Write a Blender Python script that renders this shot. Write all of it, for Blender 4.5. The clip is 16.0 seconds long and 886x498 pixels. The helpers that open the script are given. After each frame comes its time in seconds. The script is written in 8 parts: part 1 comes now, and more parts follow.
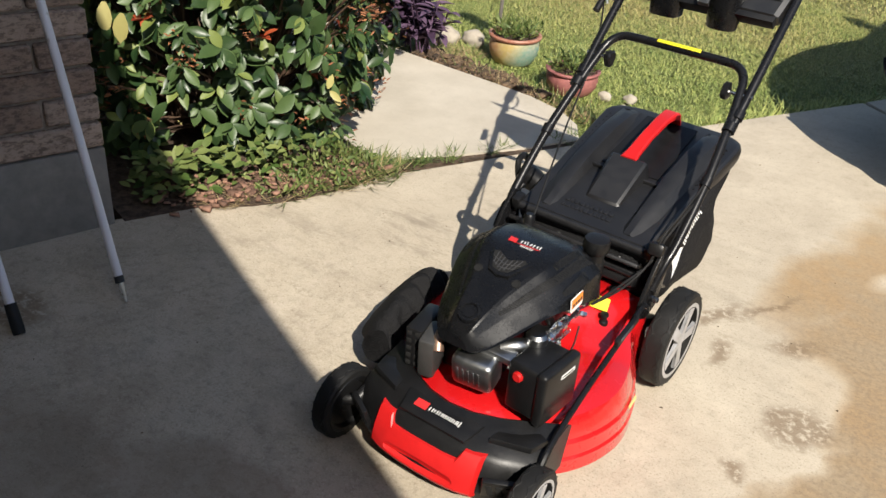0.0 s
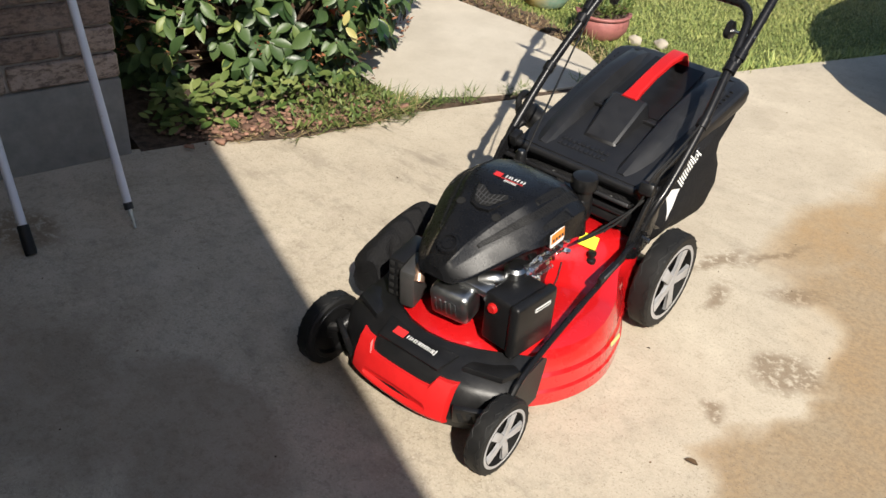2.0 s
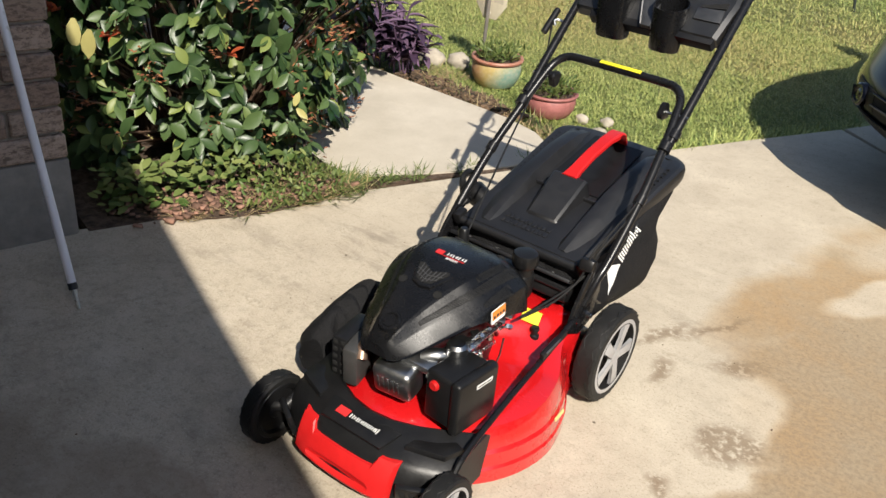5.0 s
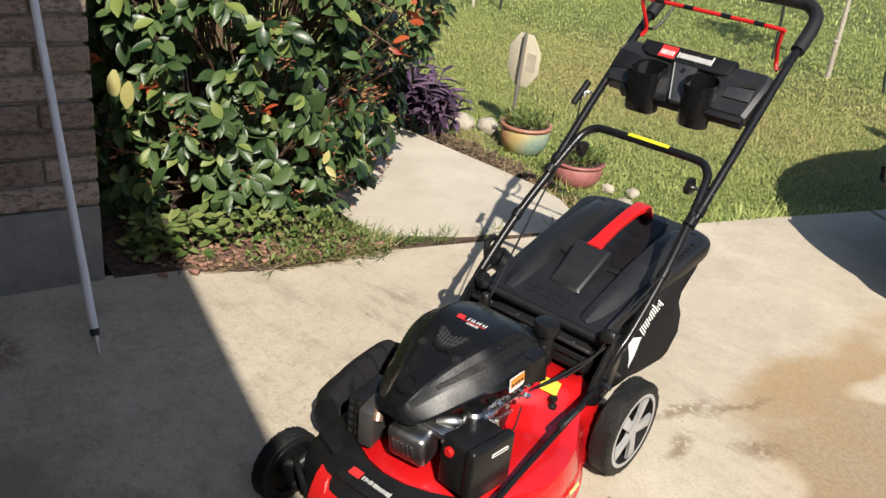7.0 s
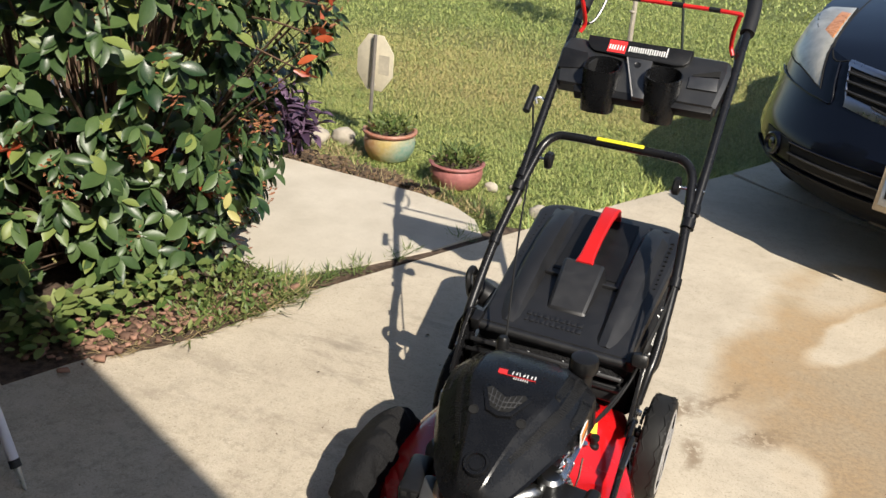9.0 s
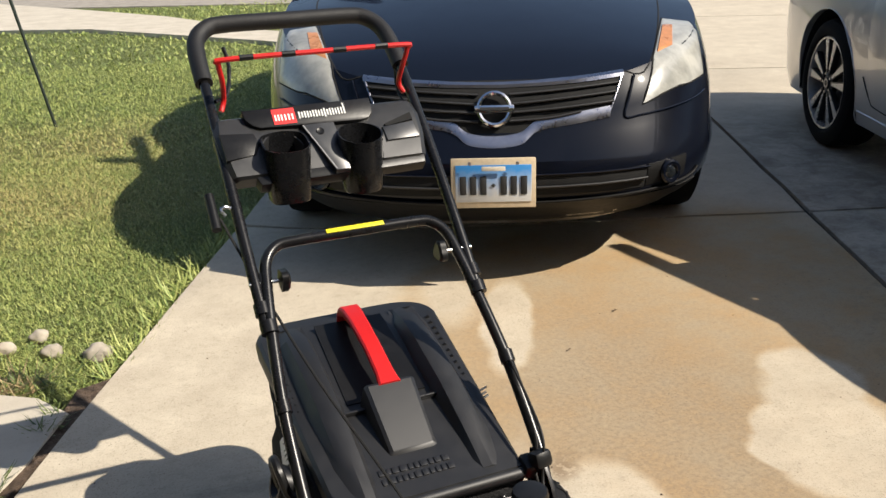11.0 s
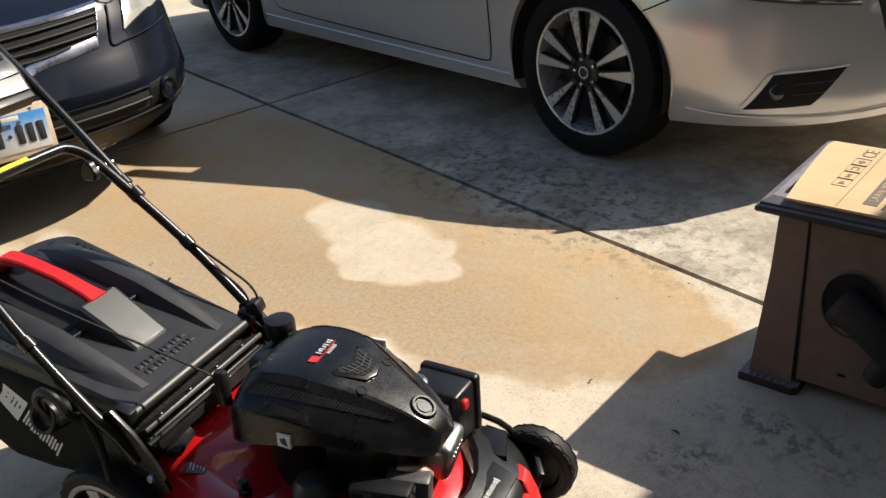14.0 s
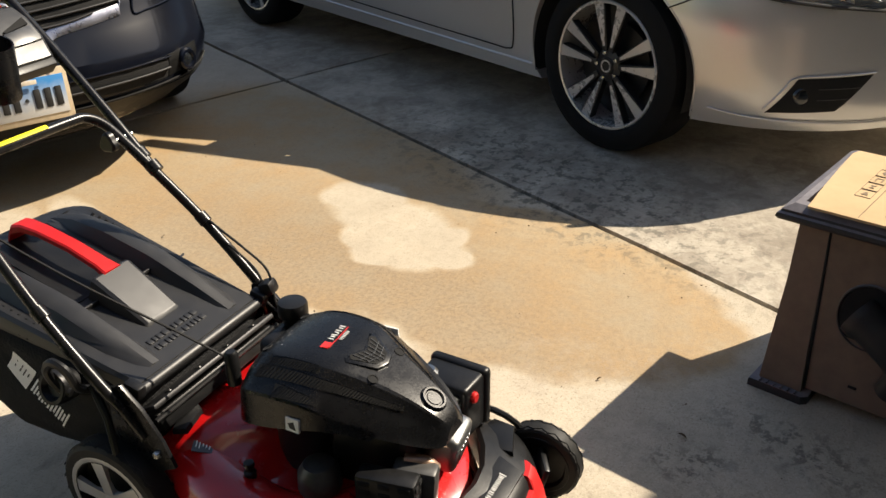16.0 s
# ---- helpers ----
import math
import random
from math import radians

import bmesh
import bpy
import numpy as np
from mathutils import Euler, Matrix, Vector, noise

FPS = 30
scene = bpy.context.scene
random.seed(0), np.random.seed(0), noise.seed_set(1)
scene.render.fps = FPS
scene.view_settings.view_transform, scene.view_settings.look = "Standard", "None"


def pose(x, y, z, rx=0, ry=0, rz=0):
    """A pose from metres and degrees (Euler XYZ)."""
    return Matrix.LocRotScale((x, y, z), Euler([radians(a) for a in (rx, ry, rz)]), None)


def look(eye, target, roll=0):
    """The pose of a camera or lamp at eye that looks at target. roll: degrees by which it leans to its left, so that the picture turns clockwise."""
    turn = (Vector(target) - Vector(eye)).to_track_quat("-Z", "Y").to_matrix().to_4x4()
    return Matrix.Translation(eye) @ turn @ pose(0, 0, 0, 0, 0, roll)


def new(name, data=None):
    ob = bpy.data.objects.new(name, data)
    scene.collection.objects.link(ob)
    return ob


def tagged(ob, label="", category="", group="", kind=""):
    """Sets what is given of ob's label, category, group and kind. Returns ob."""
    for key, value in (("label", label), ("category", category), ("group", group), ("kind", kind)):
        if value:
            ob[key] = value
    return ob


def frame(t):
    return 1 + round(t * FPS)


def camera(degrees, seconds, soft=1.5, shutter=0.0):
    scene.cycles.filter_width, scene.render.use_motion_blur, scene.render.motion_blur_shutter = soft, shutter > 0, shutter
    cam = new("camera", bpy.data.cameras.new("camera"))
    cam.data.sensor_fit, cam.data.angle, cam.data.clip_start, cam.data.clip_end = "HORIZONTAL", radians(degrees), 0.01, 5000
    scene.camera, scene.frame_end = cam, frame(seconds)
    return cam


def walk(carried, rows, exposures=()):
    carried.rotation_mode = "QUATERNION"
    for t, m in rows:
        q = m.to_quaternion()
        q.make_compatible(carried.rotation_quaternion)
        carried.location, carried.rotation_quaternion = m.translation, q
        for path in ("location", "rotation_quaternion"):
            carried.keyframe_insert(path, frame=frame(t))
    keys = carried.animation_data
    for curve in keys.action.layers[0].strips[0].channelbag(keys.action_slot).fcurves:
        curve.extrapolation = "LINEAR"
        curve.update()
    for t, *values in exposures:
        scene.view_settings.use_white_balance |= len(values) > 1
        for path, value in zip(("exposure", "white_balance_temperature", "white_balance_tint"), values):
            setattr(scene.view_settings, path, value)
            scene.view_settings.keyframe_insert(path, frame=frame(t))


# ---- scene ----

# ---- camera ----
cam = camera(52.7, 16.0)
PATH = [
    (0, (0.739, -1.457, 1.313), (-0.216, -0.027, 0.291), 5.0),
    (0.5, (0.876, -1.361, 1.296), (-0.109, -0.025, 0.181), 5.6),
    (1, (0.887, -1.384, 1.305), (-0.136, -0.083, 0.182), 4.7),
    (1.5, (0.876, -1.396, 1.307), (-0.133, -0.09, 0.177), 4.7),
    (2, (0.879, -1.396, 1.305), (-0.133, -0.087, 0.181), 4.6),
    (2.5, (0.885, -1.392, 1.308), (-0.135, -0.068, 0.211), 4.3),
    (3, (0.894, -1.383, 1.322), (-0.123, -0.021, 0.267), 4.0),
    (3.5, (0.903, -1.379, 1.326), (-0.107, 0.018, 0.312), 3.9),
    (5.8, (0.925, -1.382, 1.324), (-0.103, 0.057, 0.389), 6.2),
    (6, (0.926, -1.384, 1.325), (-0.116, 0.058, 0.411), 6.3),
    (6.5, (0.921, -1.385, 1.335), (-0.158, 0.051, 0.456), 6.7),
    (7, (0.916, -1.382, 1.334), (-0.18, 0.05, 0.47), 7.0),
    (7.5, (0.901, -1.377, 1.337), (-0.206, 0.039, 0.459), 7.3),
    (8, (0.825, -1.4, 1.308), (-0.222, 0.057, 0.424), 7.3),
    (8.2, (0.758, -1.425, 1.302), (-0.232, 0.071, 0.416), 6.4),
    (10.3, (-0.274, -1.208, 1.238), (-0.086, 0.655, 0.535), 1.7),
    (10.5, (-0.344, -1.127, 1.210), (0.006, 0.718, 0.521), 0.3),
    (11, (-0.45, -0.92, 1.233), (0.266, 0.804, 0.514), -1.5),
    (11.5, (-0.552, -0.799, 1.227), (0.653, 0.615, 0.485), -2.6),
    (12, (-0.7, -0.737, 1.246), (0.768, 0.332, 0.407), -4.3),
    (12.5, (-0.802, -0.846, 1.241), (0.69, 0.116, 0.32), -4.8),
    (13, (-0.89, -0.979, 1.217), (0.596, -0.067, 0.237), -5.6),
    (13.5, (-0.962, -0.937, 1.24), (0.601, -0.111, 0.306), -5.2),
    (14, (-1.044, -0.856, 1.24), (0.55, -0.041, 0.349), -3.9),
    (14.5, (-1.056, -0.836, 1.258), (0.543, 0.022, 0.418), -3.0),
    (15, (-1.061, -0.827, 1.266), (0.542, 0.057, 0.461), -2.8),
    (15.5, (-1.052, -0.822, 1.26), (0.547, 0.035, 0.418), -1.6),
    (16, (-1.037, -0.828, 1.248), (0.536, -0.009, 0.323), -1.0),
]
walk(cam, [(t, look(eye, target, roll)) for t, eye, target, roll in PATH],
     [(0.0, 0.48, 6500, 10), (8.2, 0.48, 6500, 10), (10.3, 0.51, 6700, 10), (11.0, 0.52, 6700, 10), (12.0, 0.62, 7050, 10), (12.5, 0.66, 7200, 10), (13.0, 0.60, 7200, 10),
      (13.9, 0.68, 6700, 10), (14.5, 0.75, 6750, 10), (15.0, 0.74, 6850, 10), (16.0, 0.70, 7150, 10)])

# ---- light ----
SUN = Vector((0.85, -0.69, 1.0)).normalized()          # from the ground towards the sun
world = bpy.data.worlds.new("world")
scene.world = world
world.use_nodes = True
nt = world.node_tree
bg = nt.nodes["Background"]
sky = nt.nodes.new("ShaderNodeTexSky")
sky.sky_type = "NISHITA"
sky.sun_disc = False
sky.sun_elevation = math.asin(SUN.z)
sky.sun_rotation = math.atan2(SUN.x, SUN.y)
nt.links.new(sky.outputs["Color"], bg.inputs["Color"])
bg.inputs["Strength"].default_value = 0.09
sun_data = bpy.data.lights.new("sun", "SUN")
sun_data.energy, sun_data.angle, sun_data.color = 4.8, radians(0.5), (1.0, 0.93, 0.82)
sun = new("sun", sun_data)
sun.matrix_world = look((0, 0, 0), tuple(-SUN))

from mathutils.bvhtree import BVHTree


# ---- helpers for building ----
def thing(name, label="", category="", group="", kind="", m=None):
    ob = new(name)
    ob.empty_display_size = 0.05
    if m is not None:
        ob.matrix_world = m
    return tagged(ob, label, category, group, kind)


def mesh_of(name, bm, material, angle=38):
    bmesh.ops.recalc_face_normals(bm, faces=bm.faces)
    me = bpy.data.meshes.new(name)
    bm.to_mesh(me)
    bm.free()
    me.materials.append(material)
    me.polygons.foreach_set("use_smooth", [True] * len(me.polygons))
    me.set_sharp_from_angle(angle=radians(angle))
    return me


def part(name, bm, material, parent, label="", angle=38):
    """Links a bmesh as one mesh object under a thing or a part."""
    ob = new(name, mesh_of(name, bm, material, angle))
    ob.parent = parent
    return tagged(ob, label)


def solid(name, bm, material, label="", category="", group="", kind="", angle=38):
    return tagged(new(name, mesh_of(name, bm, material, angle)), label, category, group, kind)


def add(dst, src, m=None):
    """Moves the bmesh src into dst."""
    if m is not None:
        src.transform(m)
    me = bpy.data.meshes.new("tmp")
    src.to_mesh(me)
    dst.from_mesh(me)
    bpy.data.meshes.remove(me)
    src.free()
    return dst


def rbox(sx, sy, sz, bevel=0.004, m=None, seg=2, taper=1.0):
    """A box with rounded edges round its centre; taper scales its top."""
    bm = bmesh.new()
    bmesh.ops.create_cube(bm, size=1)
    for v in bm.verts:
        k = taper if v.co.z > 0 else 1.0
        v.co = Vector((v.co.x * sx * k, v.co.y * sy * k, v.co.z * sz))
    if bevel > 0:
        bmesh.ops.bevel(bm, geom=bm.edges[:] + bm.verts[:], offset=bevel, segments=seg, affect="EDGES", profile=0.5)
    if m is not None:
        bm.transform(m)
    return bm


def spline(points, k=6, closed=False):
    """A smooth line (Catmull-Rom) through the points."""
    p = [Vector(q) for q in points]
    n, out = len(p), []
    for i in range(n if closed else n - 1):
        if closed:
            a, b, c, d = p[i - 1], p[i], p[(i + 1) % n], p[(i + 2) % n]
        else:
            a, b, c, d = p[max(i - 1, 0)], p[i], p[i + 1], p[min(i + 2, n - 1)]
        for j in range(k):
            t = j / k
            out.append(0.5 * (2 * b + (c - a) * t + (2 * a - 5 * b + 4 * c - d) * t * t + (3 * b - a - 3 * c + d) * t ** 3))
    if not closed:
        out.append(p[-1])
    return out


def loft(rings, closed=True, caps=True):
    """A skin over rings of equally many points."""
    bm = bmesh.new()
    vs = [[bm.verts.new(p) for p in r] for r in rings]
    n = len(rings[0])
    for a, b in zip(vs, vs[1:]):
        for i in range(n if closed else n - 1):
            j = (i + 1) % n
            bm.faces.new((a[i], a[j], b[j], b[i]))
    if caps and closed:
        bm.faces.new(list(reversed(vs[0])))
        bm.faces.new(vs[-1])
    bmesh.ops.remove_doubles(bm, verts=bm.verts, dist=1e-5)
    return bm


def tube(points, r, n=10, caps=True, flat=1.0):
    """A round bar along the points; r may be a list."""
    p = [Vector(q) for q in points]
    rings, up = [], None
    for i, q in enumerate(p):
        d = (p[min(i + 1, len(p) - 1)] - p[max(i - 1, 0)]).normalized()
        if up is None:
            up = d.cross(Vector((0.3, 0.2, 1))).normalized() if abs(d.z) < 0.95 else d.cross(Vector((1, 0.1, 0))).normalized()
        up = (up - d * up.dot(d)).normalized()
        side = d.cross(up)
        rad = r[i] if isinstance(r, (list, tuple)) else r
        rings.append([q + rad * (math.cos(2 * math.pi * j / n) * up + flat * math.sin(2 * math.pi * j / n) * side) for j in range(n)])
    return loft(rings, True, caps)


def lathe(profile, n=24, m=None, closed=False):
    """Turns (radius, height) points round z."""
    rings = [[(r * math.cos(2 * math.pi * j / n), r * math.sin(2 * math.pi * j / n), h) for j in range(n)] for r, h in profile]
    if closed:
        rings.append(rings[0])
    bm = loft(rings, True, not closed)
    if m is not None:
        bm.transform(m)
    return bm


def prism(outline, z0, z1, m=None, bevel=0.0):
    """A plate from a flat outline."""
    bm = bmesh.new()
    lo = [bm.verts.new((x, y, z0)) for x, y in outline]
    hi = [bm.verts.new((x, y, z1)) for x, y in outline]
    n = len(outline)
    for i in range(n):
        bm.faces.new((lo[i], lo[(i + 1) % n], hi[(i + 1) % n], hi[i]))
    bm.faces.new(list(reversed(lo)))
    top = bm.faces.new(hi)
    if bevel > 0:
        bmesh.ops.bevel(bm, geom=list(top.edges), offset=bevel, segments=2, affect="EDGES", profile=0.5)
    if m is not None:
        bm.transform(m)
    return bm


def lerp(table, x):
    """Straight lines through (x, y) pairs."""
    return float(np.interp(x, [a for a, _ in table], [b for _, b in table]))


def pieces(name, mesh, parent, places):
    """Alike pieces on one mesh under a parent."""
    for m in places:
        ob = new(name, mesh)
        ob.parent = parent
        ob.matrix_basis = m


def scatter(name, verts, faces, transforms, material):
    """One mesh of many copies of a small template; transforms are 4x4 arrays."""
    v = np.c_[np.array(verts, float), np.ones(len(verts))]
    t = np.array(transforms, float).reshape(-1, 4, 4)
    co = np.einsum("nij,vj->nvi", t, v)[:, :, :3].reshape(-1, 3)
    nv, fs = len(verts), []
    for k in range(len(t)):
        o = k * nv
        fs.extend(tuple(i + o for i in f) for f in faces)
    me = bpy.data.meshes.new(name)
    me.from_pydata(co.tolist(), [], fs)
    me.materials.append(material)
    me.polygons.foreach_set("use_smooth", [True] * len(me.polygons))
    return me


def frame_of(origin, ahead, up, size=1.0, width=1.0):
    """A 4x4 with y along ahead, z near up."""
    y = Vector(ahead).normalized()
    x = y.cross(Vector(up))
    x = x.normalized() if x.length > 1e-4 else Vector((1, 0, 0))
    z = x.cross(y)
    m = np.eye(4)
    m[:3, 0], m[:3, 1], m[:3, 2], m[:3, 3] = np.array(x) * size * width, np.array(y) * size, np.array(z) * size, origin
    return m


# ---- materials ----
class Mat:
    """A node material with short words for its nodes."""

    def __init__(self, name, base=(0.5, 0.5, 0.5), rough=0.5, metal=0.0, **more):
        self.m = bpy.data.materials.new(name)
        self.m.use_nodes = True
        self.t = self.m.node_tree
        self.b = self.t.nodes["Principled BSDF"]
        self.put("Base Color", base)
        self.put("Roughness", rough)
        self.put("Metallic", metal)
        for k, v in more.items():
            self.put(k.replace("_", " "), v)

    def put(self, socket, v):
        s = self.b.inputs[socket]
        if isinstance(v, bpy.types.NodeSocket):
            self.t.links.new(v, s)
        else:
            s.default_value = (*v, 1) if isinstance(v, tuple) and len(v) == 3 and s.type == "RGBA" else v

    def node(self, kind, **props):
        n = self.t.nodes.new(kind)
        for k, v in props.items():
            if k == "operation":
                n.operation = v
            elif k == "blend_type":
                n.blend_type = v
            elif k == "data_type":
                n.data_type = v
            elif k == "feature":
                n.feature = v
            elif k == "vector_type":
                n.vector_type = v
        return n

    def feed(self, s, v):
        if isinstance(v, bpy.types.NodeSocket):
            self.t.links.new(v, s)
        elif isinstance(v, tuple) and len(v) == 3 and s.type == "RGBA":
            s.default_value = (*v, 1)
        else:
            s.default_value = v

    def pos(self, own=False):
        if own:
            return self.t.nodes.new("ShaderNodeTexCoord").outputs["Object"]
        return self.t.nodes.new("ShaderNodeNewGeometry").outputs["Position"]

    def noise(self, scale, detail=4.0, rough=0.6, vec=None, stretch=None):
        n = self.t.nodes.new("ShaderNodeTexNoise")
        v = vec if vec is not None else self.pos()
        if stretch is not None:
            mp = self.t.nodes.new("ShaderNodeMapping")
            self.feed(mp.inputs["Vector"], v)
            mp.inputs["Scale"].default_value = stretch
            v = mp.outputs[0]
        self.feed(n.inputs["Vector"], v)
        n.inputs["Scale"].default_value, n.inputs["Detail"].default_value, n.inputs["Roughness"].default_value = scale, detail, rough
        return n.outputs["Fac"]

    def ramp(self, fac, lo, hi, a=0.0, b=1.0):
        n = self.t.nodes.new("ShaderNodeMapRange")
        self.feed(n.inputs[0], fac)
        for i, v in zip((1, 2, 3, 4), (lo, hi, a, b)):
            n.inputs[i].default_value = v
        return n.outputs[0]

    def mix(self, fac, a, b, how="MIX"):
        n = self.node("ShaderNodeMix", data_type="RGBA", blend_type=how)
        self.feed(n.inputs[0], fac)
        self.feed(n.inputs[6], a)
        self.feed(n.inputs[7], b)
        return n.outputs[2]

    def math(self, op, a, b=0.0):
        n = self.node("ShaderNodeMath", operation=op)
        self.feed(n.inputs[0], a)
        self.feed(n.inputs[1], b)
        return n.outputs[0]

    def random(self):
        return self.t.nodes.new("ShaderNodeObjectInfo").outputs["Random"]

    def island(self):
        return self.t.nodes.new("ShaderNodeNewGeometry").outputs["Random Per Island"]

    def bump(self, height, strength=0.3, distance=0.01):
        n = self.t.nodes.new("ShaderNodeBump")
        n.inputs["Strength"].default_value, n.inputs["Distance"].default_value = strength, distance
        self.feed(n.inputs["Height"], height)
        self.put("Normal", n.outputs[0])

    def spot(self, x, y, rx, ry, turn=0.0, soft=0.25, vec=None):
        """1 inside an ellipse on the ground, 0 outside."""
        mp = self.node("ShaderNodeMapping", vector_type="TEXTURE")
        self.feed(mp.inputs["Vector"], vec if vec is not None else self.pos())
        mp.inputs["Location"].default_value = (x, y, 0)
        mp.inputs["Rotation"].default_value = (0, 0, radians(turn))
        mp.inputs["Scale"].default_value = (rx, ry, 5.0)
        ln = self.node("ShaderNodeVectorMath", operation="LENGTH")
        self.feed(ln.inputs[0], mp.outputs[0])
        return self.ramp(ln.outputs["Value"], 1 + soft, 1 - soft)

    def warped(self, scale, amount):
        """World position, pushed about by noise."""
        n = self.t.nodes.new("ShaderNodeTexNoise")
        p = self.pos()
        self.feed(n.inputs["Vector"], p)
        n.inputs["Scale"].default_value, n.inputs["Detail"].default_value = scale, 5.0
        s = self.node("ShaderNodeVectorMath", operation="SUBTRACT")
        self.feed(s.inputs[0], n.outputs["Color"])
        s.inputs[1].default_value = (0.5, 0.5, 0.5)
        k = self.node("ShaderNodeVectorMath", operation="MULTIPLY")
        self.feed(k.inputs[0], s.outputs[0])
        k.inputs[1].default_value = (amount, amount, 0)
        a = self.node("ShaderNodeVectorMath", operation="ADD")
        self.feed(a.inputs[0], p)
        self.feed(a.inputs[1], k.outputs[0])
        return a.outputs[0]


def most(mat, *masks):
    out = masks[0]
    for s in masks[1:]:
        out = mat.math("MAXIMUM", out, s)
    return out


def plain(name, base, rough=0.5, metal=0.0, grain=0.06, scale=60.0, bump=0.05, own=True, **more):
    """A surface with faint grain in colour, gloss and relief."""
    s = Mat(name, base, rough, metal, **more)
    v = s.pos(own)
    fine, wide = s.noise(scale, 5, 0.6, v), s.noise(scale / 9, 3, 0.5, v)
    f = s.math("ADD", s.math("MULTIPLY", fine, 0.5), s.math("MULTIPLY", wide, 0.5))
    dark = tuple(c * (1 - 3.2 * grain) for c in base)
    light = tuple(min(1.0, c * (1 + 3.2 * grain)) for c in base)
    s.put("Base Color", s.mix(s.ramp(f, 0.3, 0.7), dark, light))
    s.put("Roughness", s.ramp(f, 0.3, 0.7, max(0.02, rough - 0.07), min(1, rough + 0.09)))
    if bump:
        s.bump(fine, bump, 0.002)
    return s.m


# concrete of the driveway: pale, speckled, with rust-coloured water stains and grey grime
c = Mat("concrete", rough=0.85)
wp = c.warped(3.2, 0.30)
wp2 = c.warped(9.0, 0.13)
speck = c.noise(190, 2, 0.7)
mott = c.noise(5.5, 6, 0.65)
wide = c.noise(1.3, 4, 0.55)
base = c.mix(c.ramp(mott, 0.33, 0.68), (0.47, 0.405, 0.31), (0.60, 0.53, 0.415))
base = c.mix(c.ramp(wide, 0.40, 0.72, 0.0, 0.45), base, (0.42, 0.36, 0.28))
base = c.mix(c.ramp(speck, 0.52, 0.72, 0.0, 0.35), base, (0.34, 0.28, 0.20))
stain = most(c, c.spot(1.02, 0.02, 0.43, 0.62, -14, 0.05, wp), c.spot(1.00, 0.72, 0.55, 0.55, 0, 0.10, wp), c.spot(0.98, 1.40, 0.56, 0.62, 0, 0.10, wp),
             c.spot(1.55, 1.15, 0.55, 1.0, -26, 0.15, wp), c.spot(0.47, 1.05, 0.14, 0.32, -15, 0.3, wp))
wp3 = c.warped(7.0, 0.075)
pale = most(c, c.spot(0.71, 1.36, 0.085, 0.33, -26, 0.12, wp3), c.spot(1.06, 0.36, 0.135, 0.16, -20, 0.14, wp3), c.spot(0.985, 0.43, 0.075, 0.095, 30, 0.10, wp3), c.spot(1.03, 0.25, 0.07, 0.085, 0, 0.12, wp3), c.spot(1.14, 0.31, 0.10, 0.08, -20, 0.12, wp3), c.spot(1.06, 0.52, 0.085, 0.13, -40, 0.12, wp3), c.spot(1.19, 0.52, 0.14, 0.26, -20, 0.14, wp3), c.spot(1.31, 0.69, 0.12, 0.17, -10, 0.12, wp3),
            c.spot(0.62, 1.62, 0.10, 0.2, -20, 0.4, wp3), c.spot(0.50, 0.35, 0.12, 0.25, -10, 0.15, wp3))
stain = c.math("MULTIPLY", stain, c.math("SUBTRACT", 1.0, c.math("MULTIPLY", pale, 0.85)))
grit = c.noise(75, 4, 0.75)
dots = c.math("MULTIPLY", c.ramp(c.noise(120, 3, 0.8), 0.62, 0.66), c.ramp(c.noise(2.2, 5, 0.7), 0.46, 0.60))
rust = c.mix(c.ramp(c.noise(3.4, 6, 0.7), 0.38, 0.62), (0.42, 0.325, 0.20), (0.44, 0.28, 0.125))
rust = c.mix(c.ramp(grit, 0.52, 0.68, 0.0, 0.32), rust, (0.25, 0.16, 0.075))
rust = c.mix(c.ramp(speck, 0.60, 0.78, 0.0, 0.45), rust, (0.62, 0.52, 0.36))
base = c.mix(c.math("MULTIPLY", stain, 0.86), base, rust)
near_stain = c.math("MULTIPLY", stain, c.spot(0.74, 0.50, 0.50, 1.15, -14, 0.5, wp))
near_stain = c.math("MULTIPLY", near_stain, c.math("MULTIPLY", c.ramp(grit, 0.36, 0.58, 0.45, 1.0), c.math("SUBTRACT", 1.0, pale)))
base = c.mix(c.math("MULTIPLY", near_stain, 0.64), base, (0.225, 0.168, 0.11))
base = c.mix(c.math("MULTIPLY", dots, 0.8), base, (0.09, 0.065, 0.04))
coarse = c.noise(30, 6, 0.8)
base = c.mix(c.ramp(coarse, 0.50, 0.66, 0.0, 0.30), base, (0.27, 0.215, 0.155))
soiled = c.math("MULTIPLY", c.spot(-0.55, -0.75, 1.35, 0.75, -23, 0.35, wp), c.ramp(c.noise(11, 7, 0.82), 0.40, 0.62))
base = c.mix(c.math("MULTIPLY", soiled, 0.12), base, (0.17, 0.135, 0.10))
spots = c.math("MULTIPLY", c.spot(-0.45, -0.70, 1.5, 0.85, -23, 0.4, wp), c.ramp(c.noise(36, 7, 0.85), 0.50, 0.60))
base = c.mix(c.math("MULTIPLY", spots, 0.34), base, (0.15, 0.115, 0.085))
clean = c.math("MULTIPLY", c.spot(-0.45, -0.70, 1.5, 0.85, -23, 0.4, wp), c.ramp(c.noise(7.5, 6, 0.75), 0.52, 0.64))
base = c.mix(c.math("MULTIPLY", clean, 0.55), base, (0.60, 0.52, 0.42))
flecks = c.math("MULTIPLY", c.spot(-0.45, -0.70, 1.6, 0.95, -23, 0.4, wp), c.ramp(c.noise(150, 2, 0.8), 0.60, 0.66))
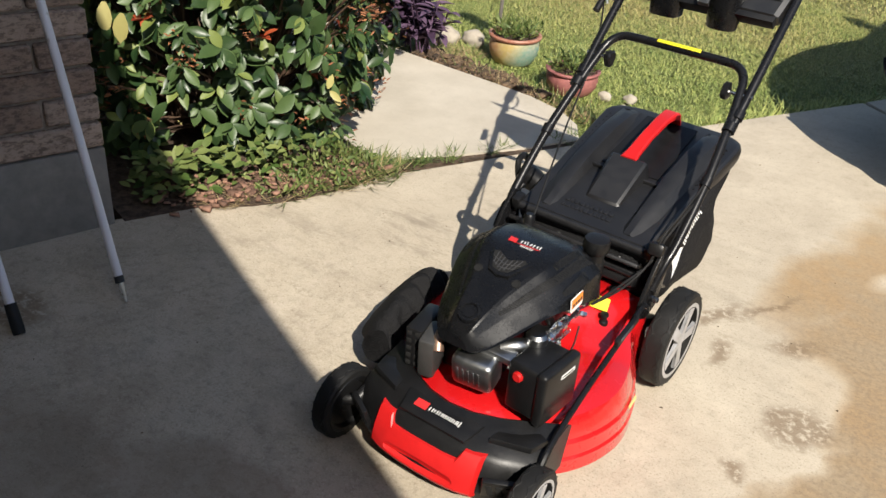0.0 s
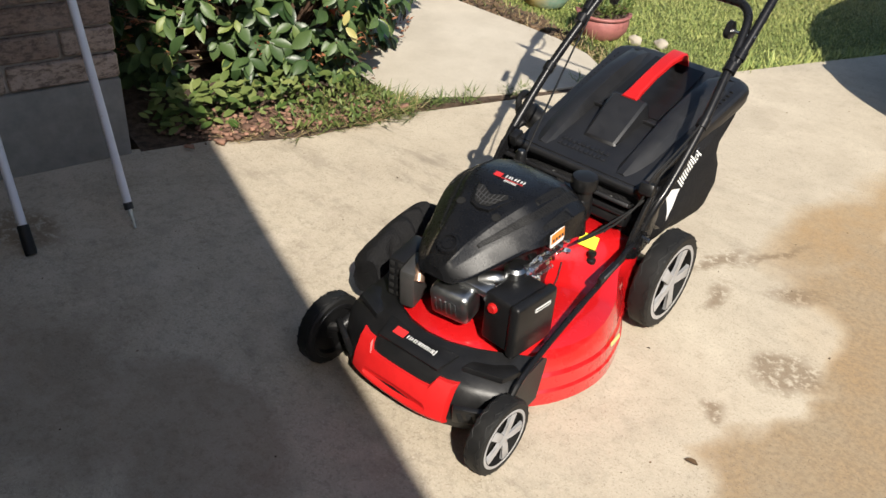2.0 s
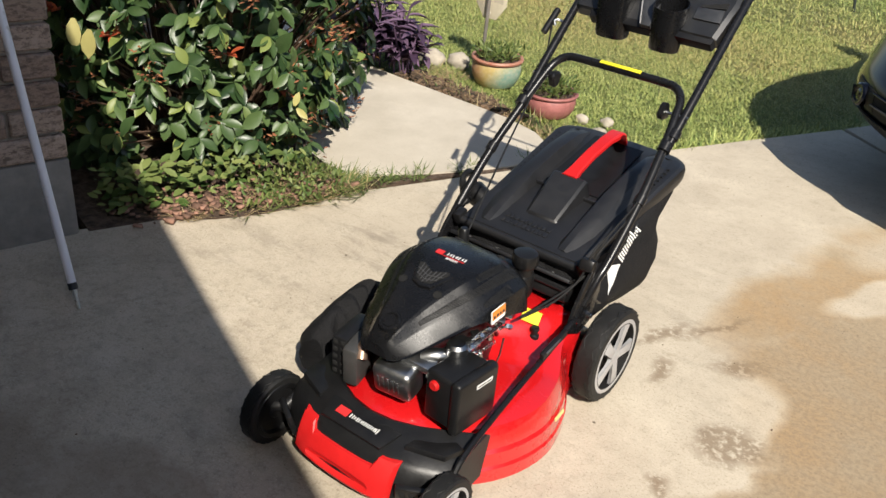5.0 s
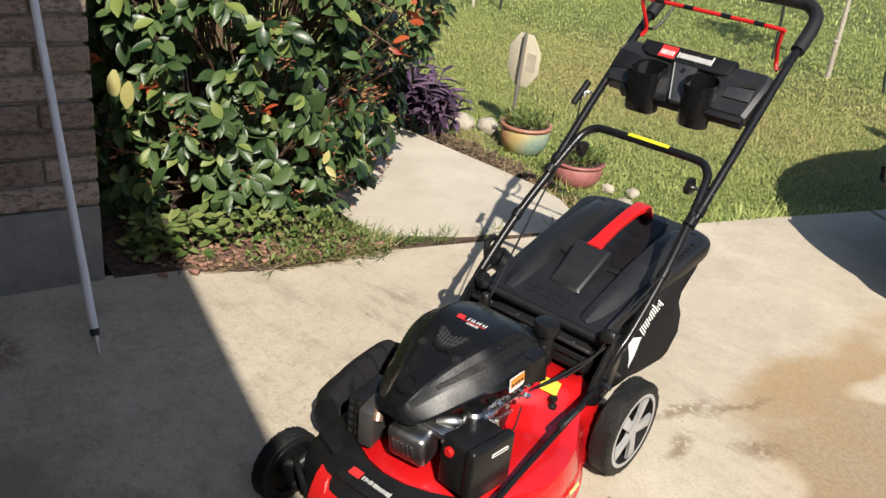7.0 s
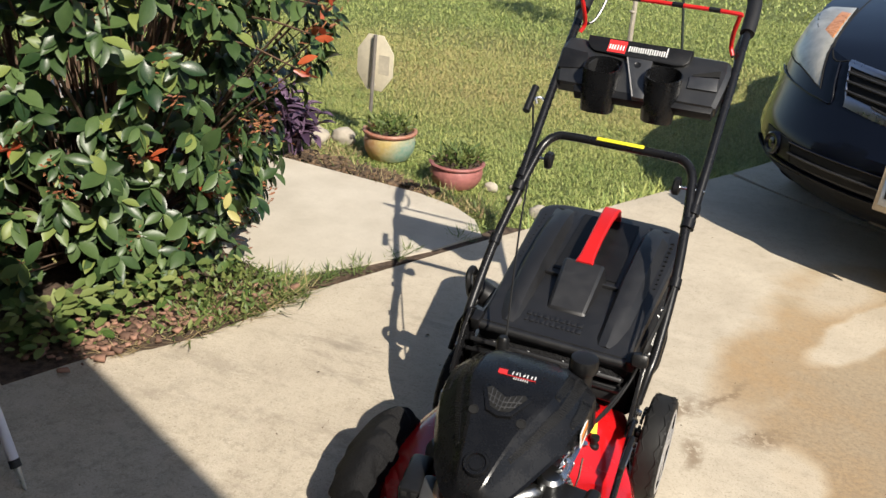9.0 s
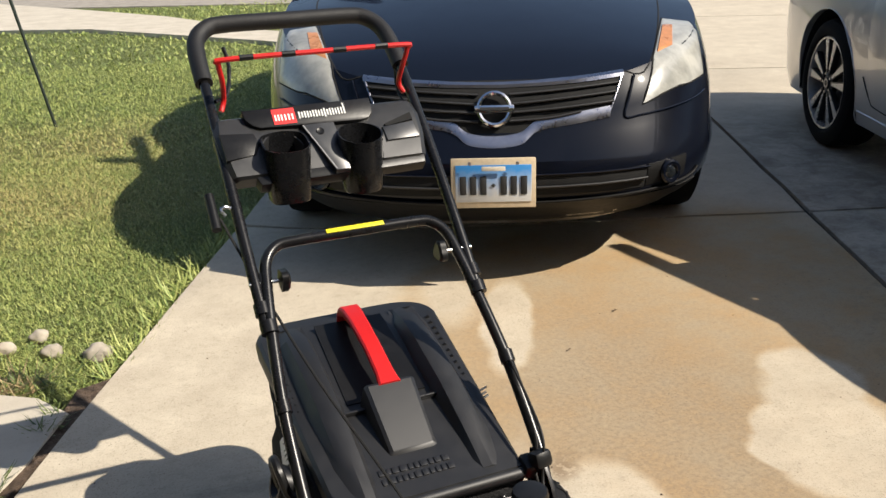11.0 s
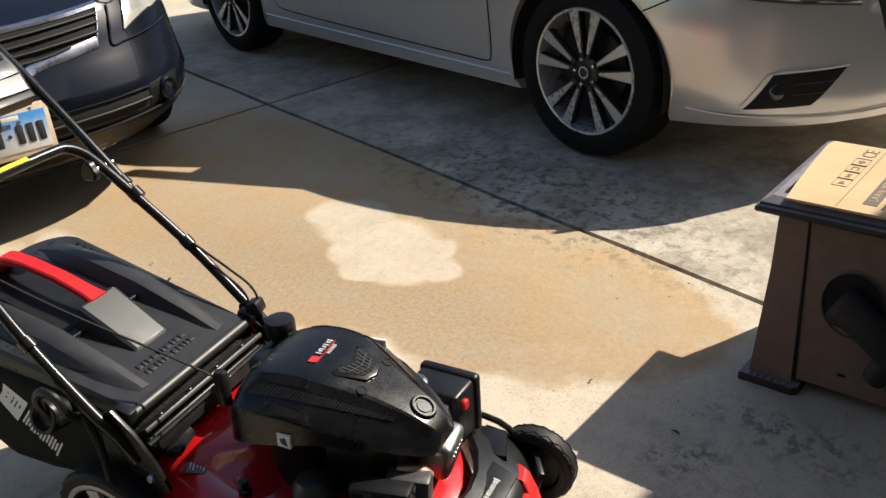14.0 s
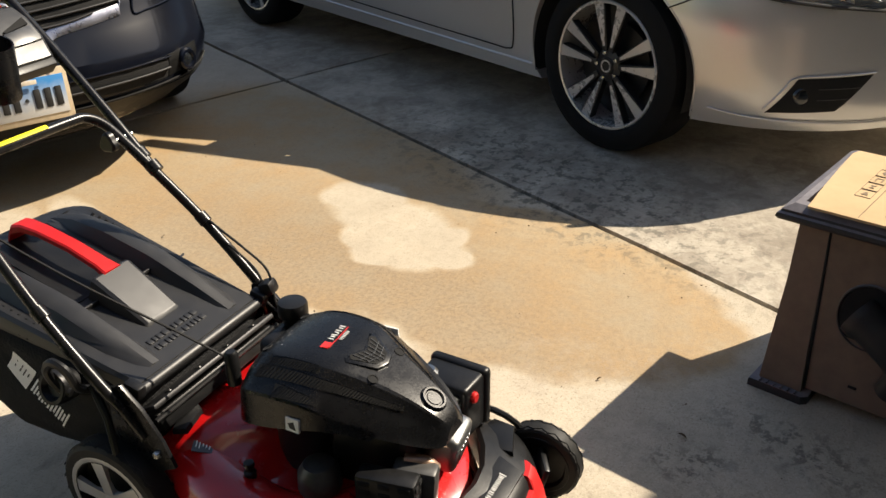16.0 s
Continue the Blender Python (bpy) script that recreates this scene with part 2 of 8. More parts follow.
base = c.mix(c.math("MULTIPLY", flecks, 0.55), base, (0.66, 0.58, 0.47))
patchy = c.math("MULTIPLY", c.spot(-0.50, -0.72, 1.3, 0.65, -23, 0.4, wp), c.ramp(c.noise(4.2, 7, 0.78), 0.52, 0.56))
base = c.mix(c.math("MULTIPLY", patchy, 0.16), base, (0.18, 0.13, 0.088))
pits = c.ramp(c.noise(170, 3, 0.8), 0.57, 0.66)
base = c.mix(c.math("MULTIPLY", pits, 0.50), base, (0.16, 0.125, 0.09))
wet = most(c, c.spot(0.56, 0.30, 0.075, 0.06, 20, 0.3, wp2), c.spot(0.255, 0.62, 0.022, 0.10, -20, 0.5, wp2), c.spot(0.32, 0.47, 0.03, 0.05, 0, 0.6, wp2),
           c.spot(0.35, 0.74, 0.015, 0.12, -28, 0.6, wp2), c.spot(0.47, 0.60, 0.06, 0.03, 30, 0.6, wp2), c.spot(0.50, 0.06, 0.025, 0.03, 0, 0.5, wp2),
           c.spot(-1.10, -0.58, 0.11, 0.07, 10, 0.3, wp2))
wet = c.math("MULTIPLY", wet, c.ramp(c.noise(45, 4, 0.75), 0.40, 0.50))
base = c.mix(c.math("MULTIPLY", wet, 0.7), base, (0.19, 0.13, 0.075))
grime = c.math("MULTIPLY", c.ramp(c.noise(7.0, 6, 0.72), 0.54, 0.72), most(c, c.spot(-0.55, 0.45, 0.6, 0.35, 25, 0.6, wp), c.spot(-0.1, -0.55, 1.2, 0.7, -20, 0.5, wp), c.spot(0.62, -0.78, 0.3, 0.3, 0, 0.5, wp)))
base = c.mix(c.math("MULTIPLY", grime, 0.38), base, (0.17, 0.145, 0.115))
mould = c.math("MULTIPLY", most(c, c.spot(0.61, -0.78, 0.07, 0.16, -24, 0.5, wp2), c.spot(0.45, -0.62, 0.05, 0.10, 10, 0.5, wp2)), c.ramp(c.noise(30, 4, 0.75), 0.50, 0.57))
base = c.mix(c.math("MULTIPLY", mould, 0.5), base, (0.03, 0.027, 0.024))
streak = c.math("MULTIPLY", c.ramp(c.noise(5.0, 6, 0.75, None, (0.5, 1.6, 1)), 0.53, 0.64), c.spot(-0.35, 0.40, 0.75, 0.55, 20, 0.5, wp))
base = c.mix(c.math("MULTIPLY", streak, 0.45), base, (0.20, 0.165, 0.125))
damp = most(c, c.spot(-0.23, -0.72, 0.26, 0.16, -10, 0.12, wp2), c.spot(-0.55, -0.86, 0.3, 0.18, 0, 0.3, wp2))
base = c.mix(c.math("MULTIPLY", damp, 0.45), base, (0.22, 0.165, 0.115))
moss = c.math("MULTIPLY", c.spot(1.72, 0.15, 0.30, 0.85, -26, 0.5, wp), c.ramp(c.noise(20, 6, 0.75), 0.51, 0.57))
base = c.mix(c.math("MULTIPLY", moss, 0.8), base, (0.10, 0.095, 0.075))
# the slab past the long joint is greyer and lighter in blotches
sx = c.node("ShaderNodeSeparateXYZ")
c.feed(sx.inputs[0], c.pos())
across = c.math("SUBTRACT", c.math("MULTIPLY", sx.outputs[0], 0.9011), c.math("MULTIPLY", sx.outputs[1], 0.4337))
far_slab = c.ramp(across, 1.326, 1.332)
grey = c.mix(c.ramp(c.noise(4.0, 9, 0.78, wp2), 0.41, 0.63), (0.25, 0.212, 0.17), (0.56, 0.505, 0.415))
grey = c.mix(c.math("MULTIPLY", moss, 0.75), grey, (0.10, 0.095, 0.075))
far_slab = c.math("MULTIPLY", far_slab, c.spot(2.3, 0.9, 1.5, 2.6, -26, 0.3, wp))
base = c.mix(c.math("MULTIPLY", far_slab, 0.85), base, grey)
c.put("Base Color", base)
c.put("Roughness", c.ramp(mott, 0.3, 0.7, 0.78, 0.95))
c.bump(c.math("ADD", c.math("MULTIPLY", speck, 0.5), c.noise(28, 4, 0.6)), 0.35, 0.004)
CONCRETE = c.m

w = Mat("walk_concrete", rough=0.9)
f1, f2 = w.noise(4.5, 6, 0.6), w.noise(170, 2, 0.7)
col = w.mix(w.ramp(f1, 0.35, 0.7), (0.46, 0.41, 0.33), (0.57, 0.515, 0.425))
col = w.mix(w.ramp(f2, 0.55, 0.75, 0, 0.3), col, (0.32, 0.27, 0.2))
w.put("Base Color", col)
w.bump(f2, 0.3, 0.003)
WALK = w.m

s = Mat("soil", rough=1.0)
col = s.mix(s.ramp(s.noise(35, 5, 0.7), 0.35, 0.7), (0.045, 0.028, 0.018), (0.16, 0.11, 0.075))
s.put("Base Color", col)
s.bump(s.noise(60, 5, 0.7), 0.8, 0.02)
SOIL = s.m

g = Mat("lawn_ground", rough=0.95)
n1, n2, n3 = g.noise(0.75, 5, 0.6), g.noise(22, 5, 0.75), g.noise(140, 3, 0.8)
dry = g.math("MULTIPLY", g.spot(-1.2, 3.9, 1.9, 1.1, 8, 0.5, g.warped(0.9, 0.9)), g.ramp(n1, 0.28, 0.6))
col = g.mix(g.ramp(n2, 0.35, 0.66), (0.13, 0.18, 0.038), (0.28, 0.31, 0.085))
col = g.mix(g.math("MULTIPLY", dry, 0.75), col, g.mix(n2, (0.30, 0.245, 0.09), (0.46, 0.37, 0.16)))
col = g.mix(g.ramp(n3, 0.45, 0.62, 0.0, 0.55), col, (0.06, 0.08, 0.018))
g.put("Base Color", col)
g.bump(g.math("ADD", n3, n2), 1.0, 0.03)
LAWN = g.m

b = Mat("grass_blade", rough=0.55, Subsurface_Weight=0.0)
dry = b.math("MULTIPLY", b.spot(-1.2, 3.9, 1.9, 1.1, 8, 0.5, b.warped(0.9, 0.9)), b.ramp(b.noise(0.75, 5, 0.6), 0.28, 0.6))
pick = b.math("ADD", b.math("MULTIPLY", b.island(), 0.55), b.math("MULTIPLY", b.noise(3.0, 4, 0.6), 0.5))
col = b.mix(b.ramp(pick, 0.25, 0.75), (0.165, 0.248, 0.054), (0.47, 0.495, 0.155))
col = b.mix(b.math("MULTIPLY", dry, b.ramp(b.island(), 0.1, 0.7)), col, (0.52, 0.42, 0.17))
b.put("Base Color", col)
BLADE = b.m


def leaf_mat(name, a, bcol, rough=0.32, scale=30):
    s = Mat(name, a, rough)
    pick = s.math("ADD", s.math("MULTIPLY", s.island(), 0.7), s.math("MULTIPLY", s.noise(scale, 4, 0.6), 0.3))
    s.put("Base Color", s.mix(s.ramp(pick, 0.15, 0.85), a, bcol))
    s.put("Roughness", s.ramp(pick, 0.2, 0.8, rough - 0.06, rough + 0.12))
    s.bump(s.noise(scale * 4, 3, 0.6), 0.15, 0.002)
    return s.m


lf = Mat("photinia_leaf", rough=0.33, Specular_IOR_Level=0.36)
pick = lf.math("ADD", lf.math("MULTIPLY", lf.island(), 0.65), lf.math("MULTIPLY", lf.noise(26, 4, 0.6), 0.35))
col = lf.mix(lf.ramp(pick, 0.15, 0.75), (0.012, 0.034, 0.012), (0.082, 0.130, 0.042))
col = lf.mix(lf.ramp(lf.island(), 0.89, 0.92), col, (0.165, 0.205, 0.055))
col = lf.mix(lf.ramp(lf.noise(120, 4, 0.7), 0.60, 0.72, 0, 0.4), col, (0.10, 0.085, 0.04))
lf.put("Base Color", col)
lf.put("Roughness", lf.ramp(pick, 0.2, 0.8, 0.33, 0.46))
lf.bump(lf.noise(110, 3, 0.6), 0.2, 0.002)
LEAF = lf.m
LEAF_RED = leaf_mat("young_red_leaf", (0.20, 0.022, 0.012), (0.46, 0.10, 0.035), 0.40)
RUST = leaf_mat("rusty_dry_spray", (0.13, 0.040, 0.020), (0.36, 0.15, 0.06), 0.7)
LEAF_YELLOW = leaf_mat("yellow_leaf", (0.34, 0.31, 0.10), (0.50, 0.45, 0.20), 0.5)
LEAF_PURPLE = leaf_mat("purple_leaf", (0.045, 0.024, 0.048), (0.155, 0.095, 0.155), 0.55)
WEED = leaf_mat("weed_leaf", (0.05, 0.095, 0.02), (0.19, 0.22, 0.065), 0.55)
STRAW = leaf_mat("straw", (0.25, 0.17, 0.08), (0.48, 0.38, 0.20), 0.8)
STEM = plain("brown_stem", (0.11, 0.065, 0.04), 0.8, grain=0.12, own=False)
MULCH = leaf_mat("dark_bark_mulch", (0.035, 0.024, 0.016), (0.17, 0.11, 0.065), 0.95)
CHIP = leaf_mat("wood_chip", (0.06, 0.034, 0.022), (0.36, 0.20, 0.14), 0.9)

k = Mat("brick", rough=0.92)
col = k.mix(k.random(), (0.27, 0.19, 0.145), (0.43, 0.33, 0.265))
col = k.mix(k.ramp(k.noise(42, 5, 0.75, None, (1, 1, 2.2)), 0.46, 0.60, 0, 0.75), col, (0.085, 0.06, 0.047))
col = k.mix(k.ramp(k.noise(9, 4, 0.6), 0.5, 0.75, 0, 0.4), col, (0.42, 0.34, 0.28))
k.put("Base Color", col)
k.bump(k.noise(90, 4, 0.7), 0.6, 0.006)
BRICK = k.m
MORTAR = plain("mortar", (0.36, 0.31, 0.26), 0.95, grain=0.1, own=False, bump=0.3)
PLINTH = plain("foundation_concrete", (0.22, 0.205, 0.185), 0.95, grain=0.1, scale=25, own=False, bump=0.25)
SOFFIT = plain("soffit_paint", (0.62, 0.58, 0.52), 0.7, own=False)
PLASTER = plain("garage_plaster", (0.55, 0.52, 0.48), 0.9, own=False)
ASPHALT = plain("street_asphalt", (0.30, 0.27, 0.23), 0.95, grain=0.1, own=False, bump=0.3)
JOINT = plain("joint_dirt", (0.035, 0.028, 0.02), 1.0, grain=0.1, own=False)

# ---- ground, driveway, house ----
A = 25.7                                   # the driveway runs this many degrees off +y towards +x
DR, DN = Vector((math.cos(radians(A)), -math.sin(radians(A)), 0)), Vector((math.sin(radians(A)), math.cos(radians(A)), 0))


def drive(u, v, z=0.0):
    """Driveway axes: u across to the right, v away from the house."""
    return DR * u + DN * v + Vector((0, 0, z))


bm = bmesh.new()
bmesh.ops.create_grid(bm, x_segments=60, y_segments=60, size=300)
for q in bm.verts:
    q.co.z = -0.045
solid("ground", bm, LAWN, "mown green lawn with dry straw-coloured patches", "lawn", kind="structure")

drive_root = thing("driveway", "pale concrete driveway slabs with rust-coloured water stains", "driveway", kind="structure")
bed = bmesh.new()
add(bed, prism([drive(-1.06, -8).to_2d(), drive(8.9, -8).to_2d(), drive(8.9, 14).to_2d(), drive(-0.98, 14).to_2d(), drive(-0.98, 3.8).to_2d(), drive(-1.07, 0.8).to_2d()], -0.042, -0.016))
part("joint_bed", bed, JOINT, drive_root)


def bent(u, v):
    """The cross joint runs a little askew, and the lawn edge draws in towards the street."""
    skew = 0.11 * (u - 1.329) * math.exp(-((v - 2.585) / 1.2) ** 2) * math.exp(-(max(0, abs(u - 1.3) - 1.5)) ** 2)
    return u + 0.025 * min(3.0, max(0.0, v - 0.8)) * max(0.0, (1.0 - u) / 2.17) ** 3, v + skew


def slab(us, vs, gap=0.011):
    u0, u1, v0, v1 = us[0] + gap, us[1] - gap, vs[0] + gap, vs[1] - gap
    pts, n = [], 10
    for i in range(n):
        pts.append(drive(u0 + (u1 - u0) * i / n, v0))
    for i in range(n):
        pts.append(drive(u1, v0 + (v1 - v0) * i / n))
    for i in range(n):
        pts.append(drive(u1 - (u1 - u0) * i / n, v1))
    for i in range(n):
        pts.append(drive(u0, v1 - (v1 - v0) * i / n))
    pts = [drive(*bent(p.dot(DR), p.dot(DN))) for p in pts]
    pts = [p + Vector((noise.noise(p * 6) * 0.007, noise.noise(p * 6 + Vector((9, 0, 0))) * 0.007, 0)) for p in pts]
    part("slab", prism([p.to_2d() for p in pts], -0.04, 0.0, bevel=0.005), CONCRETE, drive_root)


EDGE_U = [-1.10, 1.329, 4.0, 6.6, 8.9]
EDGE_V = [-8.0, -3.0, 2.585, 6.0, 9.3, 12.0]
for i in range(len(EDGE_U) - 1):
    for j in range(len(EDGE_V) - 1):
        slab(EDGE_U[i:i + 2], EDGE_V[j:j + 2])

# the walk that leaves the driveway towards the front door
walk_pts = [(-1.02, 0.70), (-1.25, 0.74), (-1.75, 1.16), (-2.3, 1.48), (-3.2, 1.60), (-3.2, 2.00), (-2.3, 1.84), (-1.80, 1.665), (-1.55, 1.65), (-1.317, 1.637), (-1.135, 1.627), (-0.947, 1.612), (-0.78, 1.572), (-0.66, 1.49), (-0.585, 1.37), (-0.68, 1.17), (-0.82, 0.94)]
solid("pavement", prism(walk_pts, -0.05, 0.003, bevel=0.005), WALK, "curved pale concrete garden walk beside the driveway", "walk", kind="structure", angle=20)

# planting bed between house wall and driveway
bed_pts = [(-1.25, -0.13), (-1.17, 0.06), (-1.06, 0.18), (-0.99, 0.30), (-0.94, 0.45), (-0.91, 0.58), (-0.95, 0.68), (-1.25, 0.76), (-1.75, 1.18), (-2.3, 1.5), (-3.2, 1.68), (-3.2, 0.6), (-2.2, 0.15)]
bm = prism(bed_pts, -0.06, 0.004)
solid("planting_bed", bm, SOIL, "dark soil bed with wood chips", "garden bed", kind="structure")
strip = [(-0.95, 0.66), (-0.785, 0.94), (-0.645, 1.18), (-0.545, 1.36), (-0.46, 1.53), (-0.56, 1.50), (-0.605, 1.37), (-0.70, 1.16), (-0.84, 0.93), (-1.02, 0.66)]
solid("soil_seam", prism(strip, -0.06, -0.004), SOIL, "dirt-filled seam between walk and driveway", "soil", kind="structure")

# far public walk across the lawn and the street behind it
side_pts = [(-3.4, 14.9), (-1.19, 10.86), (-0.1, 10.3), (1.46, 8.2), (1.90, 7.45), (2.55, 7.15), (2.95, 7.95), (2.0, 8.6), (1.67, 9.0), (0.87, 11.1), (0.0, 12.6), (-2.4, 16.4)]
solid("pavement_far", prism(side_pts, -0.06, 0.0), WALK, "pale concrete path crossing the lawn", "path", kind="structure")
road = prism([drive(-60, 12.05).to_2d(), drive(60, 12.05).to_2d(), drive(60, 21).to_2d(), drive(-60, 21).to_2d()], -0.2, -0.03)
solid("road", road, ASPHALT, "grey street at the end of the driveway", "street", kind="structure")

# ---- house: brick wall, garage shell, eave ----
HR, HN = Vector((0.922, -0.387, 0)), Vector((0.387, 0.922, 0))      # along the eave, away from the house
CORNER = Vector((-1.258, -0.155, 0))
WD = Vector((-0.285, -0.958, 0)).normalized()                       # the wall runs from its corner back to the house
WN = Vector((-WD.y, WD.x, 0))
WN = WN if WN.x > 0 else -WN
LEAN = Matrix.Translation(CORNER) @ Matrix.Rotation(radians(-3.4), 4, HN) @ Matrix.Translation(-CORNER)


def wall_frame(origin, along, out):
    m = Matrix.Identity(4)
    m.col[0][:3], m.col[1][:3], m.col[2][:3], m.col[3][:3] = along, out, (0, 0, 1), origin
    return m


def brick_wall(name, origin, along, out, length, label):
    root = thing(name, label, "wall", kind="structure")
    m = LEAN @ wall_frame(origin, along, out)
    bm = rbox(length, 0.20, 0.238, 0.006, Matrix.Translation((length / 2, -0.10, 0.114)))
    bm.transform(m)
    part("plinth", bm, PLINTH, root, "smooth grey foundation plinth")
    bm = rbox(length - 0.016, 0.19, 2.29, 0.0, Matrix.Translation((length / 2 + 0.004, -0.112, 1.37)))
    bm.transform(m)
    part("core", bm, MORTAR, root)
    return root, m


WALL_W, MW = brick_wall("wall_west", CORNER, WD, WN, 3.2, "brown brick wall on a concrete plinth in shade")
WALL_F, MF = brick_wall("wall_front", CORNER - WN * 0.2, -HR, HN, 3.0, "brown brick front wall behind the shrub")

bm = bmesh.new()
add(bm, rbox(9.6, 0.2, 2.5, 0, wall_frame(CORNER + WD * 3.1, HR, HN) @ Matrix.Translation((4.2, -2.4, 1.25))))
solid("wall_back", bm, PLASTER, "plain light garage back wall", "wall", kind="structure")
bm = rbox(0.2, 6.5, 2.5, 0, wall_frame(CORNER + WD * 3.1, HR, HN) @ Matrix.Translation((8.9, -0.4, 1.25)))
solid("wall_east", bm, PLASTER, "plain light garage side wall", "wall", kind="structure")
bm = rbox(0.2, 2.6, 2.5, 0, wall_frame(CORNER + WD * 3.1, HR, HN) @ Matrix.Translation((-0.5, -1.1, 1.25)))
solid("wall_inner", bm, PLASTER, "plain light garage side wall", "wall", kind="structure")
EAVE_Z = 2.35
eave = Vector((-1.186, 0.05, 0)) + EAVE_Z * Vector((SUN.x / SUN.z, SUN.y / SUN.z, 0))
m = wall_frame(eave, HR, HN)
bm = rbox(16, 7.0, 0.04, 0, m @ Matrix.Translation((1.0, -3.5, EAVE_Z + 0.02)))
solid("ceiling", bm, SOFFIT, "pale painted soffit under the eave", "ceiling", kind="structure")
bm = rbox(16, 7.0, 0.12, 0, m @ Matrix.Translation((1.0, -3.53, EAVE_Z + 0.102)))
solid("roof", bm, plain("roof_shingle", (0.10, 0.09, 0.08), 0.95, own=False), "flat dark roof edge over the garage", "roof", kind="structure")

# ---- lawn mower ----
RED = plain("red_paint", (0.52, 0.008, 0.010), 0.25, grain=0.02, scale=25, bump=0.01, Coat_Weight=1.0, Coat_Roughness=0.05)
RED_PLASTIC = plain("red_plastic", (0.56, 0.012, 0.012), 0.42, grain=0.03, bump=0.04)
BLACK = plain("black_plastic", (0.0095, 0.0095, 0.010), 0.36, grain=0.12, scale=220, bump=0.08, Specular_IOR_Level=0.34)
SHROUD = plain("black_moulded_shroud", (0.007, 0.0072, 0.008), 0.27, grain=0.08, scale=260, bump=0.05, Specular_IOR_Level=0.32)
LID_GREY = plain("dusty_black_plastic", (0.008, 0.008, 0.009), 0.50, grain=0.14, scale=40, bump=0.04, Specular_IOR_Level=0.75)
TUBE = plain("black_gloss_tube", (0.009, 0.009, 0.010), 0.27, grain=0.05, bump=0.01, Specular_IOR_Level=0.35)
RUBBER = plain("black_rubber", (0.012, 0.0118, 0.0115), 0.60, grain=0.12, scale=90, bump=0.15, Specular_IOR_Level=0.35)
FOAM = plain("foam_grip", (0.006, 0.006, 0.007), 0.62, grain=0.1, scale=300, bump=0.3)
FABRIC = Mat("bag_fabric", (0.012, 0.012, 0.013), 0.75, Specular_IOR_Level=0.2)
FABRIC.bump(FABRIC.math("ADD", FABRIC.math("MULTIPLY", FABRIC.noise(9, 4, 0.6), 3.0), FABRIC.noise(260, 2, 0.6)), 0.5, 0.012)
FABRIC = FABRIC.m
RIM = plain("silver_grey_plastic", (0.46, 0.46, 0.47), 0.32, metal=0.30, grain=0.04)
ALU = plain("cast_aluminium", (0.36, 0.365, 0.365), 0.33, metal=1.0, grain=0.08, scale=45, bump=0.2)
ZINC = plain("zinc_steel", (0.68, 0.69, 0.68), 0.25, metal=1.0, grain=0.08)
MUFFLER = plain("dull_steel", (0.13, 0.13, 0.13), 0.45, metal=0.8, grain=0.1)
WHITE_INK = plain("white_print", (0.82, 0.82, 0.80), 0.5, grain=0.02, bump=0)
RED_INK = plain("red_print", (0.72, 0.03, 0.03), 0.45, grain=0.02, bump=0)
YELLOW = plain("yellow_label", (0.80, 0.72, 0.03), 0.45, grain=0.03, bump=0)
ORANGE = plain("orange_label", (0.78, 0.26, 0.04), 0.45, grain=0.03, bump=0)
DARK_INK = plain("dark_print", (0.02, 0.02, 0.02), 0.6, grain=0.02, bump=0)
CADDY = plain("dusty_caddy_plastic", (0.012, 0.0122, 0.0125), 0.42, grain=0.16, scale=45, bump=0.05, Specular_IOR_Level=0.8)
# Same caddy plastic, lighter: sky reflection on tongue and pad is in its colour.
CADDY_SHEEN = plain("caddy_sky_sheen", (0.030, 0.0305, 0.031), 0.36, grain=0.16, scale=50, bump=0.05, Specular_IOR_Level=1.0)
# Light grey for the thin line along the tongue's edge.
SATIN_EDGE = plain("light_grey_edge", (0.30, 0.30, 0.30), 0.4, grain=0.05, bump=0)
HOLE = plain("vent_shadow", (0.006, 0.006, 0.006), 0.9, grain=0.02, bump=0)

mower = thing("lawn_mower", "red and black petrol lawn mower with rear grass bag on driveway", "lawn mower")


def carved(bm, tools):
    """The mesh with the tools cut out of it."""
    ob = new("tmp_solid", mesh_of("tmp_solid", bm, BLACK))
    gone = [ob]
    for t_ in tools:
        co = new("tmp_tool", mesh_of("tmp_tool", t_, BLACK))
        gone.append(co)
        md = ob.modifiers.new("cut", "BOOLEAN")
        md.operation, md.object, md.solver = "DIFFERENCE", co, "EXACT"
    me = bpy.data.meshes.new_from_object(ob.evaluated_get(bpy.context.evaluated_depsgraph_get()))
    for g_ in gone:
        old = g_.data
        bpy.data.objects.remove(g_)
        bpy.data.meshes.remove(old)
    out = bmesh.new()
    out.from_mesh(me)
    bpy.data.meshes.remove(me)
    return out


# deck: round skirt, ridges, flat top and a tail between the rear wheels
half = [(0.015, -0.335), (0.15, -0.285), (0.245, -0.185), (0.283, -0.06), (0.262, 0.06), (0.215, 0.15), (0.195, 0.24), (0.10, 0.262), (0.015, 0.262)]
deck_pts = [(p.x, p.y) for p in spline([(x, y, 0) for x, y in half + [(0.03 - x, y) for x, y in reversed(half[1:-1])]], 6, True)]
cx, cy = 0.012, -0.05


def deck_ring(k, z, dy=0.0):
    return [(cx + (x - cx) * k, cy + (y - cy) * k + dy, z + max(0, y - 0.06) * 0.34 * min(1, z / 0.12)) for x, y in deck_pts]


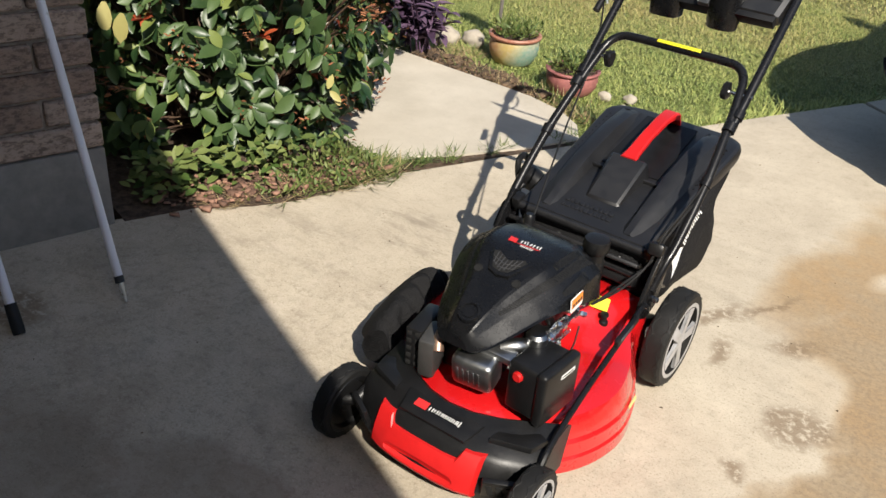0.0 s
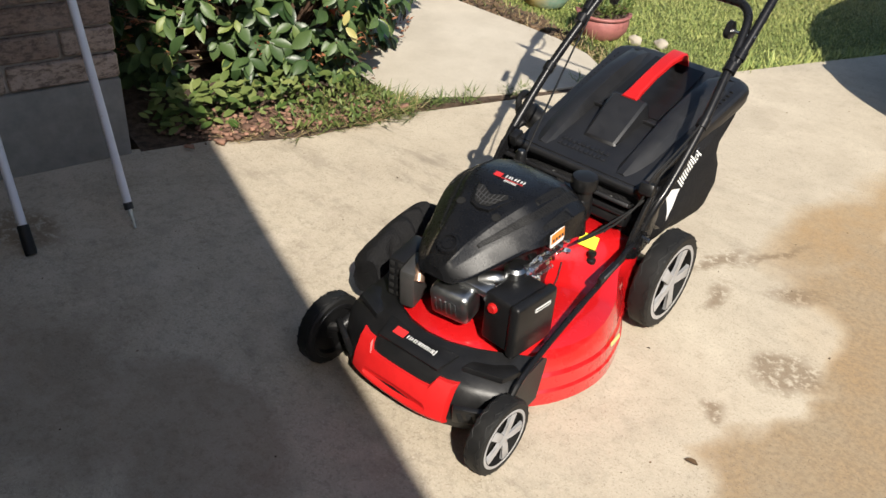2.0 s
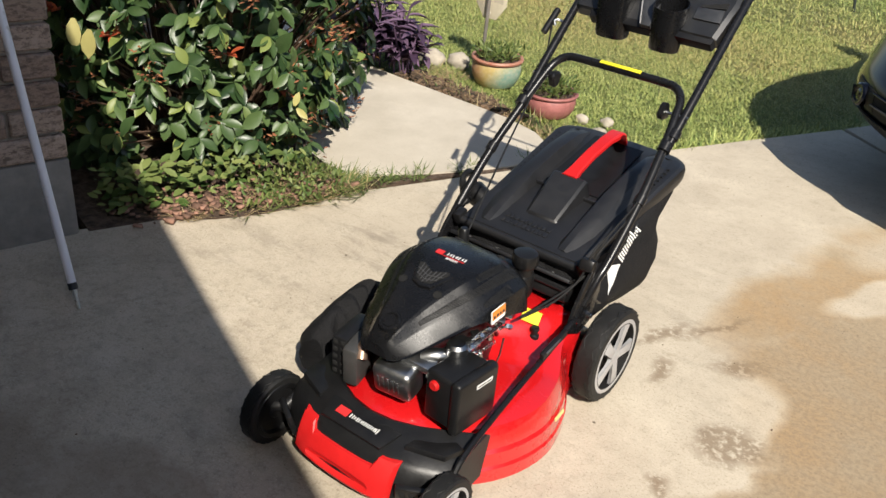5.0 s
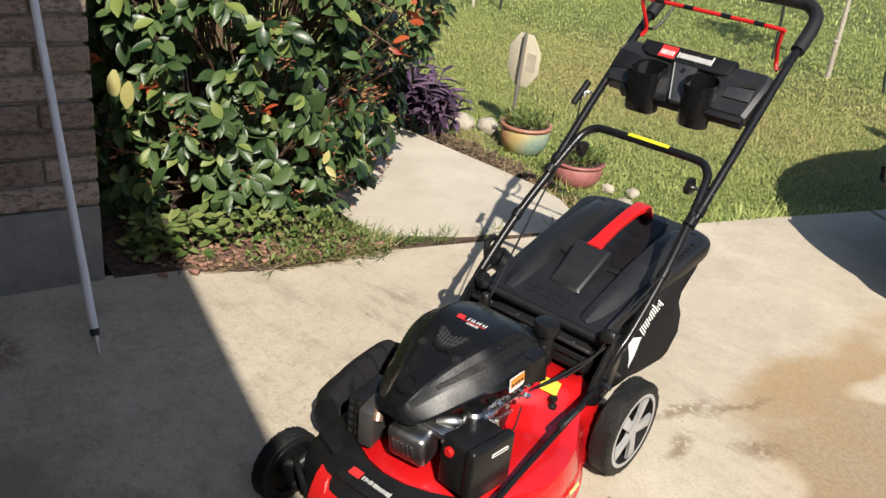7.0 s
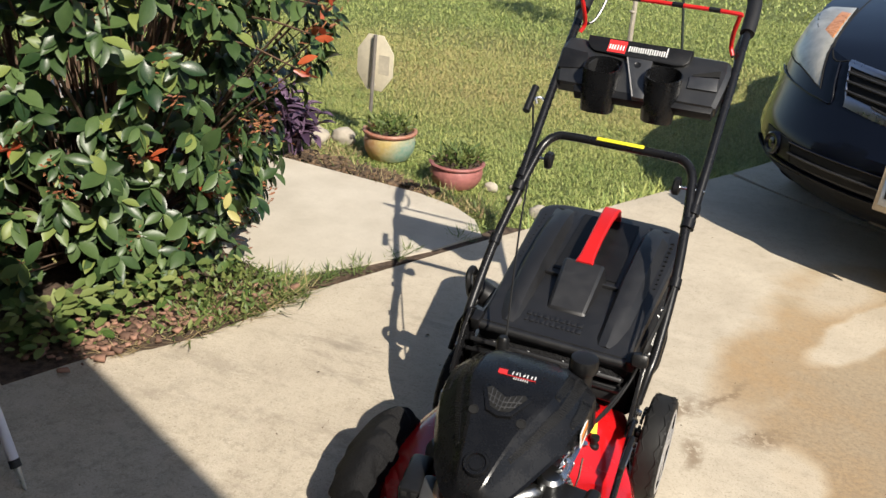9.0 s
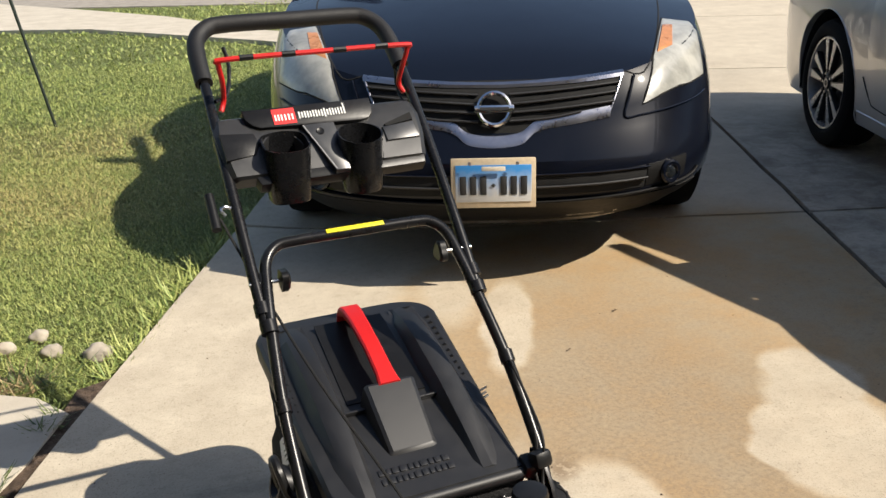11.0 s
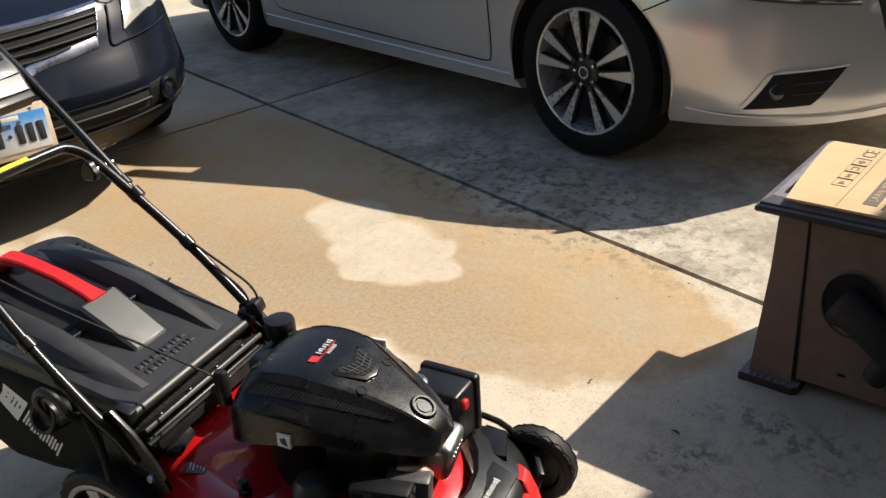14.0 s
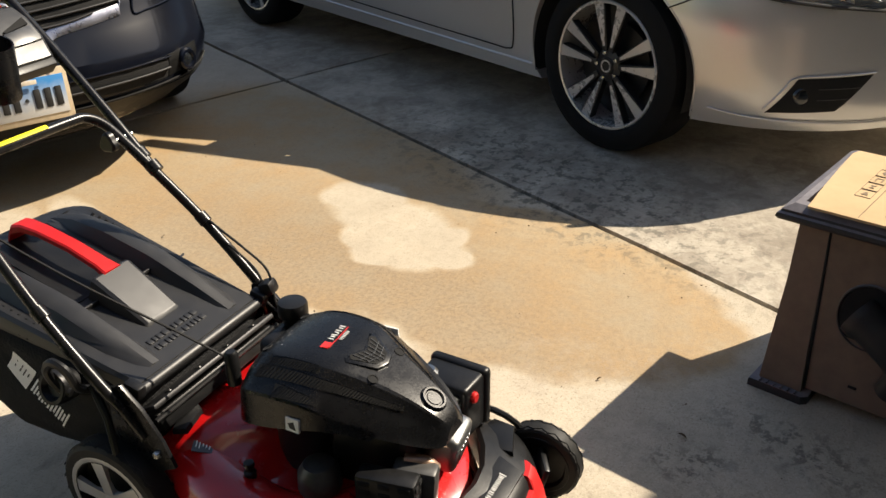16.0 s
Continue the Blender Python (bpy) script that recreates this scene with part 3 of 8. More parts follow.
bm = loft([deck_ring(0.97, 0.030), deck_ring(1.0, 0.030), deck_ring(1.0, 0.062), deck_ring(0.985, 0.068), deck_ring(0.975, 0.098), deck_ring(0.955, 0.106),
           deck_ring(0.945, 0.128), deck_ring(0.90, 0.152), deck_ring(0.82, 0.165), deck_ring(0.60, 0.172), deck_ring(0.3, 0.174)])
part("deck", bm, RED, mower, "glossy red steel cutting deck", angle=26)
# tunnel bulge on the right of the deck
bm = tube(spline([(-0.10, -0.17, 0.125), (-0.165, -0.06, 0.13), (-0.15, 0.08, 0.14), (-0.10, 0.20, 0.155)], 6), [0.05] + [0.065] * 17 + [0.05], 14)
part("deck_tunnel", bm, RED, mower)
# volute ribs pressed into the deck round the engine base
for r_, z_, a0, a1 in ((0.142, 0.170, 95, 265), (0.185, 0.158, 110, 235)):
    arc = [(0.000 + r_ * math.cos(radians(a)), -0.03 + r_ * math.sin(radians(a)), z_ + 0.02 * max(0.0, math.sin(radians(a)))) for a in np.linspace(a0, a1, 26)]
    part("deck_rib", tube(arc, [0.004] + [0.015] * 24 + [0.004], 12, True, 1.0), RED, mower)
for px, py, pz in ((0.143, 0.088, 0.206), (0.120, 0.166, 0.226), (-0.14, 0.02, 0.205)):
    bm = lathe([(0.0, 0.0), (0.011, 0.0), (0.011, 0.012), (0.007, 0.015), (0.007, 0.024), (0.010, 0.026), (0.009, 0.032), (0.0, 0.033)], 12, Matrix.Translation((px, py, pz - 0.012)))
    part("deck_knob", bm, BLACK, mower)
bm = prism([(-0.022, -0.016), (0.024, -0.02), (0.026, 0.014), (-0.02, 0.018)], 0, 0.003, Matrix.Translation((0.118, 0.104, 0.2360)) @ pose(0, 0, 0, 34, 8, 24) @ Matrix.Scale(0.92, 4))
part("warning_tag", bm, YELLOW, mower, "yellow warning tag")
bm = prism([(-0.006, -0.03), (0.006, -0.03), (0.006, 0.03), (-0.006, 0.03)], 0, 0.002, pose(0.272, 0.012, 0.098, 0, 72, 6) @ Matrix.Scale(0.7, 4))
part("deck_sticker", bm, plain("faded_yellow_sticker", (0.62, 0.52, 0.20), 0.5), mower, "small faded yellow sticker")
bm = prism([(-0.035, -0.018), (0.035, -0.018), (0.035, 0.018), (-0.035, 0.018)], 0, 0.002, pose(-0.112, 0.140, 0.2145, 14, -8, 28))
plate = part("rating_plate", bm, plain("grey_rating_plate", (0.06, 0.07, 0.09), 0.4), mower, "dark grey rating plate")
bm = bmesh.new()
for i in range(5):
    add(bm, rbox(0.045 - 0.006 * (i % 3), 0.002, 0.001, 0, pose(-0.112, 0.140, 0.2145, 14, -8, 28) @ Matrix.Translation((-0.006, -0.012 + i * 0.006, 0.0026))))
part("print_line", bm, WHITE_INK, plate)

# nose cover: black shell with a red bumper insert
xs = [-0.205, -0.19, -0.15, -0.10, -0.05, 0.0, 0.05, 0.10, 0.15, 0.19, 0.205]
rings = []
for x in xs:
    a = abs(x) / 0.205
    back = -0.318 + 0.120 * a ** 2
    top_f = -0.398 + 0.070 * a ** 3
    fr = -0.424 + 0.080 * a ** 3
    zt = 0.178 - 0.018 * a ** 4
    x0, x = x, x + 0.028
    rings.append([(x, back, 0.150), (x, back - 0.002, zt - 0.004), (x, back - 0.012, zt + 0.002), (x, (back + top_f) / 2, zt - 0.009), (x, top_f + 0.012, zt - 0.024),
                  (x, top_f, zt - 0.034), (x, (top_f + fr) / 2 - 0.003, 0.112), (x, fr, 0.082), (x, fr + 0.010, 0.056), (x, fr + 0.05, 0.048), (x, back - 0.02, 0.06)])
part("nose_cover", loft(rings), BLACK, mower, "angular black plastic nose cover", angle=28)
rings = []
for x in (-0.122, -0.117, -0.100, -0.083, -0.074, -0.04, 0, 0.04, 0.074, 0.083, 0.100, 0.117, 0.122):
    a = abs(x) / 0.205
    top_f, fr = -0.398 + 0.070 * a ** 3, -0.424 + 0.080 * a ** 3
    skin = [(0.052, fr + 0.008), (0.082, fr), (0.112, (top_f + fr) / 2 - 0.003), (0.144, top_f), (0.156, top_f + 0.014)]
    zt = 0.133 if abs(x) < 0.08 else 0.151
    e = 0.008 if abs(x) < 0.12 else 0.0
    ledge = 0.5 * (zt + 0.070)
    rings.append([(x + 0.030, lerp(skin, zt) + 0.02, zt), (x + 0.030, lerp(skin, zt) - e * 0.8, zt), (x + 0.030, lerp(skin, zt - 0.006) - e, zt - 0.006), (x + 0.030, lerp(skin, ledge + 0.008) - e, ledge + 0.008),
                  (x + 0.030, lerp(skin, ledge) - e, ledge), (x + 0.030, lerp(skin, 0.080) - e, 0.080), (x + 0.030, lerp(skin, 0.070) - e * 0.6, 0.070), (x + 0.030, lerp(skin, 0.070) + 0.02, 0.070)])
slot_tool = rbox(0.168, 0.030, 0.040, 0.008, pose(0.030, -0.4385, 0.1010, 20, 0, 0))
part("bumper_insert", carved(loft(rings), [slot_tool]), RED_PLASTIC, mower, "red plastic bumper insert", angle=30)
for sx in (-1, 1):
    mv = pose(0.028 + sx * 0.166, -0.386, 0.103, 16, 0, sx * 30)
    grille = part("nose_grille", rbox(0.068, 0.012, 0.050, 0.003, mv), BLACK, mower)
    for i in range(3):
        part("slot", rbox(0.011, 0.004, 0.032, 0.001, mv @ Matrix.Translation((-0.019 + i * 0.019, -0.0055, 0.0)) @ pose(0, 0, 0, 0, -12, 0)), HOLE, grille)
    bm = prism([(0.0, 0.0), (0.075, 0.03), (0.085, 0.075), (0.05, 0.09), (0.0, 0.05)] if sx > 0 else [(0.0, 0.0), (0.0, 0.05), (-0.05, 0.09), (-0.085, 0.075), (-0.075, 0.03)],
               0, 0.012, pose(0.028 + sx * 0.112, -0.352, 0.160, -6, 0, 0), bevel=0.004)
    part("nose_wing", bm, BLACK, mower)
# badge: plain shapes in place of the maker's lettering
bm = prism([(-0.014, -0.009), (0.014, -0.009), (0.014, 0.009), (-0.014, 0.009)], 0, 0.0015, pose(-0.012, -0.358, 0.1708, 12, 0, 0))
part("badge_square", bm, RED_INK, mower)
add_bars = (0, 5, 9, 14, 18, 23, 26, 30, 34, 38, 42, 46, 50, 53, 57)
m = pose(0.008, -0.358, 0.1705, 12, 0, 0)
bm = bmesh.new()
for i, k in enumerate(add_bars):
    add(bm, rbox(0.0020, (0.0105, 0.0105, 0.008)[i % 3] if i < 14 else 0.016, 0.0015, 0.0, m @ Matrix.Diagonal((0.86, 0.86, 1, 1)) @ Matrix.Translation((k * 0.00142, 0, 0))))
part("badge_bars", bm, WHITE_INK, mower)
part("badge_panel", prism([(-0.052, -0.030), (0.100, -0.030), (0.112, 0.022), (-0.064, 0.022)], -0.006, 0.0, m @ Matrix.Translation((-0.002, 0.002, -0.0002)), bevel=0.002), BLACK, mower)

# engine: block, shroud, vents
bm = bmesh.new()
add(bm, lathe([(0.085, 0.165), (0.090, 0.20), (0.090, 0.25), (0.095, 0.262), (0.095, 0.318)], 28, Matrix.Translation((0.012, -0.04, 0))))
add(bm, rbox(0.12, 0.14, 0.12, 0.01, Matrix.Translation((0.0, -0.165, 0.235))))
part("engine_block", bm, BLACK, mower, "black engine block")
# shroud: crisp facets from the flat top plate down to the skirt; each row is y, then half width and height of four edges
SHELL = [(0.056, 0.048, 0.364, 0.072, 0.356, 0.100, 0.338, 0.108, 0.296), (0.048, 0.056, 0.381, 0.086, 0.371, 0.116, 0.348, 0.124, 0.292),
         (0.026, 0.067, 0.398, 0.098, 0.383, 0.129, 0.358, 0.136, 0.296), (-0.018, 0.077, 0.410, 0.106, 0.389, 0.134, 0.366, 0.141, 0.306),
         (-0.068, 0.078, 0.414, 0.108, 0.389, 0.135, 0.368, 0.141, 0.318), (-0.112, 0.073, 0.410, 0.103, 0.382, 0.129, 0.360, 0.135, 0.326),
         (-0.155, 0.058, 0.394, 0.090, 0.367, 0.115, 0.345, 0.121, 0.324), (-0.195, 0.046, 0.377, 0.072, 0.353, 0.097, 0.331, 0.104, 0.312),
         (-0.235, 0.036, 0.358, 0.053, 0.338, 0.079, 0.316, 0.086, 0.300), (-0.268, 0.029, 0.340, 0.040, 0.324, 0.060, 0.303, 0.066, 0.288),
         (-0.290, 0.022, 0.322, 0.030, 0.311, 0.042, 0.294, 0.046, 0.279), (-0.298, 0.014, 0.310, 0.020, 0.304, 0.028, 0.291, 0.030, 0.278)]
EDGES = [spline([(r[1 + 2 * e], r[0], r[2 + 2 * e]) for r in SHELL], 4) for e in range(4)]
rings = []
for a, b_, c_, d in zip(*EDGES):
    lift = lerp([(-0.30, 0.012), (-0.20, 0.018), (-0.02, 0.012), (0.05, 0.0)], a.y)          # the right skirt is cut higher, over the linkage
    right = [(0.012 + q.x, q.y, q.z) for q in (d + Vector((0, 0, lift)), c_.lerp(d, 0.06), c_.lerp(b_, 0.06), b_.lerp(c_, 0.05), b_.lerp(a, 0.07), a.lerp(b_, 0.06))]
    crown_ = [(0.012 + a.x * 0.90, a.y, a.z + 0.0012), (0.012 + a.x * 0.45, a.y, a.z + 0.0022)]
    left = [(0.024 - x, y, z) for x, y, z in reversed([(0.012 + d.x, d.y, d.z + (0.010 if a.y < -0.2 else 0.0))] + right[1:] + crown_)]
    rings.append(right + crown_ + left)
bm = loft(rings)
bmesh.ops.recalc_face_normals(bm, faces=bm.faces)
SKIN = BVHTree.FromBMesh(bm)
shroud = part("engine_shroud", bm, SHROUD, mower, "black moulded engine shroud with crisp facets", angle=16)


def on_skin(x, y, turn=0.0, lift=0.0):
    """A frame lying on the shroud's upper skin."""
    hit, normal, _, _ = SKIN.ray_cast(Vector((x, y, 1.0)), Vector((0, 0, -1)))
    ahead = Vector((-math.sin(radians(turn)), math.cos(radians(turn)), 0))
    xa = ahead.cross(normal).normalized()
    ya = normal.cross(xa)
    m_ = Matrix.Identity(4)
    m_.col[0][:3], m_.col[1][:3], m_.col[2][:3], m_.col[3][:3] = xa, ya, normal, hit + normal * lift
    return m_


# slatted vents along the sloping facets: a long tapering one, a short one above it, one below the shoulder
LANES = ((((0.1015, 0.015), (0.1025, -0.05), (0.097, -0.105), (0.082, -0.148), (0.065, -0.190), (0.049, -0.226)), 0.019, 0.005, 46),
         (((0.0870, 0.000), (0.0865, -0.05), (0.0835, -0.092)), 0.014, 0.009, 19),
         (((0.1255, -0.035), (0.1250, -0.072), (0.1195, -0.108)), 0.020, 0.006, 16))
for sx in (-1, 1):
    for line, w0, w1, count in LANES:
        path = spline([(0.012 + sx * x, y, 0) for x, y in line], 12)
        back, bm = bmesh.new(), bmesh.new()
        for i in range(count):
            t = i / (count - 1) * (len(path) - 1.001)
            q = path[int(t)].lerp(path[int(t) + 1], t - int(t))
            wd = w0 + (w1 - w0) * i / count
            mm = on_skin(q.x, q.y, 0, 0.0003)
            add(back, rbox(wd + 0.003, 0.0075, 0.0014, 0, mm))
            add(bm, rbox(wd + 0.003, 0.0017, 0.0026, 0, mm @ pose(0, 0, 0.0006, 0, 0, sx * 28)))
        v = part("side_vent", back, HOLE, shroud)
        part("slat", bm, SHROUD, v)
        rim_pts = [on_skin(q.x - sx * (w0 + (w1 - w0) * i / len(path)) * 0.6, q.y, 0, 0.0006).translation for i, q in enumerate(path)]
        part("vent_lip", tube(rim_pts, 0.0011, 5), SHROUD, v)
    for x, y in ((0.044, -0.172), (0.056, 0.030)):
        bm = lathe([(0.0, 0.0004), (0.0070, 0.0004), (0.0072, 0.0014), (0.0092, 0.0014), (0.0095, -0.004), (0.0, -0.004)], 16, on_skin(0.012 + sx * x, y))
        part("screw_well", bm, HOLE, shroud)
# chevron vent with a raised edge on the front slope
m = pose(0.012, -0.140, 0.4025, 17, 0, 0)
chev = [(0.0, -0.034), (0.021, -0.028), (0.044, 0.016), (0.036, 0.024), (0.0, 0.006), (-0.036, 0.024), (-0.044, 0.016), (-0.021, -0.028)]
front_vent = part("front_vent", prism([(x * 1.12, y * 1.12) for x, y in chev], -0.012, 0.003, m, bevel=0.004), SHROUD, shroud, "raised chevron vent")
part("vent_hole", prism([(x * 0.86, y * 0.86 + 0.0006) for x, y in chev], 0.0031, 0.0039, m), HOLE, front_vent)
# Shroud plastic with the slats' grey light sheen put into the colour.
SLAT_SHEEN = plain("shroud_slat_sheen", (0.05, 0.05, 0.052), 0.4)
bm = bmesh.new()
for k in (0.30, 0.62):
    for sx in (-1, 1):
        a, b_ = Vector((0.0, -0.030 + 0.036 * k, 0.0046)), Vector((sx * (0.019 + 0.020 * k), -0.024 + 0.042 * k, 0.0046))
        add(bm, tube([m @ a, m @ b_], 0.0010, 5))
for i in range(-3, 4):
    x = i * 0.0092
    y0_, y1_ = -0.028 + abs(x) * 0.55, 0.005 + abs(x) * 0.42
    add(bm, tube([m @ Vector((x * 0.80, y0_, 0.0046)), m @ Vector((x, y1_, 0.0046))], 0.0010, 5))
part("slat", bm, SLAT_SHEEN, front_vent)
# round boss on the nose
m = pose(0.012, -0.258, 0.3450, 30, 0, 0)
part("nose_boss", lathe([(0.0, 0.006), (0.012, 0.006), (0.013, 0.004), (0.0155, 0.004), (0.0175, 0.008), (0.021, 0.008), (0.024, 0.003), (0.026, -0.01), (0.0, -0.01)], 28, m), SHROUD, shroud)
# printed logo, kept as bars
m = pose(0.012, -0.072, 0.4166, 0.5, 0, 4) @ Matrix.Diagonal((0.70, 0.72, 1, 1))
part("logo_mark", prism([(-0.052, -0.009), (-0.028, -0.009), (-0.030, 0.011), (-0.054, 0.011)], -0.002, 0.0012, m), RED_INK, shroud)
bm = bmesh.new()
for i, k in enumerate((0, 9, 16, 26, 34, 44, 52)):
    add(bm, rbox(0.0026 if i % 2 == 0 else 0.0034, 0.0150 if i % 2 == 0 else 0.011, 0.0012, 0.0, m @ Matrix.Translation((-0.014 + k * 0.00115, 0.003, 0.0008)) @ pose(0, 0, 0, 0, 0, (0, 8, 14, -12, 0, 0, 0)[i])))
for i in range(7):
    add(bm, rbox(0.0020, 0.0088, 0.0012, 0.0, m @ Matrix.Translation((-0.006 + i * 0.0060, -0.019, 0.0008))))
part("logo_bars", bm, WHITE_INK, shroud)
part("logo_line", rbox(0.098, 0.0018, 0.001, 0, m @ Matrix.Translation((0.0, -0.0105, 0.0008))), RED_INK, shroud)
m = pose(0.1508, -0.090, 0.3500, 0, 84, 3) @ Matrix.Diagonal((0.78, 0.88, 1, 1))
tag = part("warning_label", prism([(-0.018, -0.028), (0.018, -0.028), (0.018, 0.028), (-0.018, 0.028)], -0.002, 0.001, m), WHITE_INK, shroud, "orange and white warning label")
part("label_band", prism([(-0.0175, -0.0275), (0.007, -0.0275), (0.007, 0.0275), (-0.0175, 0.0275)], 0.001, 0.0016, m), ORANGE, tag)
bm = bmesh.new()
for i in range(4):
    add(bm, rbox(0.008, 0.008, 0.0006, 0, m @ Matrix.Translation((0.000, -0.019 + i * 0.0125, 0.0018))))
part("label_print", bm, DARK_INK, tag)
m = pose(-0.1290, -0.075, 0.330, 0, -84, -2)
part("side_label", prism([(-0.012, -0.013), (0.012, -0.013), (0.012, 0.013), (-0.012, 0.013)], -0.004, 0.0015, m), WHITE_INK, shroud, "small white label")
part("label_sign", prism([(-0.008, -0.008), (0.007, -0.003), (0.002, 0.008), (-0.006, 0.004)], 0.0015, 0.0022, m), DARK_INK, shroud)
# fuel tank, neck and cap behind the shroud
part("fuel_tank", rbox(0.105, 0.050, 0.075, 0.018, Matrix.Translation((0.066, 0.082, 0.322)), 3), BLACK, mower, "black plastic fuel tank")
bm = lathe([(0.0, 0.350), (0.021, 0.350), (0.021, 0.374), (0.0, 0.375)], 20, Matrix.Translation((0.098, 0.080, 0)))
part("filler_neck", bm, BLACK, mower)
rings = []
for z, k in ((0.372, 0.96), (0.374, 1.0), (0.394, 1.0), (0.400, 0.93), (0.402, 0.6)):
    rings.append([(0.098 + k * (0.0275 + (0.0012 if j % 2 else 0)) * math.cos(2 * math.pi * j / 40), 0.080 + k * (0.0275 + (0.0012 if j % 2 else 0)) * math.sin(2 * math.pi * j / 40), z) for j in range(40)])
part("fuel_cap", loft(rings), BLACK, mower, "ribbed black fuel cap")
# cylinder head, muffler, carburettor bits
bm = bmesh.new()
add(bm, rbox(0.088, 0.062, 0.074, 0.014, pose(0.046, -0.266, 0.238, 12, 0, 8), 3))
for i in range(5):
    add(bm, rbox(0.005, 0.003, 0.034, 0.001, pose(0.024 + i * 0.011, -0.3005 + i * 0.0016, 0.232, 12, 0, 8)))
add(bm, rbox(0.10, 0.05, 0.016, 0.004, pose(0.062, -0.240, 0.282, 6, 8, 10)))
part("cylinder_head", bm, ALU, mower, "cast aluminium cylinder head")
part("exhaust_gasket", tube(spline([(-0.035, -0.285, 0.245), (-0.045, -0.27, 0.262), (-0.055, -0.24, 0.262)], 4), 0.012, 10), plain("copper_pipe", (0.45, 0.30, 0.22), 0.4, metal=0.8), mower)
part("muffler_cover", rbox(0.036, 0.075, 0.092, 0.008, pose(-0.064, -0.262, 0.222, 4, 0, 14)), plain("smoky_steel", (0.09, 0.088, 0.085), 0.4, metal=0.5), mower, "smoky grey muffler cover")
guard = part("muffler_guard", rbox(0.040, 0.105, 0.096, 0.008, pose(-0.104, -0.235, 0.222, 0, 0, 10), 2), BLACK, mower, "black slotted muffler guard")
bm = bmesh.new()
for i in range(5):
    for j in range(3):
        if j < 2:
            add(bm, rbox(0.011, 0.004, 0.010, 0.001, pose(-0.104, -0.235, 0.222, 0, 0, 10) @ Matrix.Translation((-0.009 + j * 0.018, -0.0515, -0.036 + i * 0.018))))
        add(bm, rbox(0.004, 0.020, 0.010, 0.001, pose(-0.104, -0.235, 0.222, 0, 0, 10) @ Matrix.Translation((-0.0195, -0.034 + j * 0.034, -0.036 + i * 0.018))))
tagged(part("slot", bm, HOLE, guard), kind="stuff")
bm = lathe([(0.0, 0), (0.034, 0), (0.038, 0.01), (0.036, 0.040), (0.026, 0.056), (0, 0.062)], 20, Matrix.Translation((-0.105, -0.100, 0.186)))
part("recoil_can", bm, MUFFLER, mower, "dull steel blower housing")
bm = bmesh.new()
add(bm, rbox(0.050, 0.080, 0.046, 0.010, pose(0.116, -0.165, 0.272, 0, 0, 6)))
add(bm, lathe([(0, 0), (0.020, 0), (0.022, 0.006), (0.022, 0.024), (0.016, 0.030), (0, 0.031)], 18, Matrix.Translation((0.124, -0.185, 0.284))))
add(bm, tube(spline([(0.075, -0.232, 0.280), (0.098, -0.215, 0.286), (0.112, -0.190, 0.276)], 4), 0.016, 12))
part("carburettor", bm, ALU, mower, "cast aluminium carburettor")
rng = random.Random(4)
for i in range(14):
    a = Vector((0.112 + rng.uniform(0, 0.034), -0.250 + i * 0.0185, 0.272 + 0.0022 * i + rng.uniform(-0.014, 0.014)))
    bq = a + Vector((rng.uniform(0.002, 0.020), rng.uniform(0.03, 0.06), rng.uniform(-0.010, 0.016)))
    part("linkage_rod", tube([a, (a + bq) / 2 + Vector((0, 0, 0.006)), bq], 0.0026, 7), ZINC, mower)
    part("bracket", rbox(0.020, 0.026, 0.008, 0.002, Matrix.Translation(a) @ pose(0, 0, 0, rng.uniform(-30, 30), rng.uniform(-30, 30), rng.uniform(0, 90))), ZINC if i % 2 else ALU, mower)
    part("bolt", lathe([(0, 0.008), (0.0052, 0.008), (0.0062, 0.005), (0.0062, 0), (0, 0)], 6, Matrix.Translation(bq) @ pose(0, 0, 0, rng.uniform(-40, 40), rng.uniform(20, 90), 0)), ZINC, mower)
part("governor_arm", prism([(-0.006, -0.05), (0.006, -0.05), (0.004, 0.06), (-0.004, 0.06)], 0, 0.003, pose(0.140, -0.120, 0.300, 8, 20, 0)), ZINC, mower)
part("spring", tube([Vector((0.135 + 0.004 * math.cos(i * 0.9), -0.13 + i * 0.0011, 0.262 + 0.004 * math.sin(i * 0.9))) for i in range(60)], 0.0012, 5), ZINC, mower)
part("control_wire", tube([(0.150, -0.055, 0.272), (0.150, -0.062, 0.235), (0.146, -0.075, 0.20)], 0.002, 6), ZINC, mower)
# air filter box
m = pose(0.158, -0.216, 0.238, 0, 0, -4)
box_ob = part("air_filter_box", rbox(0.080, 0.112, 0.112, 0.009, m, 3), BLACK, mower, "black air filter box")
part("box_lid", rbox(0.024, 0.122, 0.122, 0.009, m @ Matrix.Translation((0.037, 0, 0)), 3), BLACK, box_ob)
part("release_button", lathe([(0.0, 0.006), (0.008, 0.006), (0.011, 0.003), (0.011, -0.004), (0, -0.004)], 16, m @ pose(-0.014, -0.0575, 0.030, 90, 0, 0)), RED_PLASTIC, box_ob, "red release button")
part("box_label", rbox(0.002, 0.046, 0.009, 0.0, m @ pose(0.0488, 0.016, 0.034, 0, 0, 0)), WHITE_INK, box_ob)
part("box_print", rbox(0.002, 0.040, 0.0022, 0.0, m @ pose(0.0494, 0.016, 0.034, 0, 0, 0)), DARK_INK, box_ob)


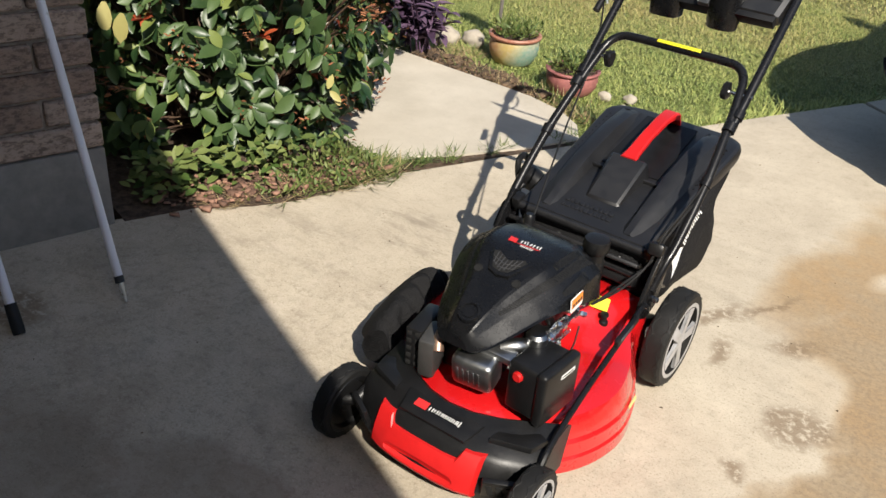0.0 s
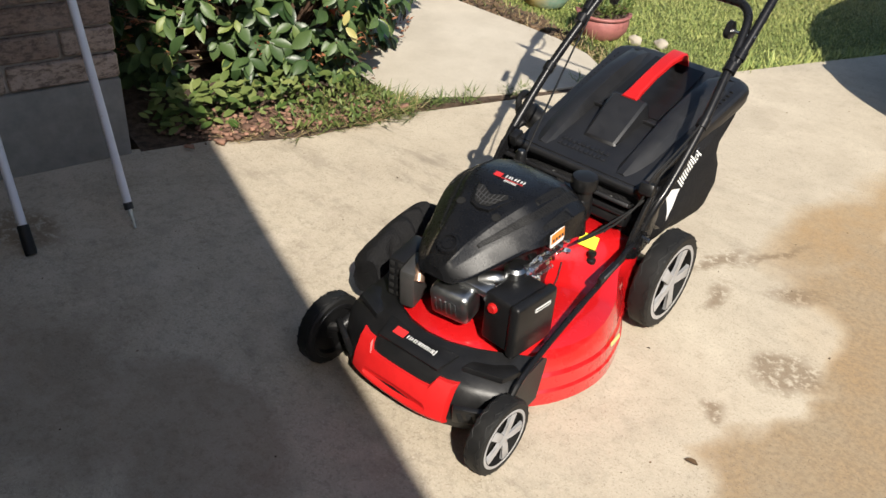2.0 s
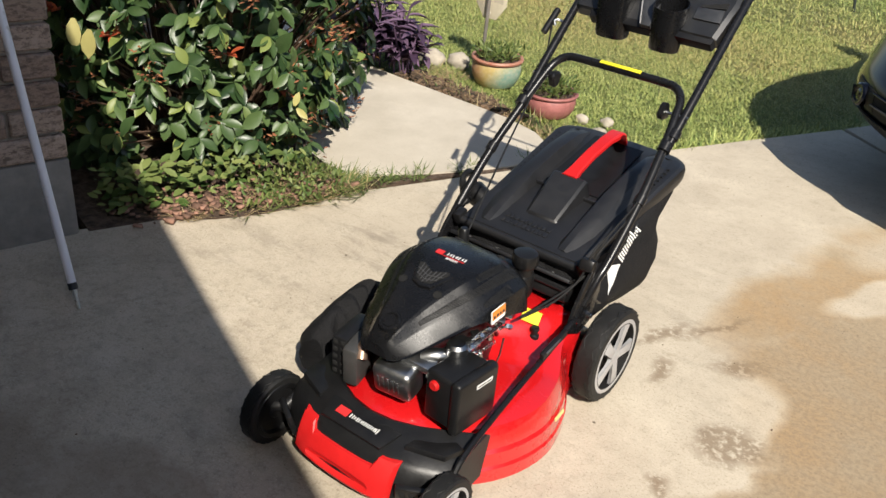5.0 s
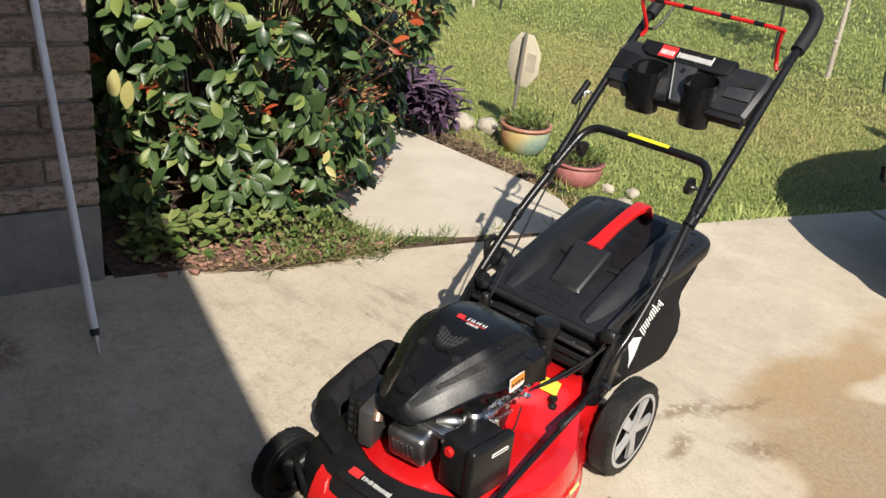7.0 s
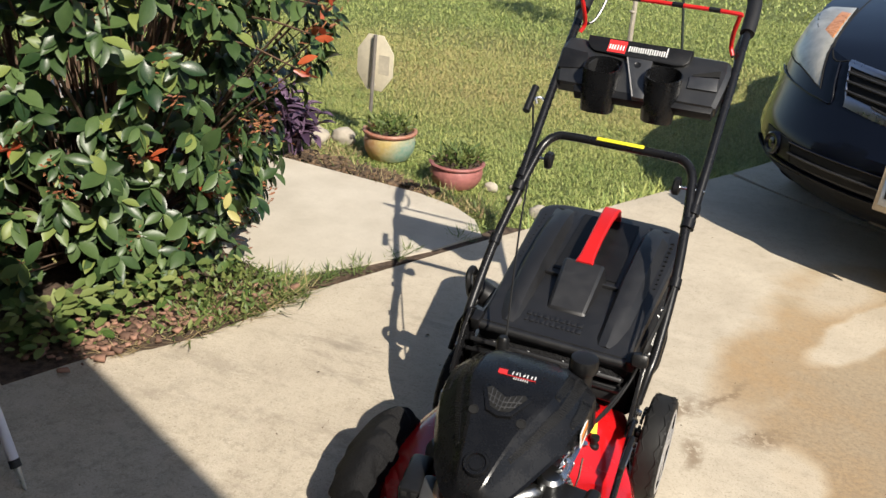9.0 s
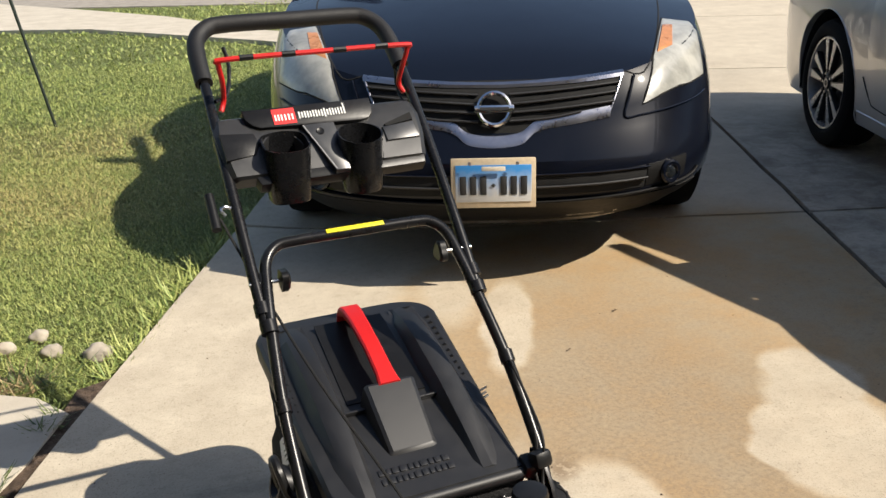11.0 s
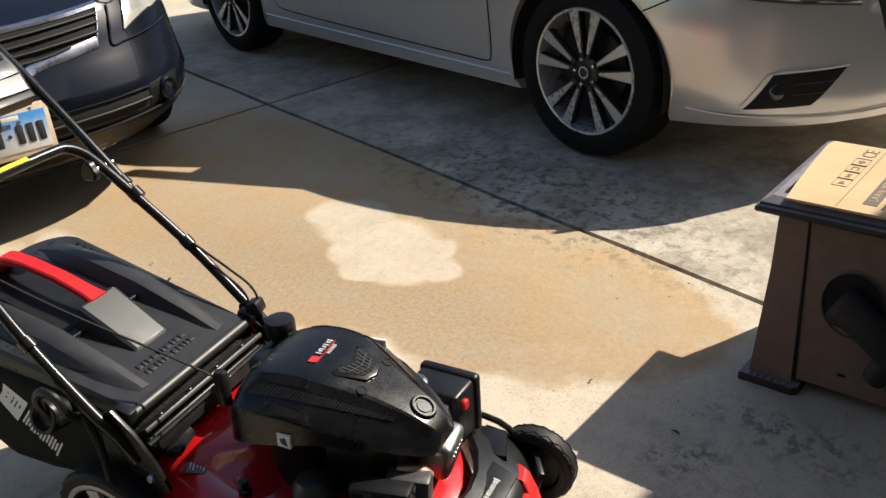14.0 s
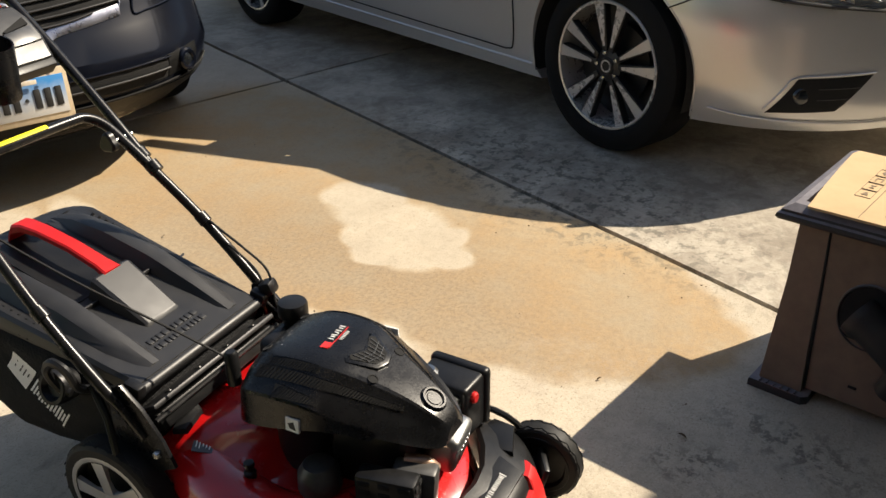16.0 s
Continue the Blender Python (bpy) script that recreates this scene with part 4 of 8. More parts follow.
# wheels
def mower_wheel(name, r, wd, spokes, at, side, label):
    root = part(name, lathe([(r * 0.70, -wd / 2), (r * 0.93, -wd / 2), (r * 0.985, -wd * 0.40), (r, -wd * 0.22), (r, wd * 0.22), (r * 0.985, wd * 0.40), (r * 0.93, wd / 2), (r * 0.70, wd / 2)], 48, None, True),
                RUBBER, mower, label)
    root.matrix_basis = Matrix.Translation(at) @ pose(0, 0, 0, 0, 90 * side, 0)
    bm = bmesh.new()
    for k in (-1, 1):
        zig = [((r + 0.0003) * math.cos(2 * math.pi * j / 72), (r + 0.0003) * math.sin(2 * math.pi * j / 72), k * wd * (0.20, 0.30, 0.36, 0.30)[j % 4]) for j in range(73)]
        add(bm, tube(zig, 0.0009, 5))
        for j in range(24):
            a = 2 * math.pi * (j + 0.5) / 24
            add(bm, rbox(0.0010, 0.007 * r / 0.12, wd * 0.13, 0.0003, pose(0, 0, 0, 0, 0, math.degrees(a)) @ pose(r * 0.985, 0, k * wd * 0.40, 0, -k * 12, 0)))
    part("tread", bm, RUBBER, root)
    rim = part("rim", lathe([(r * 0.72, -wd * 0.5), (r * 0.72, wd * 0.50), (r * 0.76, wd * 0.53), (r * 0.80, wd * 0.50), (r * 0.80, wd * 0.40), (r * 0.72, wd * 0.36), (r * 0.71, wd * 0.1), (r * 0.71, -wd * 0.5)], 40, None, True), RIM, root, "silver-grey wheel rim")
    part("backing", lathe([(0, wd * 0.02), (r * 0.70, wd * 0.02), (r * 0.70, wd * 0.06), (0, wd * 0.06)], 32), HOLE, rim)
    for j in range(spokes):
        a = 360 * j / spokes + 12
        bm = prism([(r * 0.10, -r * 0.12), (r * 0.36, -r * 0.075), (r * 0.74, -r * 0.150), (r * 0.74, r * 0.150), (r * 0.36, r * 0.075), (r * 0.10, r * 0.12)], wd * 0.34, wd * 0.49, pose(0, 0, 0, 0, 0, a), bevel=0.003)
        part("spoke", bm, RIM, rim)
    if r < 0.1:
        part("inner_cover", lathe([(0, -wd * 0.38), (r * 0.22, -wd * 0.38), (r * 0.26, -wd * 0.30), (r * 0.62, -wd * 0.30), (r * 0.68, -wd * 0.52), (r * 0.78, -wd * 0.54), (r * 0.80, -wd * 0.49), (r * 0.60, -wd * 0.2), (0, -wd * 0.2)], 32), BLACK, root)
    part("hub_cap", lathe([(0, wd * 0.5), (r * 0.12, wd * 0.5), (r * 0.17, wd * 0.45), (r * 0.19, wd * 0.3), (0, wd * 0.3)], 24), RIM, rim)
    return root


for sx in (-1, 1):
    wx, ox = 0.018 + sx * 0.228, 0.018
    mower_wheel("front_wheel", 0.080, 0.038, 5, (0.022 + sx * 0.225, -0.368, 0.080), sx, "small ribbed black front wheel")
    mower_wheel("rear_wheel", 0.118, 0.052, 5, (wx - 0.002, 0.264, 0.118), sx, "large ribbed black rear wheel")
    part("axle_arm", tube([(ox + sx * 0.215, -0.376, 0.090), (ox + sx * 0.19, -0.360, 0.095), (ox + sx * 0.18, -0.28, 0.13)], 0.014, 10), BLACK, mower)
    part("axle_arm", tube([(ox + sx * 0.205, 0.280, 0.125), (ox + sx * 0.165, 0.275, 0.13), (ox + sx * 0.16, 0.20, 0.16)], 0.016, 10), BLACK, mower)
# gear ring shown inside the rear wheel
for sx in (-1, 1):
    bm = bmesh.new()
    for j in range(28):
        a = 2 * math.pi * j / 28
        add(bm, rbox(0.006, 0.008, 0.010, 0.001, Matrix.Translation((0.018 + sx * 0.190, 0.28, 0.125)) @ pose(0, 0, 0, math.degrees(a), 0, 0) @ Matrix.Translation((0, 0, 0.062))))
    part("gear_ring", bm, MUFFLER, mower)
# height adjuster: long link rod and lever on the left
rod = spline([(0.244, -0.350, 0.105), (0.238, -0.295, 0.165), (0.222, -0.13, 0.195), (0.212, 0.03, 0.222), (0.205, 0.13, 0.245), (0.205, 0.165, 0.236)], 5)
part("height_link", tube(rod, 0.0065, 8), TUBE, mower, "thin black height adjuster rod")
part("height_lever", rbox(0.012, 0.095, 0.016, 0.004, pose(0.215, 0.045, 0.238, 10, 0, 0)), BLACK, mower)
part("lever_slot", rbox(0.0135, 0.055, 0.004, 0.001, pose(0.2155, 0.035, 0.241, 10, 0, 0)), ALU, mower)

# side discharge flap with a crumpled black cover
rng = random.Random(11)
rings = []
for i in range(29):
    t = i / 28
    y = -0.222 + 0.250 * t
    bulge = lerp([(0, 0.30), (0.12, 0.62), (0.4, 0.84), (0.78, 1.0), (0.92, 0.85), (1.0, 0.35)], t)
    ring = []
    for x, z in ((-0.20, 0.10), (-0.212, 0.19), (-0.238, 0.226), (-0.268, 0.216), (-0.308, 0.172), (-0.332, 0.118), (-0.330, 0.092), (-0.29, 0.07)):
        w1 = Vector((x * 26, y * 30, z * 26))
        j = 0.015 * noise.noise(w1) + 0.008 * noise.noise(w1 * 2.3) + 0.0035 * math.sin(y * 150 + z * 25)
        ring.append((-0.20 + (x + 0.20) * (0.50 + 0.50 * bulge) + j, y + 0.016 * noise.noise(Vector((x * 22, y * 5, z * 25))), 0.07 + (z - 0.07) * (0.42 + 0.58 * bulge) + j))
    rings.append([tuple(p) for p in spline(ring, 3, True)])
part("side_discharge_flap", loft(rings), FABRIC, mower, "crumpled black side discharge cover", angle=60)

# rear: hinge bar, side brackets, flap
hinge = part("hinge_bar", rbox(0.335, 0.042, 0.010, 0.003, pose(-0.008, 0.198, 0.300, -30, 0, 0)), LID_GREY, mower, "dusty black hinge bar")
for i in range(4):
    part("hinge_clip", rbox(0.006, 0.015, 0.005, 0.002, pose(-0.125 + i * 0.078, 0.196, 0.307, -30, 0, 8)), MUFFLER, hinge)
part("hinge_rod", tube([(-0.18, 0.178, 0.285), (0.165, 0.178, 0.285)], 0.005, 8), BLACK, hinge)
part("rear_shelf", rbox(0.33, 0.040, 0.035, 0.006, pose(-0.005, 0.196, 0.266, -25, 0, 0)), BLACK, mower)
part("spring_bracket", prism([(-0.05, -0.012), (0.01, -0.018), (0.03, 0.0), (0.01, 0.018), (-0.05, 0.014)], 0, 0.012, pose(-0.105, 0.172, 0.246, -6, 0, 20), bevel=0.003), BLACK, mower)
for sx in (-1, 1):
    out = [(0.13, 0.215), (0.19, 0.185), (0.235, 0.20), (0.262, 0.27), (0.255, 0.345), (0.225, 0.358), (0.185, 0.32), (0.15, 0.265)]
    m = Matrix(((0, 0, 1, sx * 0.196), (1, 0, 0, 0), (0, 1, 0, 0), (0, 0, 0, 1)))
    part("handle_bracket", prism(out, -0.004, 0.004, m, bevel=0.002), TUBE, mower, "black steel handle bracket")
    for y, z in ((0.165, 0.235), (0.235, 0.330), (0.225, 0.22)):
        part("bolt", lathe([(0, 0.010), (0.006, 0.010), (0.0075, 0.006), (0.0075, 0), (0, 0)], 8, Matrix.Translation((sx * 0.198, y, z)) @ pose(0, 0, 0, 0, 90 * sx, 0)), ZINC, mower)

# grass bag: lid in its own slanted frame
LID = pose(-0.004, 0.215, 0.330, math.degrees(math.atan2(0.122, 0.50)), 0, 0)


def lid_outline(hw0, hw1, s0, s1, r=0.06):
    pts = [(-hw0, s0), (hw0, s0)]
    for j in range(7):
        a = math.pi / 2 * j / 6
        pts.append((hw1 - r + r * math.cos(a), s1 - r + r * math.sin(a)))
    for j in range(7):
        a = math.pi / 2 * (1 + j / 6)
        pts.append((-hw1 + r + r * math.cos(a), s1 - r + r * math.sin(a)))
    return pts


def lid_ring(k, h, s1=0.545):
    return [LID @ Vector((x, y, h - 0.035 * max(0, (y - 0.42) / 0.125) ** 2)) for x, y in lid_outline(0.168 * k, 0.188 * k, 0.0 + (1 - k) * 0.1, s1 - (1 - k) * 0.17, 0.085)]


bm = loft([lid_ring(0.965, -0.040), lid_ring(0.985, -0.030), lid_ring(1.0, -0.006), lid_ring(0.985, 0.006), lid_ring(0.95, 0.012), lid_ring(0.90, 0.012)])
lid = part("bag_lid", bm, LID_GREY, mower, "slanted black plastic grass bag lid", angle=30)
for sx in (-1, 1):
    rings = []
    for s, hw, h in ((0.02, 0.030, 0.012), (0.10, 0.032, 0.026), (0.22, 0.034, 0.040), (0.34, 0.034, 0.040), (0.43, 0.033, 0.028), (0.485, 0.026, 0.004)):
        xc = sx * (0.112 + 0.010 * s)
        rings.append([LID @ Vector((xc - sx * hw * 0.95, s, 0.006)), LID @ Vector((xc - sx * hw * 0.55, s, h)), LID @ Vector((xc, s, h + 0.003)), LID @ Vector((xc + sx * hw * 0.6, s, h - 0.004)), LID @ Vector((xc + sx * hw * 1.15, s, 0.004)), LID @ Vector((xc, s, 0.0))])
    part("lid_ridge", loft(rings), LID_GREY, lid, angle=30)
    bm = bmesh.new()
    for i in range(11):
        add(bm, rbox(0.034, 0.006, 0.010, 0.0015, LID @ pose(sx * 0.167, 0.25 + i * 0.0185, -0.004, 0, sx * 58, 0)))
    part("vent_slat", bm, BLACK, lid)
rings = []
for s, h, hw in ((0.092, 0.008, 0.041), (0.098, 0.0165, 0.042), (0.102, 0.0185, 0.042), (0.224, 0.0570, 0.047), (0.230, 0.0555, 0.047), (0.233, 0.012, 0.047)):
    rings.append([LID @ Vector((-hw * 1.12, s, 0.008)), LID @ Vector((-hw, s, h - 0.004)), LID @ Vector((-hw * 0.86, s, h)), LID @ Vector((hw * 0.86, s, h)), LID @ Vector((hw, s, h - 0.004)), LID @ Vector((hw * 1.12, s, 0.008))])
part("lid_hump", loft(rings), LID_GREY, lid, angle=30)
part("lid_step", rbox(0.205, 0.006, 0.012, 0.003, LID @ Matrix.Translation((0, 0.21, 0.015))), LID_GREY, lid)
part("lid_floor", prism([(-0.075, 0.235), (0.075, 0.235), (0.070, 0.47), (-0.070, 0.47)], 0.011, 0.0135, LID), BLACK, lid)
rings = []
for s, h, hw, th in ((0.222, 0.052, 0.021, 0.016), (0.25, 0.056, 0.017, 0.015), (0.32, 0.062, 0.016, 0.015), (0.40, 0.060, 0.017, 0.015), (0.445, 0.052, 0.019, 0.018), (0.465, 0.040, 0.022, 0.026), (0.472, 0.014, 0.022, 0.026)):
    rings.append([LID @ Vector((x * hw, s, h + y * th / 2)) for x, y in ((-1, -0.6), (-0.8, -1), (0.8, -1), (1, -0.6), (1, 0.6), (0.8, 1), (-0.8, 1), (-1, 0.6))])
part("carry_handle", loft(rings), RED_PLASTIC, lid, "red plastic carry handle", angle=30)
rng = random.Random(7)
for row in range(2):
    x = -0.066
    while x < 0.060:
        wd = rng.choice((0.007, 0.010, 0.012))
        part("embossed_bar", rbox(wd, 0.013, 0.003, 0.0008, LID @ Matrix.Translation((x + wd / 2 - 0.01, 0.064 - row * 0.020, 0.0125))), LID_GREY, lid)
        x += wd + 0.0035
part("lid_front_rail", tube([LID @ Vector((-0.165, 0.0, 0.0)), LID @ Vector((0.165, 0.0, 0.0))], 0.011, 10), LID_GREY, lid)
for sx in (-1, 1):
    part("lid_hook", rbox(0.022, 0.035, 0.030, 0.005, LID @ Matrix.Translation((sx * 0.172, 0.005, 0.006))), BLACK, lid)
# fabric body of the bag under the lid
rings = []
for q, yf, zf, yb, zb, hw in ((0.0, 0.228, 0.322, 0.715, 0.425, 0.178), (0.12, 0.222, 0.305, 0.680, 0.392, 0.184), (0.24, 0.214, 0.285, 0.622, 0.345, 0.187), (0.33, 0.208, 0.272, 0.606, 0.312, 0.190), (0.46, 0.202, 0.255, 0.632, 0.272, 0.197), (0.66, 0.200, 0.235, 0.640, 0.228, 0.199), (0.84, 0.205, 0.212, 0.598, 0.182, 0.192), (0.95, 0.225, 0.192, 0.520, 0.158, 0.172), (1.0, 0.26, 0.184, 0.46, 0.158, 0.13)):
    ring = []
    for j in range(56):
        a = 2 * math.pi * j / 56
        e = 0.30
        cx_, sy = math.copysign(abs(math.cos(a)) ** e, math.cos(a)), math.copysign(abs(math.sin(a)) ** e, math.sin(a))
        t = (sy + 1) / 2
        pt = Vector((-0.002 + hw * cx_, yf + (yb - yf) * t, zf + (zb - zf) * t - 0.02 * math.sin(math.pi * t) * q))
        amp = 0.0 if q == 0 else 0.013
        ring.append(pt + amp * Vector((noise.noise(pt * 12), noise.noise(pt * 12 + Vector((5, 0, 0))), noise.noise(pt * 12 + Vector((0, 7, 0))))))
    rings.append(ring)
bag = part("bag_body", loft(rings, True, True), FABRIC, mower, "black woven fabric grass bag", angle=70)
for sx in (-1, 1):
    part("bag_frame", tube(spline([(sx * 0.176, 0.235, 0.335), (sx * 0.190, 0.225, 0.28), (sx * 0.188, 0.30, 0.215), (sx * 0.18, 0.42, 0.19)], 5), 0.006, 8), TUBE, bag)


def on_bag(u, v, origin, ud, vd, sx):
    """A point on the flank, found by a ray across the bag."""
    y, z = origin[0] + ud[0] * u + vd[0] * v, origin[1] + ud[1] * u + vd[1] * v
    hit, normal, _, _ = FLANK.ray_cast(Vector((sx * 1.0, y, z)), Vector((-sx, 0, 0)))
    return (hit.x if hit is not None else sx * 0.19) + sx * 0.0015, y, z


bm = bmesh.new()
bm.from_mesh(bag.data)
FLANK = BVHTree.FromBMesh(bm)
bm.free()


def flank_patch(bm, corners, origin, ud, vd, sx, n=5):
    """A thin print that follows the fabric between four (u, v) corners."""
    c_ = [Vector(q) for q in corners]
    vs = []
    for i in range(n + 1):
        for j in range(n + 1):
            s_, t_ = i / n, j / n
            q = (c_[0] * (1 - s_) + c_[1] * s_) * (1 - t_) + (c_[3] * (1 - s_) + c_[2] * s_) * t_
            vs.append(bm.verts.new(on_bag(q.x, q.y, origin, ud, vd, sx)))
    for i in range(n):
        for j in range(n):
            k = i * (n + 1) + j
            bm.faces.new((vs[k], vs[k + 1], vs[k + n + 2], vs[k + n + 1]))


for sx, origin, ud, vd, tag_pts, start in ((1, (0.335, 0.265), (0.73, 0.69), (-0.69, 0.73), [(-0.037, -0.016), (0.046, -0.012), (0.020, 0.030), (0.008, 0.031)], 0.052),
                                          (-1, (0.490, 0.304), (-0.81, -0.58), (-0.58, 0.81), [(-0.030, -0.026), (0.028, -0.026), (0.028, 0.026), (-0.030, 0.026)], 0.036)):
    bm = bmesh.new()
    flank_patch(bm, tag_pts, origin, ud, vd, sx)
    part("bag_logo_tag", bm, WHITE_INK, bag)
    bm = bmesh.new()
    for i in range(13):
        hgt = (0.016, 0.016, 0.012)[i % 3] if i < 12 else 0.021
        flank_patch(bm, [(start + i * 0.0074, -hgt - 0.002), (start + i * 0.0074 + 0.0044, -hgt - 0.002), (start + i * 0.0074 + 0.0044, hgt - 0.002), (start + i * 0.0074, hgt - 0.002)], origin, ud, vd, sx, 2)
    part("bag_logo_bars", bm, WHITE_INK, bag)
    if sx < 0:
        bm = bmesh.new()
        for u in (-0.018, -0.004, 0.006, 0.016):
            flank_patch(bm, [(u, -0.009), (u + 0.003, -0.009), (u + 0.003, 0.009), (u, 0.009)], origin, ud, vd, sx * 1.006, 2)
        part("tag_bars", bm, DARK_INK, bag)
# cup-shaped black knob on the right flank
part("side_knob", lathe([(0, 0.012), (0.018, 0.012), (0.024, 0.022), (0.030, 0.022), (0.032, 0.015), (0.028, -0.02), (0, -0.02)], 24, Matrix.Translation((-0.216, 0.352, 0.330)) @ pose(0, 0, 0, 0, -70, 0)), BLACK, mower)

# handle: lower bow with crossbar, upper bow with foam grip
half = [(0.198, 0.190, 0.262), (0.204, 0.225, 0.318), (0.208, 0.262, 0.358), (0.206, 0.370, 0.470), (0.194, 0.470, 0.571), (0.184, 0.530, 0.632), (0.174, 0.566, 0.668), (0.150, 0.586, 0.688), (0.110, 0.590, 0.692)]
full = half + [(0.0, 0.590, 0.692)] + [(-x, y, z) for x, y, z in reversed(half)]
part("lower_handle", tube(spline(full, 6), 0.0105, 12), TUBE, mower, "glossy black tubular lower handle")
part("crossbar_label", rbox(0.112, 0.0105, 0.0025, 0.001, pose(0.0, 0.5845, 0.7015, 30, 0, 0)), YELLOW, mower, "yellow label strip")
half = [(0.200, 0.490, 0.585), (0.202, 0.560, 0.660), (0.203, 0.700, 0.805), (0.203, 0.830, 0.930), (0.203, 0.905, 0.992), (0.196, 0.955, 1.030), (0.170, 0.982, 1.052), (0.130, 0.990, 1.058)]
full = half + [(0.0, 0.990, 1.058)] + [(-x, y, z) for x, y, z in reversed(half)]
upper = part("upper_handle", tube(spline(full, 6), 0.0105, 12), TUBE, mower, "glossy black tubular upper handle")
grip = [p for p in spline(full, 6) if p.z > 0.945]
part("foam_grip", tube(grip, 0.0175, 14), FOAM, upper, "thick black foam grip")
for sx in (-1, 1):
    for y, z, r in ((0.475, 0.578, 0.0155), (0.505, 0.602, 0.0145), (0.372, 0.474, 0.0135)):
        part("tube_clip", tube([(sx * (0.200 if y > 0.48 else 0.197 if y > 0.4 else 0.206), y - 0.008, z - 0.008), (sx * (0.200 if y > 0.48 else 0.197 if y > 0.4 else 0.206), y + 0.008, z + 0.008)], r, 12), TUBE, mower)
    # clamp knobs on the inner side
    c0 = Matrix.Translation((sx * 0.160, 0.537, 0.640)) @ pose(0, 0, 0, 0, -90 * sx, 0)
    rings = [[(k * (0.020 + 0.003 * math.cos(3 * 2 * math.pi * j / 30)) * math.cos(2 * math.pi * j / 30), k * (0.020 + 0.003 * math.cos(3 * 2 * math.pi * j / 30)) * math.sin(2 * math.pi * j / 30), z) for j in range(30)] for k, z in ((0.5, 0), (1, 0.003), (1, 0.014), (0.8, 0.018), (0.3, 0.018))]
    bm = loft(rings)
    bm.transform(c0)
    knob = part("clamp_knob", bm, BLACK, mower, "black plastic clamp knob")
    part("clamp_bolt", tube([(sx * 0.158, 0.537, 0.640), (sx * 0.213, 0.537, 0.640)], 0.004, 8), ZINC, knob)
# looped lever on the right lower handle
loop = spline([(-0.206, 0.290, 0.335), (-0.226, 0.296, 0.350), (-0.236, 0.302, 0.388), (-0.238, 0.330, 0.398), (-0.236, 0.352, 0.372), (-0.230, 0.340, 0.340), (-0.224, 0.318, 0.330)], 6)
part("fold_lever", tube(loop, 0.008, 8), BLACK, mower, "black looped folding lever")
part("lever_arm", tube([(-0.206, 0.285, 0.345), (-0.225, 0.24, 0.30), (-0.235, 0.225, 0.24)], 0.007, 8), BLACK, mower)
# red bail with black tape bands
bail = spline([(0.186, 0.800, 0.908), (0.178, 0.806, 0.930), (0.180, 0.785, 0.965), (0.186, 0.770, 1.000), (0.176, 0.766, 1.008), (0.0, 0.766, 1.009), (-0.176, 0.766, 1.008), (-0.186, 0.770, 1.000), (-0.180, 0.785, 0.965), (-0.178, 0.806, 0.930), (-0.186, 0.800, 0.908)], 6)
bail_ob = part("red_bail", tube(bail, 0.0052, 9), RED_PLASTIC, mower, "thin red control bail with black bands")
for x in (-0.135, -0.055, 0.045, 0.13):
    part("tape_band", tube([(x - 0.013, 0.766, 1.009), (x + 0.013, 0.766, 1.009)], 0.0060, 9), BLACK, bail_ob)
part("second_bail", tube(spline([(-0.192, 0.82, 0.925), (-0.165, 0.84, 0.935), (-0.150, 0.875, 0.985), (-0.155, 0.89, 1.02)], 5), 0.004, 8), TUBE, mower)
part("bail_cable", tube(spline([(0.186, 0.80, 0.905), (0.192, 0.86, 0.95), (0.19, 0.84, 0.90), (0.205, 0.74, 0.83)], 6), 0.003, 6), BLACK, mower)

# cup caddy across the handle
CAD = pose(-0.008, 0.742, 0.838, 45, 0, 0)           # x across, y up the handle, z out of its face
rows = []
for y, hw, z0, z1 in ((-0.075, 0.185, -0.012, 0.016), (-0.070, 0.192, -0.016, 0.022), (-0.02, 0.200, -0.018, 0.028), (0.03, 0.204, -0.018, 0.024), (0.062, 0.200, -0.014, 0.018), (0.070, 0.190, -0.010, 0.010)):
    rows.append([CAD @ Vector(p) for p in ((-hw, y, z0), (-hw, y, z1 - 0.008), (-hw + 0.010, y, z1), (-0.10, y, z1), (-0.05, y, z1 - 0.004), (0.05, y, z1 - 0.004), (0.10, y, z1), (hw - 0.010, y, z1), (hw, y, z1 - 0.008), (hw, y, z0))])
CUPS = ((-0.092, 0.700, 0.0), (0.054, 0.698, 1.0))


wells = [lathe([(0.040, 0.748), (0.043, 0.80), (0.043, 0.93)], 28, Matrix.Translation((x, y - 0.006, 0))) for x, y, _ in CUPS]
caddy = part("cup_caddy", carved(loft(rows), wells), CADDY, mower, "black plastic cup caddy across the handle", angle=28)
for x, y, roundness in CUPS:
    rings = []
    for z, k in ((0.742, 0.80), (0.746, 0.86), (0.80, 0.95), (0.856, 1.0), (0.856, 0.93), (0.80, 0.88), (0.752, 0.80)):
        ring = []
        for j in range(28):
            a = 2 * math.pi * j / 28
            e = 2.0 if roundness else 3.6
            q = (abs(math.cos(a)) ** e + abs(math.sin(a)) ** e) ** (-1 / e)
            tilt = -0.35 * math.sin(a) * 0.038 if z > 0.8 else 0
            ring.append((x + 0.044 * k * q * math.cos(a), y - 0.006 + 0.041 * k * q * math.sin(a), z - tilt * (1 if z > 0.85 else 0.4)))
        rings.append(ring)
    part("cup_holder", loft(rings), SHROUD, caddy, "round cup holder" if roundness else "squarish cup holder")
